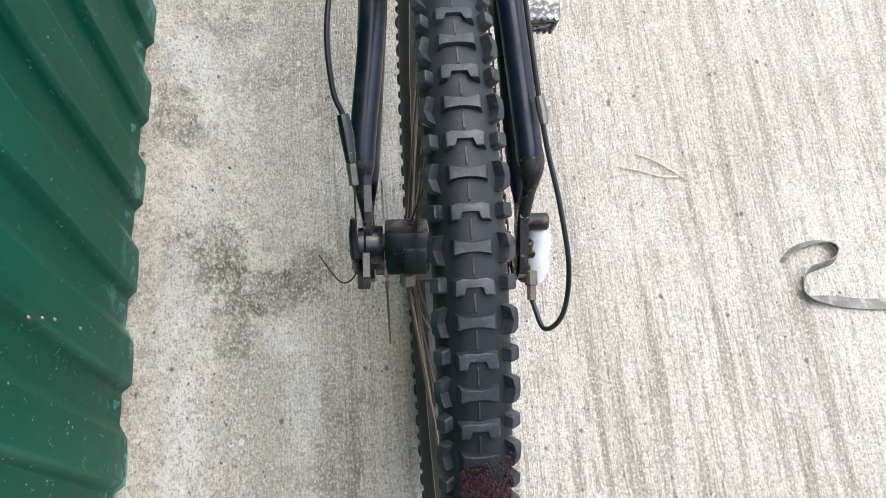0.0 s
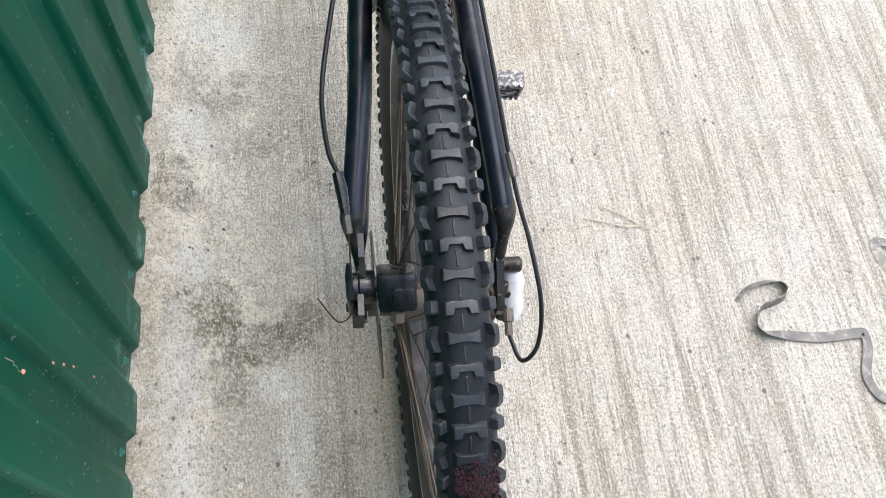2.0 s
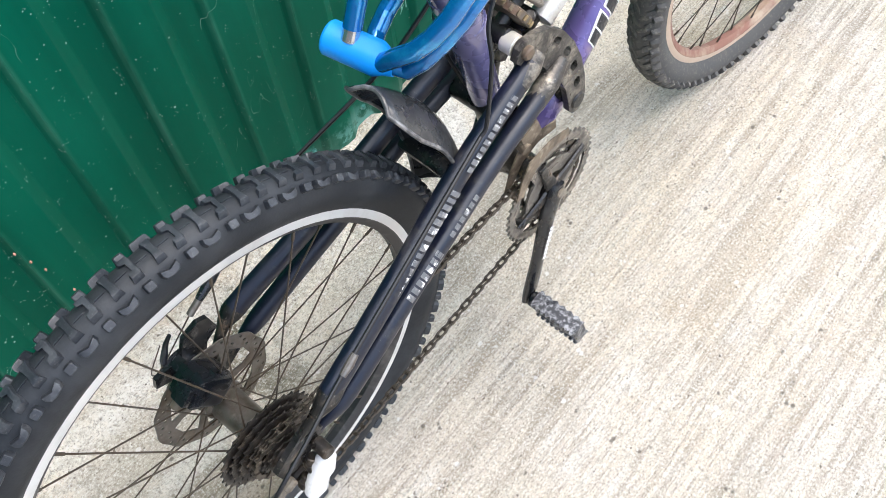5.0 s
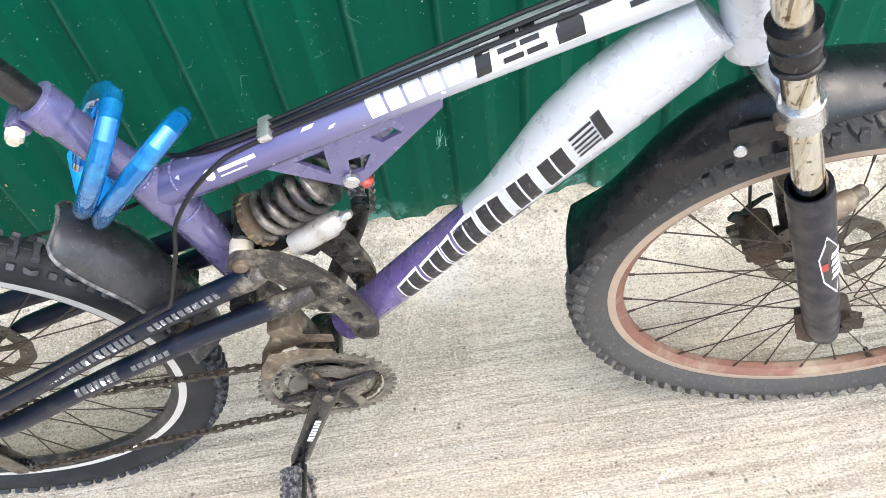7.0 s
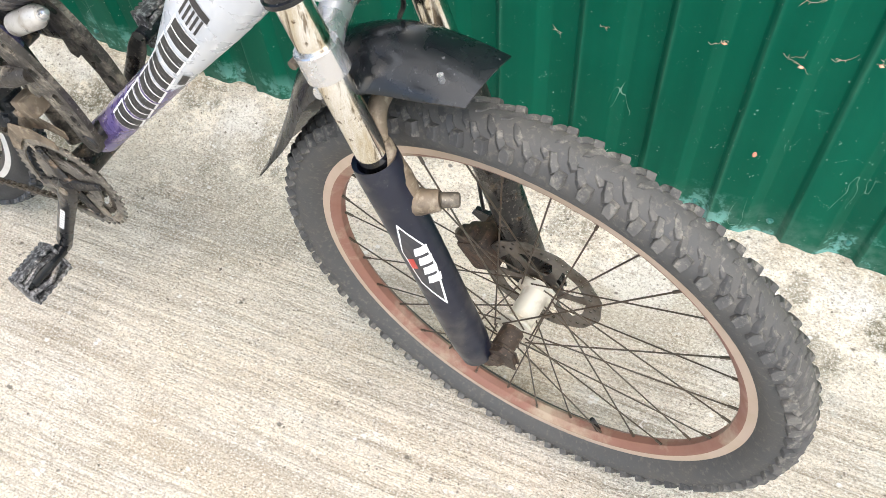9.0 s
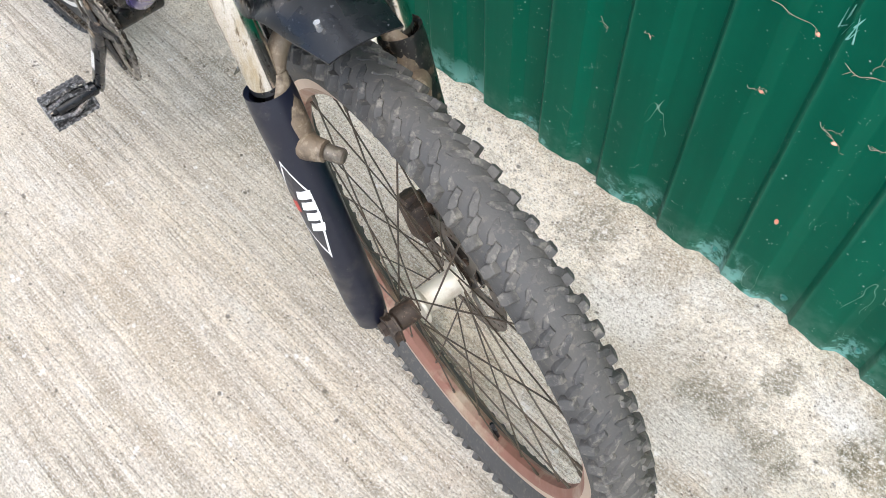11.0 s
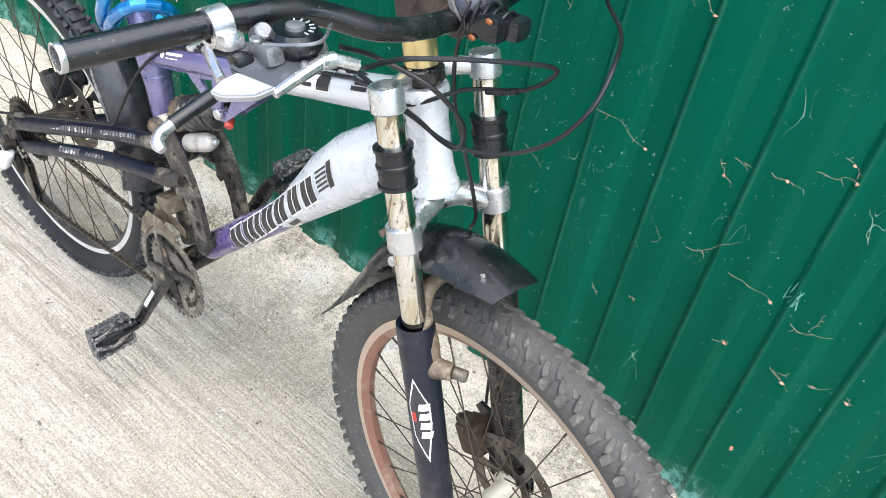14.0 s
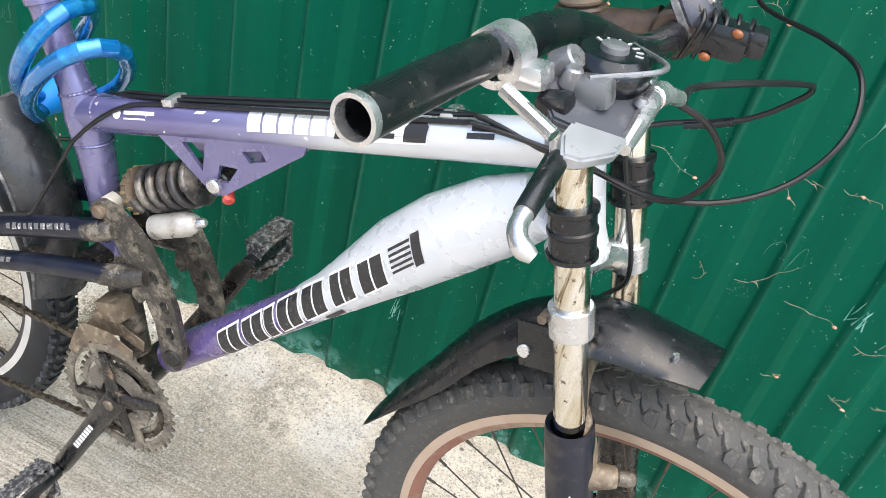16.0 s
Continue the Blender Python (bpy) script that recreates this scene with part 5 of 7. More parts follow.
# ---- brake calipers ----
def caliper(name, pts_m, label, mat):
    """A cable disc-brake caliper: body, lever arm, bolts and barrel, its y ahead and z up."""
    bm = B()
    block(bm, (0, 0, 0), (0.04, 0.04, 0.05), None, 0.006)
    block(bm, (0.006, -0.004, 0.028), (0.022, 0.024, 0.014), None, 0.003)
    lathe(bm, [(0.0, 0.016), (0.008, 0.0172), (0.018, 0.0172), (0.02, 0.0155), (0.025, 0.0155), (0.027, 0.011)], (-0.018, 0.002, 0.0), (-1, 0, 0), 22)
    for q in (-0.012, 0.0, 0.012):
        block(bm, (0.0, -0.0205, q), (0.03, 0.003, 0.004), None, 0.001)
    turned(bm, pts_m)
    o = part(name, bm, mat, bike, label)
    bm = B()
    plate(bm, [(-0.03, 0.022), (-0.018, 0.03), (0.0, 0.018), (0.012, -0.02), (0.002, -0.03), (-0.01, -0.02)], 0.006, Matrix.Translation((-0.036, 0, 0)) @ Matrix(((0, 0, 1, 0), (1, 0, 0, 0), (0, 1, 0, 0), (0, 0, 0, 1))))
    turned(bm, pts_m)
    part("lever_arm", bm, black_plastic, o, smooth=False)
    bm = B()
    sweep(bm, [Vector(p) for p in ((-0.04, -0.028, -0.012), (-0.044, -0.02, 0.004), (-0.046, 0.0, 0.018), (-0.047, 0.022, 0.026), (-0.046, 0.034, 0.028))], [0.005, 0.005, 0.0042, 0.003, 0.0022], 10)
    turned(bm, pts_m)
    part("actuator_hook", bm, black_plastic, o)
    bm = B()
    block(bm, (-0.04, -0.034, -0.014), (0.012, 0.02, 0.012), None, 0.002)
    turned(bm, pts_m)
    part("cable_anchor", bm, greasy_steel, o)
    for p, r, l in (((0.0, -0.018, 0.022), 0.007, 0.012), ((0.006, -0.016, -0.02), 0.006, 0.012), ((-0.03, -0.016, -0.026), 0.005, 0.014)):
        bm = B()
        rod(bm, Vector(p), Vector(p) + Vector((0, -l, 0)), r, 10, bevel=0.0015)
        turned(bm, pts_m)
        part("bolt", bm, rusty_steel, o)
    return o


cal_m = Matrix.Translation((-0.034, -0.484, 0.402)) @ pose(0, 0, 0, 38)
cal_r = caliper("rear_caliper", cal_m, "dirty black disc brake caliper on the rear stay", black_plastic)
bm = B()
plate(bm, [(-0.452, 0.42), (-0.456, 0.446), (-0.468, 0.452), (-0.49, 0.445), (-0.51, 0.405), (-0.5, 0.375), (-0.485, 0.38), (-0.47, 0.41)], 0.006, side(-0.067, 0.022, 0))
part("caliper_mount", bm, black_paint, cal_r, smooth=False)
bm = B()
sweep(bm, [(-0.086, -0.39, 0.475), (-0.083, -0.405, 0.469), (-0.08, -0.428, 0.459)], [0.0052, 0.0062, 0.0045], 10)
part("cable_boot", bm, black_plastic, cal_r)
bm = B()
rod(bm, (-0.08, -0.428, 0.459), (-0.078, -0.446, 0.451), 0.0042, 10, bevel=0.0008)
part("barrel_adjuster", bm, disc_steel, cal_r)
bm = B()
sweep(bm, [(-0.078, -0.446, 0.451), (-0.078, -0.5, 0.41)], 0.0009, 6)
sweep(bm, curve([(-0.078, -0.5, 0.41), (-0.082, -0.512, 0.4), (-0.095, -0.512, 0.39), (-0.114, -0.486, 0.39)], 6), 0.0008, 6)
part("brake_wire", bm, spoke_steel, cal_r)
bm = B()
sweep(bm, curve([(-0.03, -0.04, 0.69), (-0.055, -0.13, 0.6), (-0.085, -0.25, 0.535), (-0.097, -0.32, 0.508), (-0.094, -0.37, 0.487), (-0.086, -0.39, 0.475)], 8), 0.0025, 8)
part("brake_hose", bm, cable_black, cal_r)

calf_m = STEER @ Matrix.Translation((-0.05, -0.024, -0.475)) @ pose(0, 0, 0, 15)
cal_f = caliper("front_caliper", calf_m, "rusty dark disc brake caliper on the fork leg", rusty_dark)

# ---- fork ----
fork = None
for s in (1, -1):
    up = 1 if s > 0 else 0
    leg_up, sleeve_up, crown_up, top_up = 0.014 * up, 0.0105 * up, 0.006 * up, 0.002 * up
    bm = B()
    rod(bm, S(s * 0.068, 0.024, -0.3), S(s * 0.068, 0.024, 0.078 + top_up), 0.0152, 24)
    o = part("stanchion", bm, chrome, bike if fork is None else fork, "pitted chrome fork stanchion with rust marks")
    fork = fork or o
    bm = B()
    legp = [(-0.54, 0.012), (-0.532, 0.0185), (-0.5, 0.0215), (-0.3, 0.0225), (-0.222, 0.0235), (-0.206, 0.0225)]
    sweep(bm, [S(s * 0.068, 0.024, a + leg_up) for a, r in legp], [r for a, r in legp], 24, caps=False)
    sweep(bm, [S(s * 0.068, 0.024, a + leg_up) for a in (-0.206, -0.209, -0.26)], [0.0225, 0.0185, 0.0185], 24, caps=False)
    leg = part("lower_leg", bm, navy_paint if s > 0 else dirty_black, fork, "navy-black fork leg")
    bm = B()
    plate(bm, [(-0.012, -0.535), (0.0, -0.548), (0.02, -0.546), (0.045, -0.536), (0.06, -0.532), (0.062, -0.512), (0.05, -0.502), (0.035, -0.508), (0.02, -0.5), (0.01, -0.47), (-0.01, -0.47)], 0.011, STEER @ side(s * 0.06, 0.008, 0), [circle(0.0405, -0.5196, 0.0045, 8)])
    bmesh.ops.bevel(bm, geom=[e for e in bm.edges if len(e.link_faces) == 2 and e.calc_face_angle(0) > 1.0], offset=0.0025, segments=2, affect='EDGES')
    part("dropout", bm, rusty_dark if s > 0 else dirty_black, leg, smooth=False)
    # cantilever boss
    bm = B()
    sweep(bm, [S(s * 0.062, 0.03, -0.256), S(s * 0.06, 0.052, -0.252), S(s * 0.053, 0.064, -0.254)], [0.0165, 0.0125, 0.0105], 14)
    part("brake_boss", bm, dusty_tan, leg, "rust-brown brake boss")
    bm = B()
    rod(bm, S(s * 0.053, 0.063, -0.254), S(s * 0.042, 0.078, -0.261), 0.0078, 14, bevel=0.002)
    part("boss_stud", bm, greasy_steel, leg)
    # rubber sleeve with beads
    bm = B()
    sp = [(-0.034, 0.0165), (-0.033, 0.0215), (-0.028, 0.0215), (-0.027, 0.0195), (-0.006, 0.0195), (-0.004, 0.021), (0.0, 0.021), (0.002, 0.0195), (0.018, 0.0195), (0.02, 0.0215), (0.025, 0.0215), (0.026, 0.0165)]
    sweep(bm, [S(s * 0.068, 0.024, -0.0055 + (a + 0.004) * 0.783 + sleeve_up) for a, r in sp], [r for a, r in sp], 24)
    part("rubber_sleeve", bm, black_plastic, fork, "black rubber sleeve on the stanchion")
    bm = B()
    cp = [(0.062, 0.0165), (0.064, 0.0182), (0.088, 0.0182), (0.09, 0.0172), (0.09, 0.0138), (0.0885, 0.0135)]
    sweep(bm, [S(s * 0.068, 0.024, a + top_up) for a, r in cp], [r for a, r in cp], 28)
    part("crown_clamp", bm, aluminium, fork, "silver crown clamp")
    bm = B()
    rod(bm, S(s * 0.068, 0.024, 0.083 + top_up), S(s * 0.068, 0.024, 0.0906 + top_up), 0.0136, 24, bevel=0.001)
    part("cap", bm, scuffed, fork)
    bm = B()
    lp = [(-0.1, 0.0185), (-0.099, 0.0198), (-0.072, 0.0198), (-0.071, 0.0185)]
    sweep(bm, [S(s * 0.068, 0.024, a + crown_up) for a, r in lp], [r for a, r in lp], 28)
    part("lower_clamp", bm, aluminium, fork, "cast silver lower crown clamp")
    bm = B()
    sweep(bm, curve([S(s * 0.064, 0.022, -0.088 + crown_up), S(s * 0.05, 0.018, -0.08 + crown_up), S(s * 0.03, 0.01, -0.07), S(0, 0.002, -0.066)], 4), 0.0145, 14, up=STEER.to_3x3() @ Vector((0, 0, 1)))
    part("crown_arm", bm, aluminium, fork)
    bm = B()
    sweep(bm, curve([S(s * 0.064, 0.02, 0.074 + top_up), S(s * 0.035, 0.004, 0.079), S(0, -0.002, 0.08)], 4), 0.0105, 14, up=STEER.to_3x3() @ Vector((0, 1, 0)), squash=[0.75] * 9)
    part("upper_crown_arm", bm, aluminium, fork)
    bm = B()
    rod(bm, S(s * 0.07, 0.004, -0.083 + crown_up), S(s * 0.084, 0.004, -0.083 + crown_up), 0.0045, 8)
    part("clamp_bolt", bm, rusty_steel, fork)
# arch between the legs
bm = B()
sweep(bm, curve([S(0.063, 0.028, -0.204), S(0.056, 0.026, -0.18), S(0.036, 0.022, -0.158), S(0, 0.02, -0.156), S(-0.036, 0.022, -0.17), S(-0.056, 0.026, -0.198), S(-0.063, 0.028, -0.222)], 6), 0.0095, 12, up=STEER.to_3x3() @ Vector((0, 1, 0)))
part("fork_arch", bm, dusty_tan, fork, "dusty brown fork arch")
for s in (1, -1):
    bm = B()
    q = 0.018 if s > 0 else 0.0
    sweep(bm, curve([S(s * 0.063, 0.03, -0.31), S(s * 0.061, 0.035, -0.262 + q), S(s * 0.062, 0.033, -0.23 + q), S(s * 0.06, 0.03, -0.212 + q), S(s * 0.057, 0.027, -0.2 + q)], 4), list(np.interp(np.linspace(0, 1, 17), [0, 0.4, 1], [0.01, 0.0145, 0.0105])), 12)
    part("arch_root", bm, dusty_tan, fork, "dusty brown arch root")
bm = B()
rod(bm, S(0, 0, -0.075), S(0, 0, 0.09), 0.0165, 20)
rod(bm, S(0, 0, 0.072), S(0, 0, 0.088), 0.024, 24, bevel=0.002)
part("steerer", bm, dirty_black, fork)
bm = B()
rod(bm, S(0, 0, 0.09), S(0, 0, 0.128), 0.0185, 24, bevel=0.0006)
part("spacer", bm, pale_gold, fork, "pale gold-coloured headset spacer")
bm = B()
rod(bm, front_m @ Vector((-0.075, 0, 0)), front_m @ Vector((0.075, 0, 0)), 0.0045, 10)
rod(bm, front_m @ Vector((0.064, 0, 0)), front_m @ Vector((0.074, 0, 0)), 0.0095, 6)
rod(bm, front_m @ Vector((-0.074, 0, 0)), front_m @ Vector((-0.064, 0, 0)), 0.0095, 6)
rod(bm, front_m @ Vector((0.025, 0, 0)), front_m @ Vector((0.056, 0, 0)), 0.0142, 16, bevel=0.003)
rod(bm, front_m @ Vector((-0.056, 0, 0)), front_m @ Vector((-0.037, 0, 0)), 0.0165, 16, bevel=0.004)
part("front_axle", bm, rusty_dark, front_wheel)

# ---- bars ----
BAR = STEER @ pose(0, 0, -0.52) @ pose(0, 0, 0, 0, 1.0, 0) @ pose(0, 0.006, 0.52, 0, 0, 4.5) @ pose(0, 0, 0, 0, -1.2, 0)


def H(u, v, w):
    return BAR @ Vector((u, v, w))


bm = B()
bar = curve([H(-0.378, 0.028, 0.2), H(-0.24, 0.036, 0.2), H(-0.165, 0.045, 0.193), H(-0.105, 0.064, 0.165), H(-0.055, 0.072, 0.155), H(0, 0.073, 0.153), H(0.055, 0.072, 0.155), H(0.105, 0.064, 0.165), H(0.165, 0.045, 0.193), H(0.24, 0.036, 0.202), H(0.366, 0.025, 0.207)], 6)
sweep(bm, bar, 0.0112, 20, caps=False)
for a, b in ((bar[0], bar[3]), (bar[-1], bar[-4])):
    sweep(bm, [a, a + (b - a) * 0.002, b], [0.0112, 0.0094, 0.0094], 20, caps=False)
hb = part("handlebar", bm, black_paint, bike, "black riser handlebar with bare grip ends")
for a, b in ((bar[0], bar[1]), (bar[-1], bar[-2])):
    d = (b - a).normalized()
    bm = B()
    sweep(bm, [a + d * 0.004, a + d * 0.003, a - d * 0.0008, a - d * 0.0008, a + d * 0.006], [0.0112, 0.01145, 0.0113, 0.0091, 0.0091], 24, caps=False)
    part("bare_rim", bm, aluminium, hb, "bare metal at the cut end")
bm = B()
sweep(bm, [H(0.2, 0.0402, 0.1988), H(0.222, 0.0375, 0.1998)], 0.0118, 20)
part("tape", bm, black_plastic, hb)
# wrapped grip on the far end
bm = B()
gp = [H(-0.29 - 0.004 * k, 0.0335, 0.2) for k in range(22)]
sweep(bm, gp, [0.0128 if k % 2 else 0.0119 for k in range(22)], 18)
part("wrapped_grip", bm, black_plastic, hb, "black wrapped grip")
# stem
stem_mat = material("stem_brown", (0.045, 0.034, 0.03), 0.45, 0.5, spots=[(30, 0.45, 0.7, (0.2, 0.13, 0.09), 0.7)], rough_var=0.15)
bm = B()
rod(bm, S(0, 0, 0.128), S(0, 0, 0.165), 0.0215, 24, bevel=0.002)
sweep(bm, [S(0, 0.01, 0.146), H(0, 0.05, 0.15), H(0, 0.062, 0.153)], [0.018, 0.0155, 0.0165], 16)
rod(bm, H(-0.021, 0.073, 0.153), H(0.021, 0.073, 0.153), 0.0185, 20, bevel=0.003)
stem = part("stem", bm, stem_mat, bike, "rusty brown handlebar stem")
bm = B()
rod(bm, S(0, 0, 0.165), S(0, 0, 0.171), 0.017, 20, bevel=0.002)
part("top_cap", bm, rusty_steel, stem)
for s in (-1, 1):
    bm = B()
    rod(bm, H(s * 0.014, 0.085, 0.168), H(s * 0.014, 0.091, 0.172), 0.0045, 8)
    part("bolt", bm, greasy_steel, stem)


def slab(name, outline, thick, lift, mat, parent):
    """A flat bevelled plate through points of the bar's frame, lifted off along its normal."""
    ps = [H(*p) for p in outline]
    nrm = sum(((ps[i] - ps[0]).cross(ps[i + 1] - ps[0]) for i in range(1, len(ps) - 1)), Vector())
    nrm.normalize()
    if nrm.z < 0:
        nrm = -nrm
    bm = B()
    lo = [bm.verts.new(p + nrm * (lift - thick / 2)) for p in ps]
    hi = [bm.verts.new(p + nrm * (lift + thick / 2)) for p in ps]
    n = len(ps)
    bm.faces.new(lo[::-1])
    bm.faces.new(hi)
    for i in range(n):
        bm.faces.new((lo[i], lo[(i + 1) % n], hi[(i + 1) % n], hi[i]))
    bmesh.ops.bevel(bm, geom=bm.edges[:], offset=min(0.0015, thick * 0.3), segments=2, affect='EDGES')
    return part(name, bm, mat, parent)


def control(s):
    """Brake and shift lever unit; s: 1 on the right bar."""
    u = 0.245 if s > 0 else -0.255
    bm = B()
    c = H(u, 0.0365, 0.2)
    a = (H(u + s * 0.009, 0.0358, 0.2) - c)
    hollow(bm, c - a, c + a, 0.016, 0.0045, 24)
    block(bm, H(u, 0.05, 0.191), (0.019, 0.026, 0.014), STEER.to_3x3().to_4x4(), 0.005)
    o = part("brake_lever", bm, aluminium, bike, "silver and grey brake lever with shifter")
    if s > 0:
        slab("lever_body", [(0.246, 0.099, 0.156), (0.198, 0.103, 0.1675), (0.198, 0.088, 0.175), (0.215, 0.066, 0.183), (0.238, 0.052, 0.187), (0.26, 0.068, 0.1735)], 0.005, 0.0, grey_body, o)
        bm = B()
        sweep(bm, [H(0.246, 0.101, 0.157), H(0.222, 0.103, 0.1635), H(0.197, 0.1045, 0.1695)], [0.004, 0.0052, 0.0056], 10)
        part("front_rail", bm, aluminium, o)
        slab("blade", [(0.26, 0.077, 0.17), (0.244, 0.1005, 0.157), (0.262, 0.0995, 0.1555), (0.284, 0.089, 0.16), (0.289, 0.081, 0.164), (0.274, 0.076, 0.168)], 0.0075, 0.003, lever_silver, o)
        bm = B()
        sweep(bm, [H(0.262, 0.045, 0.188), H(0.268, 0.062, 0.178), H(0.272, 0.074, 0.171)], [0.0042, 0.0042, 0.0042], 10)
        part("pivot_rail", bm, aluminium, o)
        bm = B()
        sweep(bm, [H(0.283, 0.081, 0.1645), H(0.287, 0.08, 0.1638), H(0.3215, 0.0785, 0.154)], [0.005, 0.006, 0.0054], 14)
        part("blade_sleeve", bm, black_paint, o, "dark sleeve on the lever")
        bm = B()
        cv = curve([H(0.32, 0.0785, 0.1545), H(0.331, 0.079, 0.151), H(0.3375, 0.083, 0.1465), H(0.338, 0.089, 0.142)], 4)
        sweep(bm, cv, list(np.interp(np.linspace(0, 1, len(cv)), [0, 0.8, 1], [0.0045, 0.005, 0.0032])), 12)
        part("blade_tip", bm, aluminium, o, "pale lever tip")
        for p, q, r in (((0.222, 0.058, 0.188), (0.224, 0.07, 0.196), 0.009), ((0.233, 0.068, 0.182), (0.234, 0.072, 0.193), 0.006), ((0.19, 0.084, 0.174), (0.182, 0.09, 0.176), 0.007), ((0.214, 0.1, 0.168), (0.214, 0.102, 0.173), 0.0042)):
            bm = B()
            rod(bm, H(*p), H(*q), r, 12, r * 0.8, 0.0012)
            part("shifter_boss", bm, grey_alloy, o)
    else:
        slab("lever_body", [(-0.272, 0.034, 0.196), (-0.27, 0.06, 0.176), (-0.256, 0.094, 0.153), (-0.218, 0.107, 0.15), (-0.186, 0.105, 0.159), (-0.188, 0.084, 0.175), (-0.214, 0.058, 0.187), (-0.238, 0.036, 0.197)], 0.019, 0.0, lever_silver, o)
        # black plate laid on the body for the shade in its oval hole
        slab("body_recess", [(-0.236, 0.05, 0.19), (-0.238, 0.058, 0.184), (-0.232, 0.066, 0.18), (-0.214, 0.072, 0.178), (-0.208, 0.067, 0.182), (-0.214, 0.058, 0.187), (-0.226, 0.05, 0.19)], 0.003, 0.009, black_plastic, o)
        slab("body_rib", [(-0.25, 0.09, 0.156), (-0.25, 0.095, 0.153), (-0.192, 0.102, 0.16), (-0.192, 0.096, 0.163)], 0.006, 0.01, lever_silver, o)
        bm = B()
        cv = curve([H(-0.245, 0.088, 0.15), H(-0.268, 0.088, 0.15), H(-0.292, 0.092, 0.144), H(-0.3, 0.1, 0.136), H(-0.301, 0.109, 0.129)], 4)
        sweep(bm, cv, list(np.interp(np.linspace(0, 1, len(cv)), [0, 0.4, 0.9, 1], [0.009, 0.0068, 0.0072, 0.004])), 12)
        part("blade", bm, aluminium, o, "silver lever blade")
    # barrel
    bm = B()
    p, q, r = ((0.202, 0.104, 0.169), (0.188, 0.106, 0.168), (0.17, 0.111, 0.159)) if s > 0 else ((-0.185, 0.109, 0.154), (-0.17, 0.112, 0.153), (-0.158, 0.113, 0.155))
    rod(bm, H(*p), H(*q), 0.0068, 12, bevel=0.001)
    rod(bm, H(*q), H(*r), 0.0048, 10)
    part("barrel_adjuster", bm, aluminium, o)
    if s > 0:
        bm = B()
        cz = H(0.204, 0.08, 0.182)
        upv = (STEER.to_3x3() @ Vector((0, 0.25, 1))).normalized()
        lathe(bm, [(-0.01, 0.018), (0.0, 0.0225), (0.006, 0.022), (0.01, 0.019), (0.0125, 0.0175)], cz, upv, 28)
        pod = part("shifter_pod", bm, black_plastic, o, "round black gear indicator")
        bm = B()
        lathe(bm, [(0.012, 0.008), (0.0155, 0.0075), (0.016, 0.006)], cz, upv, 18)
        part("pod_cap", bm, grey_alloy, pod)
        sx_, sy_ = (STEER.to_3x3() @ Vector((1, 0, 0))), upv.cross(STEER.to_3x3() @ Vector((1, 0, 0)))
        for k in range(7):
            a = radians(95 + k * 24)
            bm = B()
            p = cz + upv * 0.0128 + (sx_ * math.cos(a) + sy_ * math.sin(a)) * 0.0135
            block(bm, p, (0.0014, 0.0042, 0.0006), Matrix.Rotation(0, 4, 'X') @ (Matrix((sx_ * math.cos(a + 1.57) + sy_ * math.sin(a + 1.57), sx_ * math.cos(a) + sy_ * math.sin(a), upv)).transposed().to_4x4()))
            part("mark", bm, pale_mark, pod, smooth=False)
        bm = B()
        sweep(bm, curve([cz + sx_ * 0.03 + upv * 0.006, cz + sy_ * 0.029 + upv * 0.012, cz - sx_ * 0.034 + upv * 0.006], 8), 0.0016, 8)
        block(bm, cz + sx_ * 0.026 - upv * 0.002, (0.016, 0.026, 0.016), STEER.to_3x3().to_4x4(), 0.004)
        part("pod_bracket", bm, grey_alloy, pod)
        bm = B()
        block(bm, H(0.247, 0.066, 0.178), (0.016, 0.018, 0.012), STEER.to_3x3().to_4x4(), 0.005)
        part("thumb_lever", bm, black_plastic, o)
    else:
        bm = B()
        block(bm, H(-0.192, 0.076, 0.164), (0.022, 0.03, 0.022), STEER.to_3x3().to_4x4(), 0.006)
        block(bm, H(-0.188, 0.092, 0.158), (0.014, 0.014, 0.016), STEER.to_3x3().to_4x4(), 0.004)
        part("shifter_body", bm, black_plastic, o)
        bm = B()
        sweep(bm, [H(-0.27, 0.055, 0.175), H(-0.3, 0.07, 0.17), H(-0.315, 0.066, 0.172)], [0.006, 0.005, 0.003], 10)
        part("thumb_lever", bm, black_plastic, o)
    bm = B()
    rod(bm, H(u - s * 0.001, 0.05, 0.188), H(u - s * 0.001, 0.054, 0.197), 0.0062, 10, bevel=0.001)
    part("clamp_bolt", bm, greasy_steel, o)
    return o


grey_alloy = material("grey_alloy", (0.2, 0.205, 0.215), 0.38, 0.6, spots=[(40, 0.5, 0.68, (0.34, 0.34, 0.34), 0.6), (120, 0.58, 0.68, (0.05, 0.045, 0.04), 0.6)], rough_var=0.15)
pale_mark = material("pale_mark", (0.4, 0.4, 0.41), 0.5)
grey_body = material("grey_body", (0.045, 0.05, 0.062), 0.6, 0.0, spots=[(40, 0.55, 0.72, (0.2, 0.2, 0.21), 0.5)])
lever_r = control(1)
lever_l = control(-1)

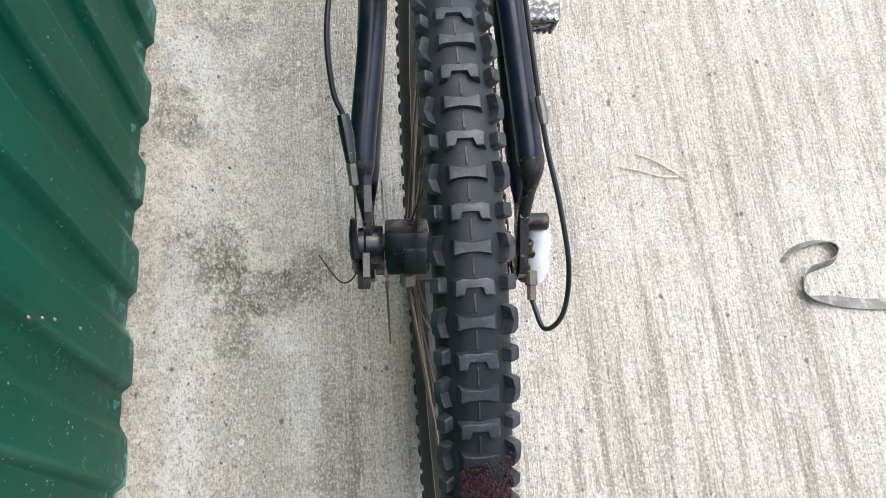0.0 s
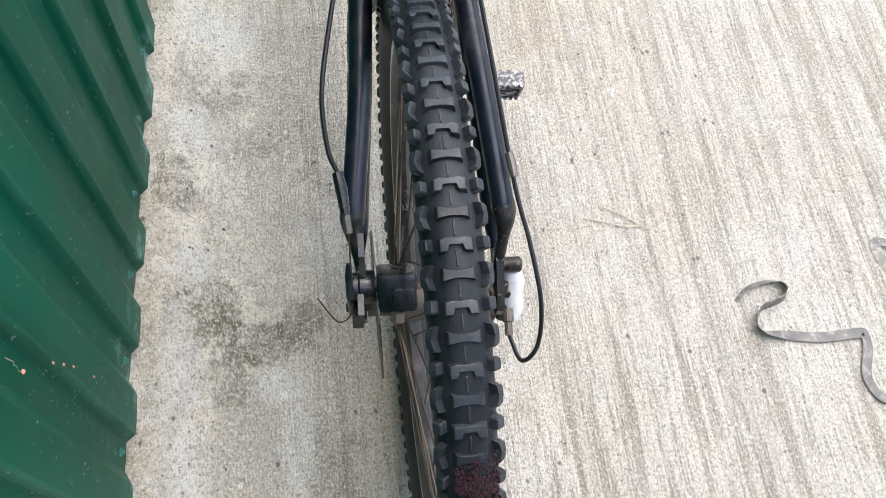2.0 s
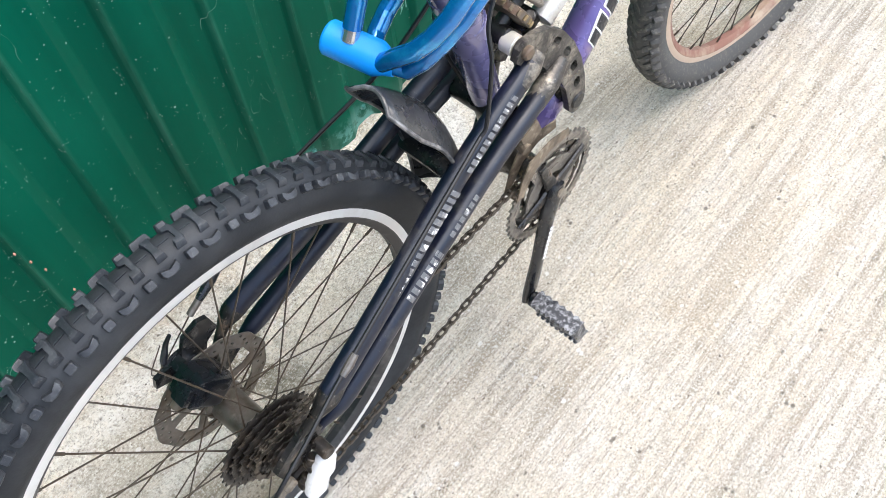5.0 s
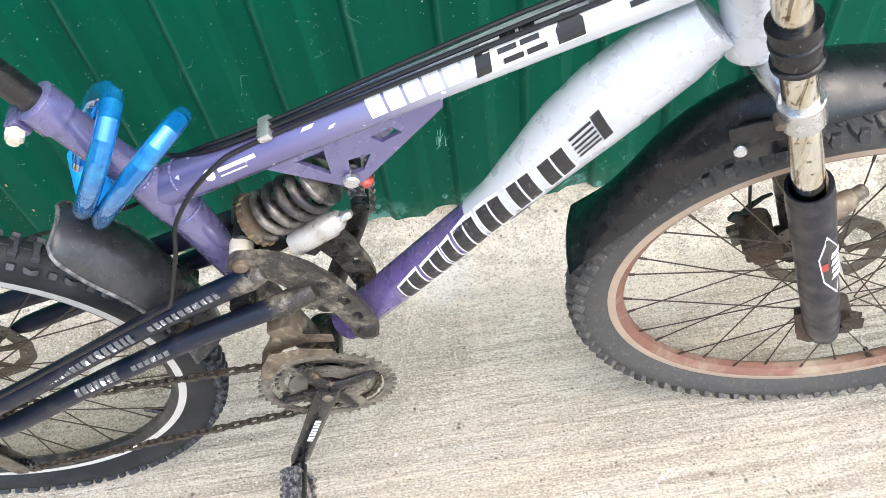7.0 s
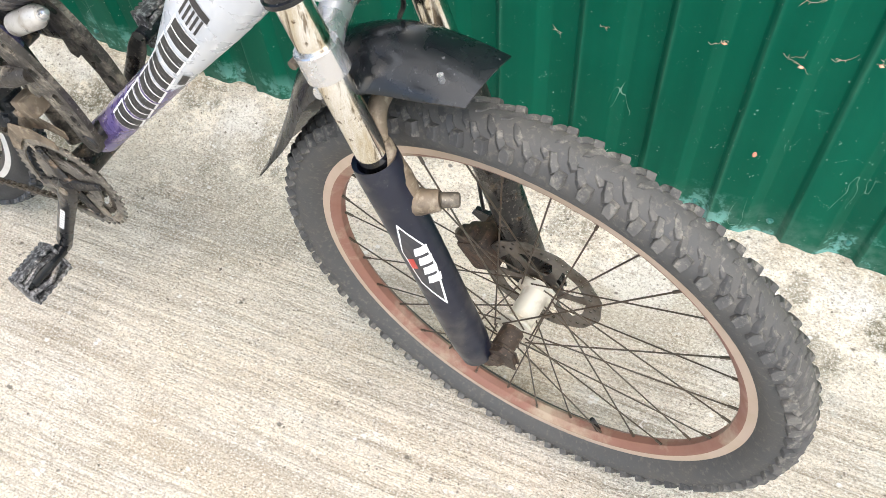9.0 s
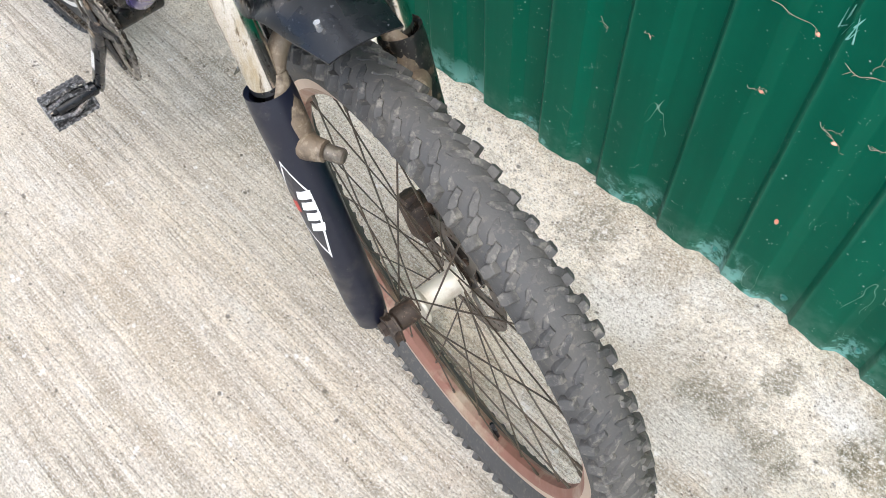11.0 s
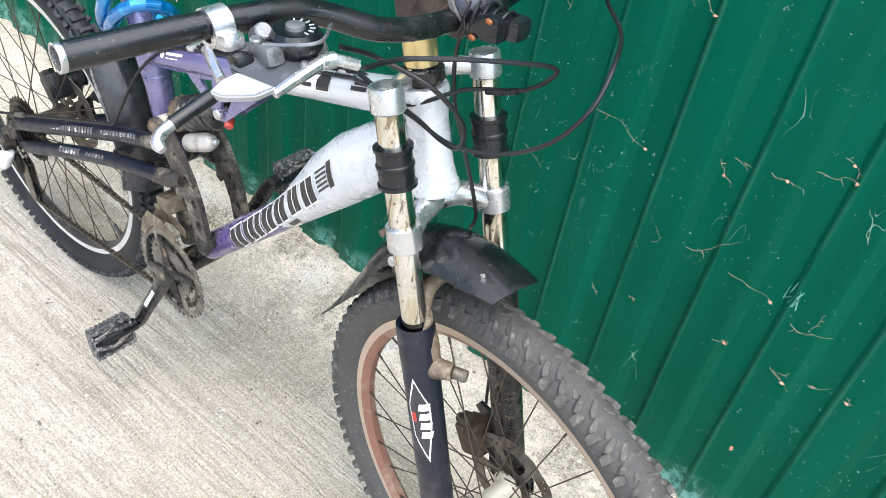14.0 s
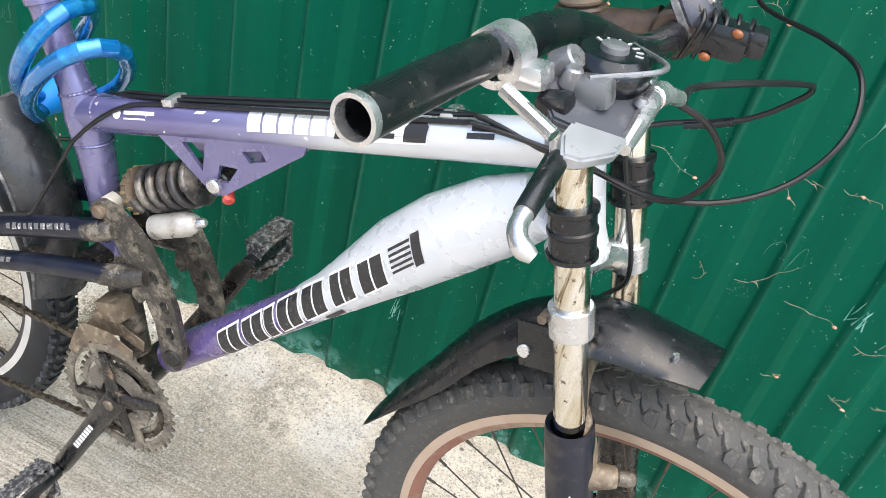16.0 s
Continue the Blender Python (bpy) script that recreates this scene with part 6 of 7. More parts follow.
# bell and horn lamp on the bar
bell_dark = material("bell_dark", (0.05, 0.052, 0.068), 0.3, 0.3, spots=[(40, 0.55, 0.72, (0.12, 0.11, 0.11), 0.6)], rough_var=0.12)
bm = B()
bc = H(-0.008, 0.08, 0.166)
bn = (STEER.to_3x3() @ Vector((-0.2, 0.88, 0.42))).normalized()
lathe(bm, [(-0.008, 0.006), (-0.006, 0.0285), (-0.001, 0.0305), (0.006, 0.0285), (0.014, 0.0215), (0.019, 0.0115), (0.0205, 0.0035)], bc, bn, 32)
bell = part("bell", bm, bell_dark, bike, "dark dome bicycle bell")
bm = B()
lathe(bm, [(-0.006, 0.03), (-0.008, 0.0325), (-0.004, 0.0325), (-0.003, 0.03)], bc, bn, 32)
part("bell_rim", bm, scuffed, bell)
bm = B()
rod(bm, bc + bn * 0.013 + STEER.to_3x3() @ Vector((0.016, 0.002, 0.004)), bc + bn * 0.019 + STEER.to_3x3() @ Vector((0.017, 0.002, 0.004)), 0.0042, 10, bevel=0.001)
part("bell_screw", bm, aluminium, bell)
bm = B()
rod(bm, bc + STEER.to_3x3() @ Vector((-0.01, -0.006, 0.027)), bc + STEER.to_3x3() @ Vector((-0.01, -0.006, 0.046)), 0.0032, 8, bevel=0.001)
part("striker", bm, brass, bell)
bm = B()
rod(bm, H(-0.03, 0.072, 0.156), H(-0.008, 0.073, 0.154), 0.0155, 18)
part("bell_clamp", bm, black_plastic, bell)
bm = B()
block(bm, H(0.004, 0.1, 0.15), (0.03, 0.048, 0.028), STEER.to_3x3().to_4x4() @ pose(0, 0, 0, -12, 0, 10), 0.009)
block(bm, H(-0.01, 0.124, 0.144), (0.026, 0.022, 0.022), STEER.to_3x3().to_4x4() @ pose(0, 0, 0, -12, 0, 10), 0.007)
amber = material("amber_plastic", (0.22, 0.07, 0.02), 0.35)
horn = part("horn_lamp", bm, black_plastic, bike, "small black lamp wrapped in dark wires")
for p in ((0.0185, 0.117, 0.156), (0.02, 0.096, 0.139)):
    bm = B()
    bmesh.ops.create_icosphere(bm, subdivisions=2, radius=0.0036, matrix=Matrix.Translation(H(*p)) @ Matrix.Diagonal((0.7, 1.2, 0.9, 1)))
    part("amber_lens", bm, amber, horn, "orange lens")
bm = B()
for k in range(5):
    sweep(bm, curve([H(0.022 - 0.005 * k, 0.079 + 0.008 * k, 0.137), H(0.021 - 0.003 * k, 0.094 + 0.007 * k, 0.166 - 0.003 * k), H(-0.006, 0.084 + 0.01 * k, 0.172 - 0.003 * k), H(-0.02, 0.09 + 0.008 * k, 0.147)], 5), 0.0016, 6)
part("wire_wrap", bm, cable_black, horn)

# ---- cables ----
def cable(name, pts, r=0.0024, parent=bike, mat=None, label="black cable"):
    bm = B()
    sweep(bm, curve(pts, 8), r, 8)
    return part(name, bm, mat or cable_black, parent, label)


TT = lambda t, lat, up: Vector((lat, -0.082 + 0.512 * t, 0.676 + 0.185 * t + up))
cable("rear_brake_cable", [H(0.165, 0.112, 0.155), S(0.12, 0.125, 0.15), S(0.07, 0.15, 0.14), S(0.02, 0.168, 0.126), S(-0.012, 0.174, 0.114), S(-0.022, 0.163, 0.1), S(-0.02, 0.125, 0.08), S(-0.006, 0.06, 0.072), S(0.028, -0.005, 0.052), TT(0.88, 0.02, 0.024), TT(0.8, 0.014, 0.0245), TT(0.25, 0.007, 0.0225), TT(0.1, 0.0, 0.022), (-0.028, -0.075, 0.69), (-0.03, -0.04, 0.67)])
bm = B()
sweep(bm, [S(-0.0195, 0.12, 0.0785), S(-0.016, 0.1, 0.0745), S(-0.0125, 0.083, 0.073)], 0.0036, 10)
part("cable_ferrule", bm, black_plastic, bike)
cable("rear_shift_cable", [H(0.172, 0.094, 0.172), S(0.13, 0.1, 0.15), S(0.095, 0.128, 0.118), S(0.066, 0.132, 0.075), S(0.046, 0.1, 0.036), S(0.036, 0.06, 0.032), S(0.032, 0.012, 0.048), TT(0.88, 0.026, 0.02), TT(0.8, 0.02, 0.0195), TT(0.25, 0.0125, 0.0185), TT(0.12, 0.02, 0.014), (0.03, -0.07, 0.66), (0.045, -0.085, 0.62), (0.058, -0.11, 0.56), (0.058, -0.12, 0.548)])
cable("front_shift_cable", [H(-0.2, 0.1, 0.15), S(-0.18, 0.1, 0.128), S(-0.12, 0.165, 0.118), S(-0.07, 0.198, 0.108), S(-0.035, 0.2, 0.075), S(-0.01, 0.172, 0.042), S(0.014, 0.128, 0.026), S(0.032, 0.075, 0.028), S(0.034, 0.02, 0.045), S(0.03, -0.02, 0.052), TT(0.8, 0.004, 0.0245), TT(0.25, 0.0, 0.0235), TT(0.1, -0.004, 0.024), (-0.03, -0.075, 0.675), (-0.028, -0.085, 0.61), (-0.02, -0.05, 0.5)])
cable("front_brake_cable", [H(-0.17, 0.112, 0.158), S(-0.11, 0.085, 0.158), S(-0.045, 0.1, 0.172), S(-0.015, 0.085, 0.16), S(-0.008, 0.052, 0.12), S(-0.008, 0.038, 0.06), S(-0.014, 0.04, 0.0), S(-0.024, 0.04, -0.085), S(-0.05, -0.005, -0.15), S(-0.085, -0.012, -0.3), S(-0.078, -0.03, -0.44)])
for t in (0.235, 0.815):
    bm = B()
    c = TT(t, 0.0045, 0.0215)
    block(bm, c, (0.027, 0.014, 0.009), pose(0, 0, 0, 20), 0.003)
    part("cable_clip", bm, aluminium, bike, "clear cable clip on the top tube")

# ---- mudguards ----
def blade_surface(bm, spine, widths, sag, thick=0.0022, across=8, m=None):
    """A bent blade: spine points, half widths, and how far its edges droop."""
    m = m or Matrix()
    n = len(spine)
    grids = []
    for layer in (0, 1):
        g = []
        for i in range(n):
            p = Vector(spine[i])
            t = (Vector(spine[min(i + 1, n - 1)]) - Vector(spine[max(i - 1, 0)])).normalized()
            nrm = Vector((1, 0, 0)).cross(t)
            if nrm.z < 0 and abs(nrm.z) > 0.2:
                nrm = -nrm
            row = []
            for k in range(across + 1):
                q = -1 + 2 * k / across
                row.append(bm.verts.new(m @ (p + Vector((q * widths[i], 0, 0)) - nrm * (sag[i] * q * q + layer * thick))))
            g.append(row)
        grids.append(g)
    a, b = grids
    for i in range(n - 1):
        for k in range(across):
            bm.faces.new((a[i][k], a[i][k + 1], a[i + 1][k + 1], a[i + 1][k]))
            bm.faces.new((b[i][k + 1], b[i][k], b[i + 1][k], b[i + 1][k + 1]))
        for k in (0, across):
            bm.faces.new((a[i][k], b[i][k], b[i + 1][k], a[i + 1][k]))
    for i in (0, n - 1):
        for k in range(across):
            bm.faces.new((a[i][k], a[i][k + 1], b[i][k + 1], b[i][k]))


bm = B()
spine = curve([(-0.014, 0.133, -0.132), (-0.008, 0.092, -0.113), (-0.002, 0.045, -0.096), (0, 0.0, -0.098), (0, -0.05, -0.118), (0, -0.105, -0.16), (0, -0.165, -0.226), (0, -0.212, -0.276), (0, -0.244, -0.314)], 4)
k = np.linspace(0, 1, len(spine))
wd = list(np.interp(k, [0, 0.1, 0.3, 0.42, 0.6, 0.85, 1], [0.033, 0.04, 0.05, 0.04, 0.042, 0.042, 0.05]))
sg = list(np.interp(k, [0, 0.15, 0.3, 0.45, 0.7, 1], [0.006, 0.018, 0.03, 0.034, 0.03, 0.006]))
blade_surface(bm, spine, wd, sg, m=WHEELED @ pose(0.014, 0, 0, 0, 0, -5))
guard_f = part("front_mudguard", bm, black_plastic, bike, "scratched black plastic front mudguard", angle=60)
bm = B()
rod(bm, WHEELED @ Vector((0.05, -0.03, -0.142)), WHEELED @ Vector((0.0565, -0.03, -0.14)), 0.0065, 12, bevel=0.001)
part("rivet", bm, aluminium, guard_f)
bm = B()
rod(bm, WHEELED @ Vector((0.033, 0.103, -0.124)), WHEELED @ Vector((0.034, 0.1045, -0.1155)), 0.003, 10)
part("rivet", bm, aluminium, guard_f)
bm = B()
block(bm, WHEELED @ Vector((0.05, -0.012, -0.135)), (0.004, 0.05, 0.05), STEER.to_3x3().to_4x4(), 0.0015)
part("mount_plate", bm, black_plastic, guard_f)

bm = B()
spine = curve([(0, -0.2, 0.65), (0, -0.184, 0.634), (0, -0.161, 0.607), (0, -0.135, 0.565), (0, -0.115, 0.505), (0, -0.105, 0.44), (0, -0.105, 0.4)], 4)
k = np.linspace(0, 1, len(spine))
wd = list(np.interp(k, [0, 0.03, 0.1, 0.4, 1], [0.026, 0.034, 0.039, 0.046, 0.045]))
sg = list(np.interp(k, [0, 0.3, 1], [0.014, 0.028, 0.03]))
blade_surface(bm, spine, wd, sg)
# grey spots stand for dust and for sky reflected in the plastic
dusty_sheen_plastic = material("dusty_sheen_plastic", (0.016, 0.017, 0.019), 0.3, spots=[(8, 0.44, 0.7, (0.06, 0.061, 0.063), 0.75), (60, 0.5, 0.65, (0.05, 0.05, 0.05), 0.5), (260, 0.62, 0.7, (0.3, 0.29, 0.27), 0.5)], rough_var=0.15)
guard_r = part("rear_mudguard", bm, dusty_sheen_plastic, bike, "glossy dusty black plastic mudguard behind the seat tube", angle=60)

bead = []
for i in list(range(len(spine) - 1, -1, -1)) + [0] * 7 + list(range(len(spine))):
    bead.append(i)
m_ = len(spine)
rim_pts = []
for j_, i in enumerate(bead):
    q = -1.0 if j_ < m_ else (1.0 if j_ >= m_ + 7 else -1 + 2 * (j_ - m_ + 1) / 8)
    t = (spine[min(i + 1, m_ - 1)] - spine[max(i - 1, 0)]).normalized()
    nv = Vector((1, 0, 0)).cross(t)
    nv = -nv if nv.z < 0 and abs(nv.z) > 0.2 else nv
    rim_pts.append(spine[i] + Vector((q * wd[i], 0, 0)) - nv * (sg[i] * q * q + 0.001))
bm = B()
sweep(bm, rim_pts, 0.0024, 8)
part("rim_bead", bm, scuffed, guard_r)

# ---- coil lock round the seat tube ----
lock = new("coil_lock")
lock.matrix_world = bike.matrix_world.copy()
tagged(lock, "shiny blue spiral cable lock hung round the seat tube", "cable lock")
# quarter turns of the hanging coil: top, right, bottom and left of each turn
T1, R1, B1, L1 = Vector((0, -0.08, 0.799)), Vector((0.053, -0.106, 0.76)), Vector((0, -0.167, 0.665)), Vector((-0.06, -0.122, 0.656))
T2, R2, B2 = Vector((0, -0.032, 0.765)), Vector((0.053, -0.08, 0.748)), Vector((0, -0.157, 0.64))
L0, TIP = Vector((-0.056, -0.147, 0.72)), Vector((-0.054, -0.172, 0.674))


def quarter(a, c, mid, n=5):
    """Points of a quarter ellipse round mid from a towards c."""
    return [mid + (a - mid) * math.cos(i / n * math.pi / 2) + (c - mid) * math.sin(i / n * math.pi / 2) for i in range(n)]


M1, M2, M12 = (T1 + B1) / 2, (T2 + B2) / 2, (B1 + T2) / 2
lead = quarter(L0, T1, Vector((0, -0.12, 0.735)))
pts = [TIP, (TIP + L0) / 2] + lead + quarter(T1, R1, M1) + quarter(R1, B1, M1) + quarter(B1, L1, M12) + quarter(L1, T2, M12) + quarter(T2, R2, M2) + quarter(R2, B2, M2) + [B2, B2 + Vector((-0.014, -0.006, 0.002))]
bm = B()
sweep(bm, pts, 0.0098, 40)
part("cable_coil", bm, lock_blue, lock, "blue clear-sheathed steel cable", angle=11)
e0 = pts[-1]
bm = B()
lathe(bm, [(-0.004, 0.0105), (0.006, 0.0135), (0.016, 0.0185), (0.07, 0.0185), (0.073, 0.016)], e0, Vector((-0.07, -0.02, 0.012)), 24)
part("lock_barrel", bm, lock_head, lock, "matt blue lock barrel")
bm = B()
d = (TIP - L0).normalized()
rod(bm, TIP - d * 0.002, TIP + d * 0.014, 0.0088, 14, bevel=0.001)
part("lock_pin", bm, aluminium, lock)


# ---- decals (plain shapes) ----
def decal(poly, mat, parent, mfun, name="decal", grow=0.0):
    """A thin patch wrapped on a tube: outline in (along, round) metres, laid by mfun."""
    bm = B()
    vs = [bm.verts.new((p[0], p[1], 0)) for p in poly]
    f = bm.faces.new(vs)
    bmesh.ops.triangulate(bm, faces=[f])
    bmesh.ops.subdivide_edges(bm, edges=bm.edges[:], cuts=2, use_grid_fill=True)
    for v in bm.verts:
        v.co = mfun(v.co.x, v.co.y, grow)
    o = part(name, bm, mat, parent, smooth=False)
    return o


def tube_map(a, b, r, face):
    """Round a tube from a to b: (along, round) to a point; face: degrees from the side to the top of the middle line."""
    a, b = Vector(a), Vector(b)
    d = (b - a).normalized()
    sd = Vector((1, 0, 0))
    up = sd.cross(d)

    def f(x, y, grow):
        th = radians(face) + y / r
        return a + d * x + (sd * math.cos(th) + up * math.sin(th)) * (r + 0.0004 + grow)
    return f


def slanted(x, w, h, lean=0.3):
    return [(x, -h / 2), (x + w, -h / 2), (x + w + lean * h, h / 2), (x + lean * h, h / 2)]


tree = BVHTree.FromPolygons(*side_hull)


def side_map(x, y, g):
    """Lays (ahead, up) from the side on the down tube."""
    hit, nrm, _, _ = tree.ray_cast(Vector((0.2, x, y)), Vector((-1, 0, 0)))
    if hit is None:
        return Vector((0.01, x, y))
    nrm = nrm.normalized()
    return hit + (nrm if nrm.x > 0 else -nrm) * (0.0006 + g)


ea = Vector((0.632, 0.775))
eb = Vector((-0.45, 0.893))
for i, (c, w) in enumerate((((0.143, 0.472), 0.037), ((0.172, 0.505), 0.034), ((0.1915, 0.528), 0.015), ((0.213, 0.554), 0.035), ((0.241, 0.589), 0.037), ((0.272, 0.628), 0.034), ((0.303, 0.664), 0.036))):
    hw = w / 2 + 0.0022
    corners = ((-1, -1), (0, -1), (1, -1), (1, 0), (1, 1), (0, 1), (-1, 1), (-1, 0))
    for grow, m2, mat2 in ((0.0, 0.0, white_vinyl), (0.0005, 0.0026, dark_vinyl)):
        decal([tuple(Vector(c) + ea * p * (hw - m2 * 0.8) + eb * q * (0.0192 - m2)) for p, q in corners], mat2, main_frame, side_map, grow=grow)
    if w > 0.02:
        decal([tuple(Vector(c) + ea * p * 0.0013 + eb * q * 0.0188) for p, q in corners], white_vinyl, main_frame, side_map, grow=0.0009)
for k in range(5):
    q = -0.012 + k * 0.006
    c0 = Vector((0.32, 0.688)) + eb * q
    decal([tuple(c0), tuple(c0 + ea * 0.03), tuple(c0 + ea * 0.03 + eb * 0.003), tuple(c0 + eb * 0.003)], dark_vinyl, main_frame, side_map)
c0 = Vector((0.34, 0.712))
decal([tuple(c0 + ea * p + eb * q) for p, q in ((0, -0.015), (0.012, -0.015), (0.012, 0.018), (0, 0.018))], dark_vinyl, main_frame, side_map)
decal([tuple(Vector((0.255, 0.576)) + ea * p + eb * q) for p, q in ((0, -0.009), (0.03, -0.009), (0.03, -0.002), (0, -0.002))], dark_vinyl, main_frame, side_map)
tree_top = BVHTree.FromPolygons(*top_hull)
aim = Vector((-0.85, 0, -0.53)).normalized()


def top_map(x, y, g):
    """Lays (ahead along the tube, across) from the side and above on the top tube."""
    c = Vector((0.005, -0.082 + 0.938 * x, 0.675 + 0.343 * x)) + Vector((-0.5, -0.28, 0.82)).normalized() * y
    hit, nrm, _, _ = tree_top.ray_cast(c - aim * 0.2, aim)
    if hit is None:
        return c
    nrm = nrm.normalized()
    return hit + (nrm if nrm.dot(aim) < 0 else -nrm) * (0.0006 + g)


def patch(x, w, y, h, mat2, grow=0.0, lean=0.0):
    decal([(x, y - h / 2), (x + w / 2, y - h / 2), (x + w, y - h / 2), (x + w + lean, y + h / 2), (x + w / 2 + lean, y + h / 2), (x + lean, y + h / 2)], mat2, main_frame, top_map, grow=grow)


for i in range(6):
    patch(0.233 + i * 0.0187, 0.0158, 0.0, 0.021, white_vinyl)
patch(0.346, 0.086, 0.0, 0.027, white_vinyl)
patch(0.334, 0.014, -0.001, 0.023, dark_vinyl, 0.0003, 0.006)
for x, w, y in ((0.364, 0.034, 0.0095), (0.358, 0.04, 0.0015), (0.36, 0.042, -0.0075)):
    for q in range(2):
        patch(x + w * q / 2, w / 2 - 0.003, y, 0.0045, dark_vinyl, 0.0006, 0.0008)
decal([(0.408, -0.012), (0.431, -0.012), (0.433, 0.002), (0.427, 0.009), (0.417, 0.01), (0.409, 0.0)], dark_vinyl, main_frame, top_map, grow=0.0006)
patch(0.47, 0.026, -0.004, 0.005, dark_vinyl)
patch(0.474, 0.018, 0.003, 0.006, dark_vinyl)
decal(circle(0.062, 0, 0.006, 10), white_vinyl, main_frame, top_map)
patch(0.072, 0.042, 0.001, 0.0038, white_vinyl)
patch(0.072, 0.03, -0.005, 0.0016, white_vinyl)
for x, y, w in ((0.165, 0.005, 0.012), (0.19, -0.002, 0.006)):
    patch(x, w, y, 0.003, white_vinyl, 0.0, 0.004)
# bars of lettering on the swingarm tubes and cranks
pale_blue = material("pale_blue_vinyl", (0.3, 0.5, 0.6), 0.4, spots=[(90, 0.5, 0.62, (0.02, 0.03, 0.07), 0.9)])
far_tube = tube_map((-0.052, -0.15, 0.514), (-0.06, -0.284, 0.458), 0.0136, 150)
for x, w in ((-0.005, 0.05), (0.055, 0.055), (0.12, 0.05)):
    decal([(x, -0.003), (x + w, -0.003), (x + w + 0.004, 0.0035), (x + 0.004, 0.0035)], pale_blue, arm, far_tube)
ut = tube_map((0.0485, -0.1, 0.533), (0.07, -0.3, 0.4505), 0.0139, -32)
rnd = random.Random(8)
for x, w, h in ((-0.045, 0.098, 0.008), (0.075, 0.06, 0.0115), (0.14, 0.06, 0.0115), (0.205, 0.06, 0.0115)):
    j = 0.0
    while j < w:
        q = rnd.uniform(0.005, 0.0085)
        decal(slanted(x + j, q, h * rnd.uniform(0.8, 1.0), -0.2), worn_vinyl, arm, ut)
        j += q + 0.0028
lt = tube_map((0.0573, -0.13, 0.472), (0.0715, -0.3, 0.4055), 0.0142, -34)
for x, w, h in ((0.01, 0.065, 0.0068), (0.085, 0.075, 0.0115)):
    for j in range(int(w / 0.0095)):
        decal(slanted(x + j * 0.0095, 0.0068, h * 0.9, 0.0), worn_vinyl, arm, lt)


def lay(p, x, y, z):
    """Along x, across y, out z: a flat patch."""
    x, y, z = Vector(x).normalized(), Vector(y).normalized(), Vector(z).normalized()
    return lambda a, b, g: Vector(p) + x * a + y * b + z * g


cd2 = CR.normalized()
cl = lay(BBP + CR * 0.3 + Vector((0.0815, 0, 0)), cd2 + Vector((0.11, 0, 0)), cd2.cross(Vector((1, 0, 0))), (1, 0, 0))
for i in range(8):
    decal([(0.007 * i, -0.004), (0.007 * i + 0.005, -0.004), (0.007 * i + 0.005, 0.004), (0.007 * i, 0.004)], white_vinyl, crank_r, cl, grow=0.001)
# fork badge: pale diamond with bars


def leg_map(x, y, g):
    th = 0.55 + y / 0.0226
    return S(0.068 + math.cos(th) * (0.0229 + g), 0.024 + math.sin(th) * (0.0229 + g), -0.271 - x)


badge_dark = material("badge_dark", (0.03, 0.03, 0.035), 0.35)
decal([(-0.012, -0.003), (0.03, 0.014), (0.06, 0.014), (0.12, 0.006), (0.08, -0.01), (0.03, -0.0135)], cap_silver, leg, leg_map)
decal([(-0.006, -0.002), (0.03, 0.0122), (0.058, 0.0122), (0.112, 0.005), (0.078, -0.0085), (0.03, -0.0118)], badge_dark, leg, leg_map, grow=0.0003)
for i in range(4):
    x = 0.026 + i * 0.0145
    decal([(x, 0.001), (x + 0.0105, -0.001), (x + 0.0105, 0.0125), (x, 0.0145)], white_vinyl, leg, leg_map, grow=0.0007)
decal([(0.04, -0.0105), (0.055, -0.0105), (0.055, -0.004), (0.04, -0.004)], red_plastic, leg, leg_map, grow=0.0007)

# red residue smeared on the rear tyre
crumb = material("red_crumbs", (0.03, 0.007, 0.012), 0.8, spots=[(300, 0.5, 0.65, (0.07, 0.015, 0.022), 0.7)])
rnd = random.Random(11)
bm = B()
for k in range(420):
    a = radians(rnd.gauss(134.5, 1.7))
    x = rnd.uniform(-0.013, 0.019)
    if abs(math.degrees(a) - 134.5) > 3.4 + 0.8 * (x > 0.01):
        continue
    r = TYRE_R + 0.0005 - 12 * x * x
    c = rear_m @ Vector((x, r * math.cos(a), r * math.sin(a)))
    s = rnd.uniform(0.0006, 0.0015)
    vs = [bm.verts.new(c + Vector(d) * s) for d in ((1, 0, 0), (0, 1, 0), (-1, 0, 0), (0, -1, 0), (0, 0, 1), (0, 0, -1))]
    for t in ((0, 1, 4), (1, 2, 4), (2, 3, 4), (3, 0, 4), (1, 0, 5), (2, 1, 5), (3, 2, 5), (0, 3, 5)):
        bm.faces.new([vs[q] for q in t])
part("red_residue", bm, crumb, rear_wheel, "dark red crumbs stuck to the tread", smooth=False)

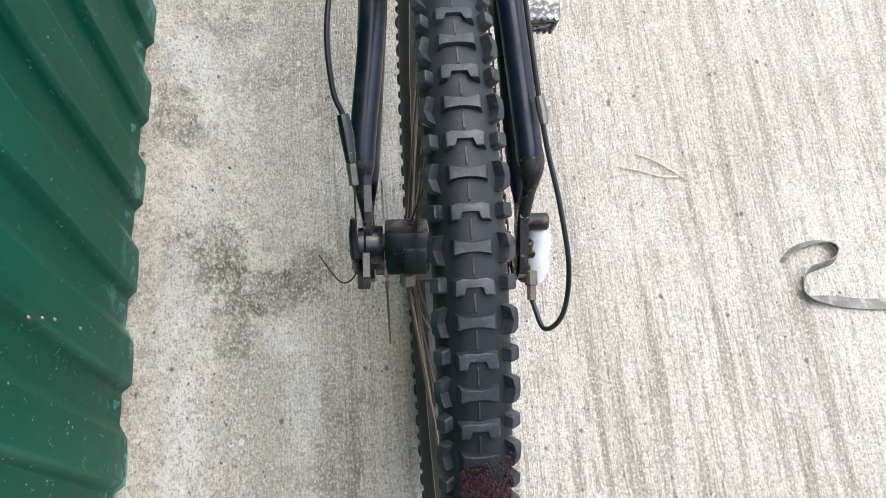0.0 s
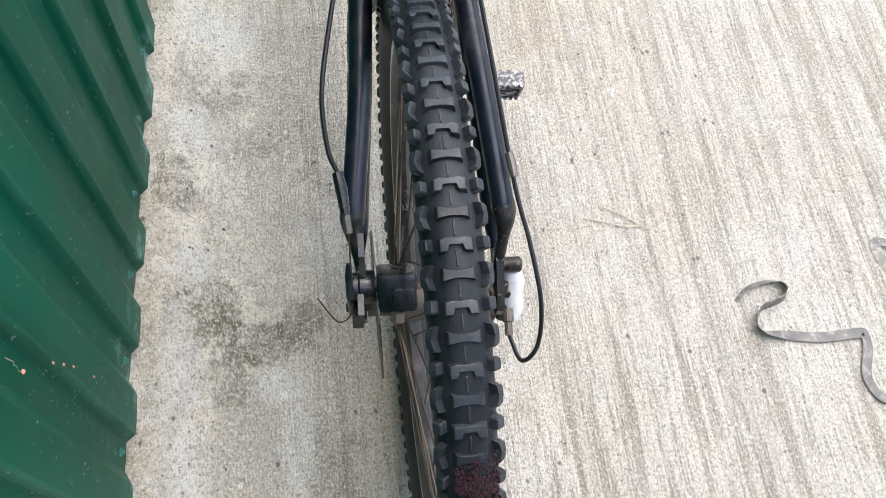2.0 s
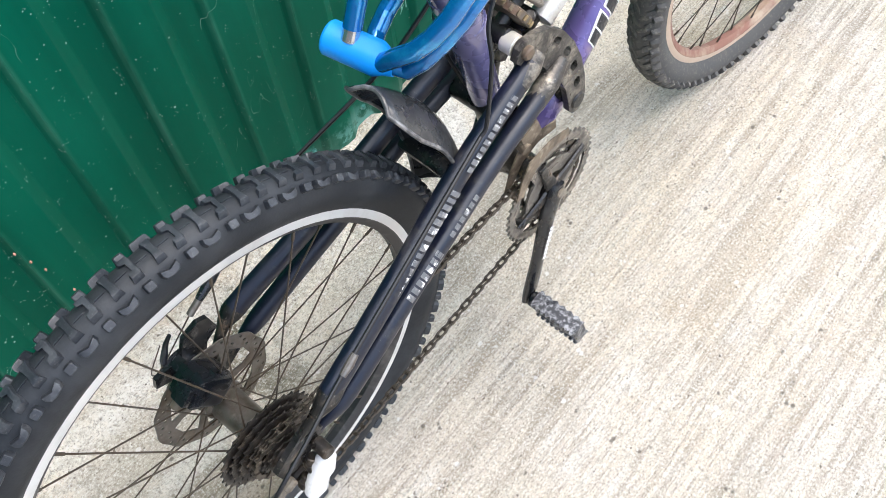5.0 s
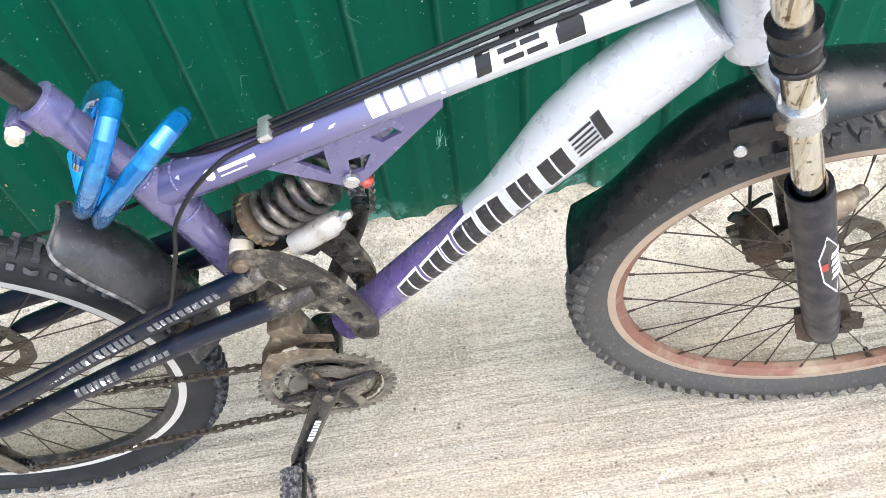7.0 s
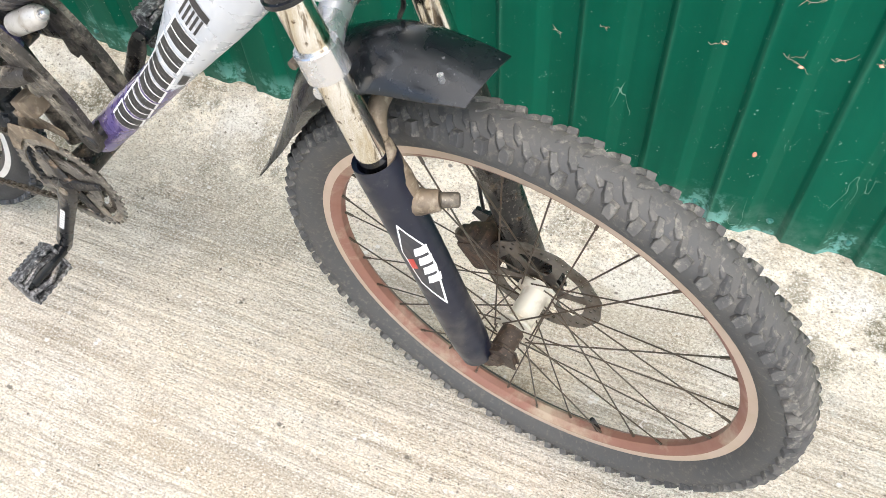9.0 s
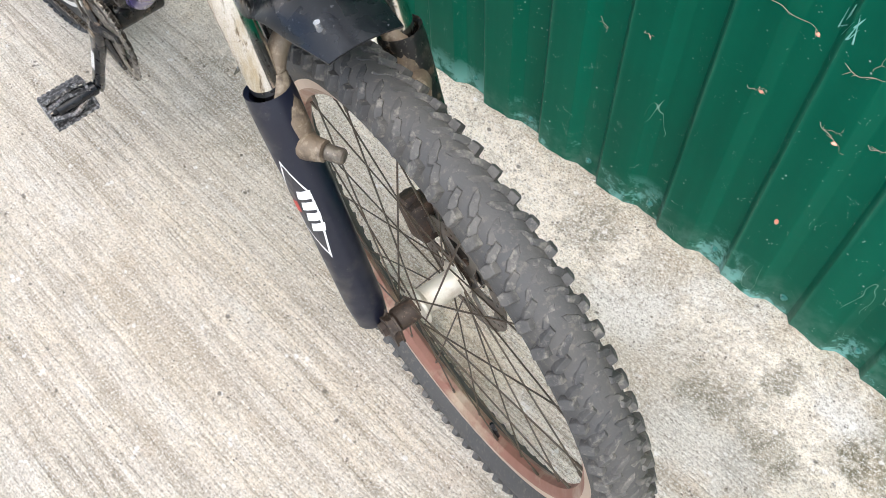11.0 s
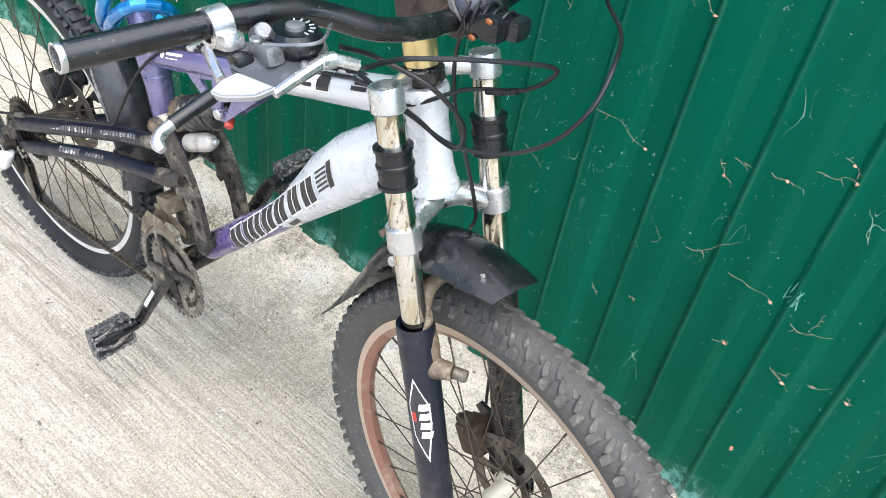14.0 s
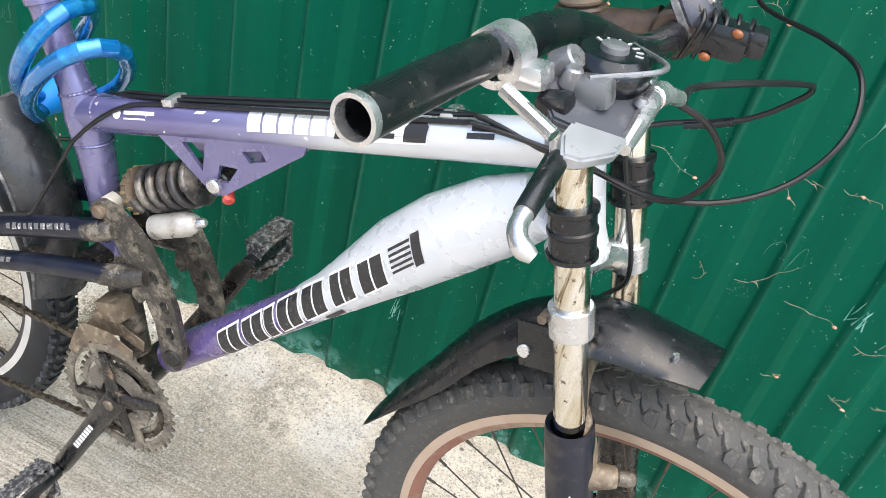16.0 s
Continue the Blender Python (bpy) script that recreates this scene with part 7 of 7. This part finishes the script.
# ---- ribbon on the slab ----
strap_mat = material("strap_band", (0.14, 0.125, 0.11), 0.32, spots=[(20, 0.4, 0.7, (0.04, 0.035, 0.03), 0.8), (60, 0.5, 0.7, (0.4, 0.37, 0.33), 0.6)])
bm = B()
path = curve([(0.468, 0.53, 0), (0.49, 0.549, 0), (0.52, 0.558, 0), (0.546, 0.556, 0), (0.557, 0.54, 0), (0.547, 0.523, 0), (0.525, 0.515, 0), (0.505, 0.508, 0), (0.494, 0.49, 0), (0.496, 0.477, 0), (0.53, 0.474, 0), (0.59, 0.465, 0), (0.64, 0.466, 0), (0.665, 0.462, 0), (0.664, 0.43, 0), (0.648, 0.39, 0), (0.66, 0.36, 0), (0.7, 0.37, 0), (0.735, 0.43, 0), (0.74, 0.52, 0), (0.72, 0.59, 0), (0.735, 0.615, 0), (0.78, 0.6, 0)], 5)
n = len(path)
rows = []
for i, p in enumerate(path):
    t = (path[min(i + 1, n - 1)] - path[max(i - 1, 0)]).normalized()
    nr = Vector((t.y, -t.x, 0)) * 0.0006
    q = i / n
    flat = 0.25 + 0.75 * min(1, max(0, (q - 0.4) / 0.06)) + 0.5 * max(0, 0.16 - q) / 0.16
    tip = 0.016 * min(1, 0.35 + 4 * q)
    hgt = tip * math.cos(1.35 * flat) + 0.001
    leanv = Vector((t.y, -t.x, 0)) * (tip * math.sin(1.35 * flat))
    rows.append([bm.verts.new(p + Vector((0, 0, 0.001)) - nr), bm.verts.new(p + Vector((0, 0, 0.001)) + nr), bm.verts.new(p + leanv + Vector((0, 0, hgt)) + nr), bm.verts.new(p + leanv + Vector((0, 0, hgt)) - nr)])
for i in range(n - 1):
    for k in range(4):
        bm.faces.new((rows[i][k], rows[i][(k + 1) % 4], rows[i + 1][(k + 1) % 4], rows[i + 1][k]))
bm.faces.new(rows[0])
bm.faces.new(rows[-1][::-1])
tagged(part("packing_strap", bm, strap_mat), "curled dark plastic packing strap lying on the concrete", "strap")


# ---- dry creeper on the wall ----
tendril_mat = material("dry_tendril", (0.42, 0.33, 0.25), 0.8, spots=[(60, 0.45, 0.65, (0.48, 0.25, 0.17), 0.6)])
petal_mat = material("dry_leaf", (0.62, 0.24, 0.16), 0.7, spots=[(80, 0.4, 0.7, (0.75, 0.45, 0.33), 0.7)])
rnd = random.Random(21)


def tendril(y, z, long, tilt, leaf):
    """A withered creeper stem clinging to the sheet, with side roots and at times a leaf scrap."""
    bm = B()
    p = Vector((wall_x(y) + 0.002, y, z))
    d = Vector((0, math.cos(tilt), math.sin(tilt)))
    pts = [p.copy()]
    for k in range(6):
        a = rnd.uniform(-0.7, 0.7)
        d = Vector((0, d.y * math.cos(a) - d.z * math.sin(a), d.y * math.sin(a) + d.z * math.cos(a)))
        p = p + d * long / 6
        pts.append(p + Vector((rnd.uniform(0, 0.005), 0, 0)))
    cv = curve(pts, 4)
    sweep(bm, cv, [0.0003 * (1 - 0.6 * i / len(cv)) for i in range(len(cv))], 5)
    for k in range(3):
        q = cv[rnd.randrange(2, len(cv) - 1)]
        e = Vector((rnd.uniform(0, 0.3), rnd.uniform(-1, 1), rnd.uniform(-1, 1))) * rnd.uniform(0.004, 0.012)
        sweep(bm, [q, q + e * 0.6 + Vector((0.001, 0, 0.001)), q + e], [0.00035, 0.0003, 0.00015], 4)
    ob = tagged(part("creeper_stem", bm, tendril_mat), "thin withered creeper stem clinging to the green wall", "dead creeper", "creeper scraps on the wall")
    if leaf:
        bm = B()
        c = cv[-1 if leaf > 0 else len(cv) // 2]
        n = 7
        ring = [bm.verts.new(c + Vector((0.0015 + 0.002 * rnd.random(), 0.0036 * math.cos(2 * math.pi * i / n) * rnd.uniform(0.4, 1.2), 0.0024 * math.sin(2 * math.pi * i / n) * rnd.uniform(0.6, 1.3)))) for i in range(n)]
        mid = bm.verts.new(c + Vector((0.005, 0, 0)))
        back = bm.verts.new(c + Vector((0.0005, 0, 0)))
        for i in range(n):
            bm.faces.new((ring[i], ring[(i + 1) % n], mid))
            bm.faces.new((ring[(i + 1) % n], ring[i], back))
        part("leaf_scrap", bm, petal_mat, ob)
    return ob


for y, z, long, tilt, leaf in (
        (1.587, 0.715, 0.045, -0.4, -1), (1.604, 0.726, 0.03, -0.2, 0), (1.656, 0.731, 0.05, 0.05, -1), (1.707, 0.761, 0.055, -0.2, 1), (1.731, 0.796, 0.03, 0.9, -1),
        (1.566, 1.013, 0.045, 0.6, 0), (1.597, 1.058, 0.03, 0.6, 0), (1.662, 0.548, 0.075, -0.3, 1), (1.772, 0.521, 0.065, 0.3, 0), (1.8, 0.53, 0.04, 1.2, 0),
        (1.539, 0.53, 0.04, 0.35, 0), (1.471, 0.391, 0.025, 0.1, 0), (1.38, 0.701, 0.11, 0.12, 1), (1.4, 0.912, 0.075, 0.8, -1), (1.43, 0.925, 0.06, 0.5, 0),
        (1.306, 0.825, 0.075, 0.65, -1), (1.345, 0.86, 0.05, 0.2, 0), (1.498, 0.921, 0.045, 1.3, 0), (1.46, 0.905, 0.06, 0.25, 1), (1.288, 0.583, 0.05, -0.4, 0),
        (1.684, 0.419, 0.03, 0.1, 0), (1.779, 0.429, 0.035, -0.2, 0), (1.786, 0.421, 0.04, 0.1, -1), (1.836, 0.437, 0.035, 0.2, 0), (1.59, 0.552, 0.09, -0.1, 0),
        (1.699, 0.428, 0.012, 0.4, -1), (1.888, 0.444, 0.015, 0.2, -1), (1.538, 0.409, 0.014, 0.1, 0), (0.375, 0.475, 0.025, -1.1, 1), (0.3, 0.578, 0.05, -0.5, 0)):
    tendril(y, z, long, tilt, leaf)
for y, z in ((1.792, 0.227), (0.422, 0.3), (0.432, 0.23), (0.407, 0.36), (0.415, 0.33)):
    bm = B()
    n = 6
    s = 0.0055 if y > 1 else 0.003
    ring = [bm.verts.new((wall_x(y) + 0.001, y + 0.6 * s * math.cos(2 * math.pi * i / n), z + 1.2 * s * math.sin(2 * math.pi * i / n))) for i in range(n)]
    mid = bm.verts.new((wall_x(y) + 0.003, y, z))
    for i in range(n):
        bm.faces.new((ring[i], ring[(i + 1) % n], mid))
    bm.faces.new(ring[::-1])
    tagged(part("petal", bm, petal_mat), "small pink petal stuck to the green wall", "petal", "petals on the wall")

# pale scrapes in the paint
scrape_mat = material("paint_scrape", (0.2, 0.46, 0.4), 0.6, spots=[(90, 0.45, 0.6, (0.08, 0.28, 0.22), 0.8)])
rnd = random.Random(31)
for y, z in ((1.757, 0.555), (1.125, 0.235), (0.275, 0.5)):
    bm = B()
    for k in range(9):
        y1, z1 = y + rnd.uniform(-0.012, 0.012), z + rnd.uniform(-0.012, 0.012)
        dy, dz, w = rnd.uniform(-0.006, 0.012), rnd.uniform(0.012, 0.034), rnd.uniform(0.0006, 0.0016)
        quad = [(y1 - w, z1), (y1 + w, z1), (y1 + dy + 0.3 * w, z1 + dz), (y1 + dy - 0.3 * w, z1 + dz)]
        lo = [bm.verts.new((wall_x(a) - (0.0 if (a - 0.283) % PITCH < PROUD else DEEP), a, b)) for a, b in quad]
        hi = [bm.verts.new(v.co + Vector((0.0004, 0, 0))) for v in lo]
        bm.faces.new(lo[::-1])
        bm.faces.new(hi)
        for i in range(4):
            bm.faces.new((lo[i], lo[(i + 1) % 4], hi[(i + 1) % 4], hi[i]))
    part("paint_scrape", bm, scrape_mat, wall, "pale scrape in the green paint", smooth=False)

# ---- twig and grit on the slab ----
twig_mat = material("twig", (0.62, 0.54, 0.42), 0.8)
bm = B()
sweep(bm, curve([(0.26, 0.692, 0.002), (0.295, 0.682, 0.003), (0.322, 0.672, 0.003), (0.352, 0.671, 0.002)], 5), 0.0011, 6)
tagged(part("straw", bm, twig_mat), "thin dry pale straw lying on the concrete", "straw", "straws on the concrete")
bm = B()
sweep(bm, curve([(0.287, 0.713, 0.0015), (0.312, 0.7, 0.003), (0.335, 0.682, 0.0045), (0.351, 0.668, 0.004)], 5), 0.0011, 6)
tagged(part("straw", bm, twig_mat), "thin dry pale straw lying on the concrete", "straw", "straws on the concrete")
grit_mat = material("grit", (0.3, 0.26, 0.2), 0.9, spots=[(9, 0.4, 0.6, (0.1, 0.085, 0.065), 0.8), (14, 0.5, 0.7, (0.55, 0.5, 0.43), 0.7)])
bm = B()
rnd = random.Random(4)
for k in range(900):
    x, y = rnd.uniform(-0.4, 1.2), rnd.uniform(-0.2, 2.4)
    if rnd.random() < 0.35:
        x = rnd.uniform(-0.41, -0.3)
    s = 0.0009 + 0.0022 * rnd.random() ** 4
    z = float(ground_height(np.array(x), np.array(y))) + s * 0.35
    q = Euler((rnd.random() * 6, rnd.random() * 6, rnd.random() * 6)).to_matrix()
    vs = [bm.verts.new(Vector((x, y, z)) + q @ (Vector(d) * s * rnd.uniform(0.7, 1.3))) for d in ((1.3, 0, 0), (0, 1, 0), (-1.3, 0, 0), (0, -1, 0), (0, 0, 0.8), (0, 0, -0.8))]
    for t in ((0, 1, 4), (1, 2, 4), (2, 3, 4), (3, 0, 4), (1, 0, 5), (2, 1, 5), (3, 2, 5), (0, 3, 5)):
        bm.faces.new([vs[i] for i in t])
tagged(part("grit", bm, grit_mat, smooth=False), "loose sand and grit scattered on the concrete", "grit", kind="stuff")
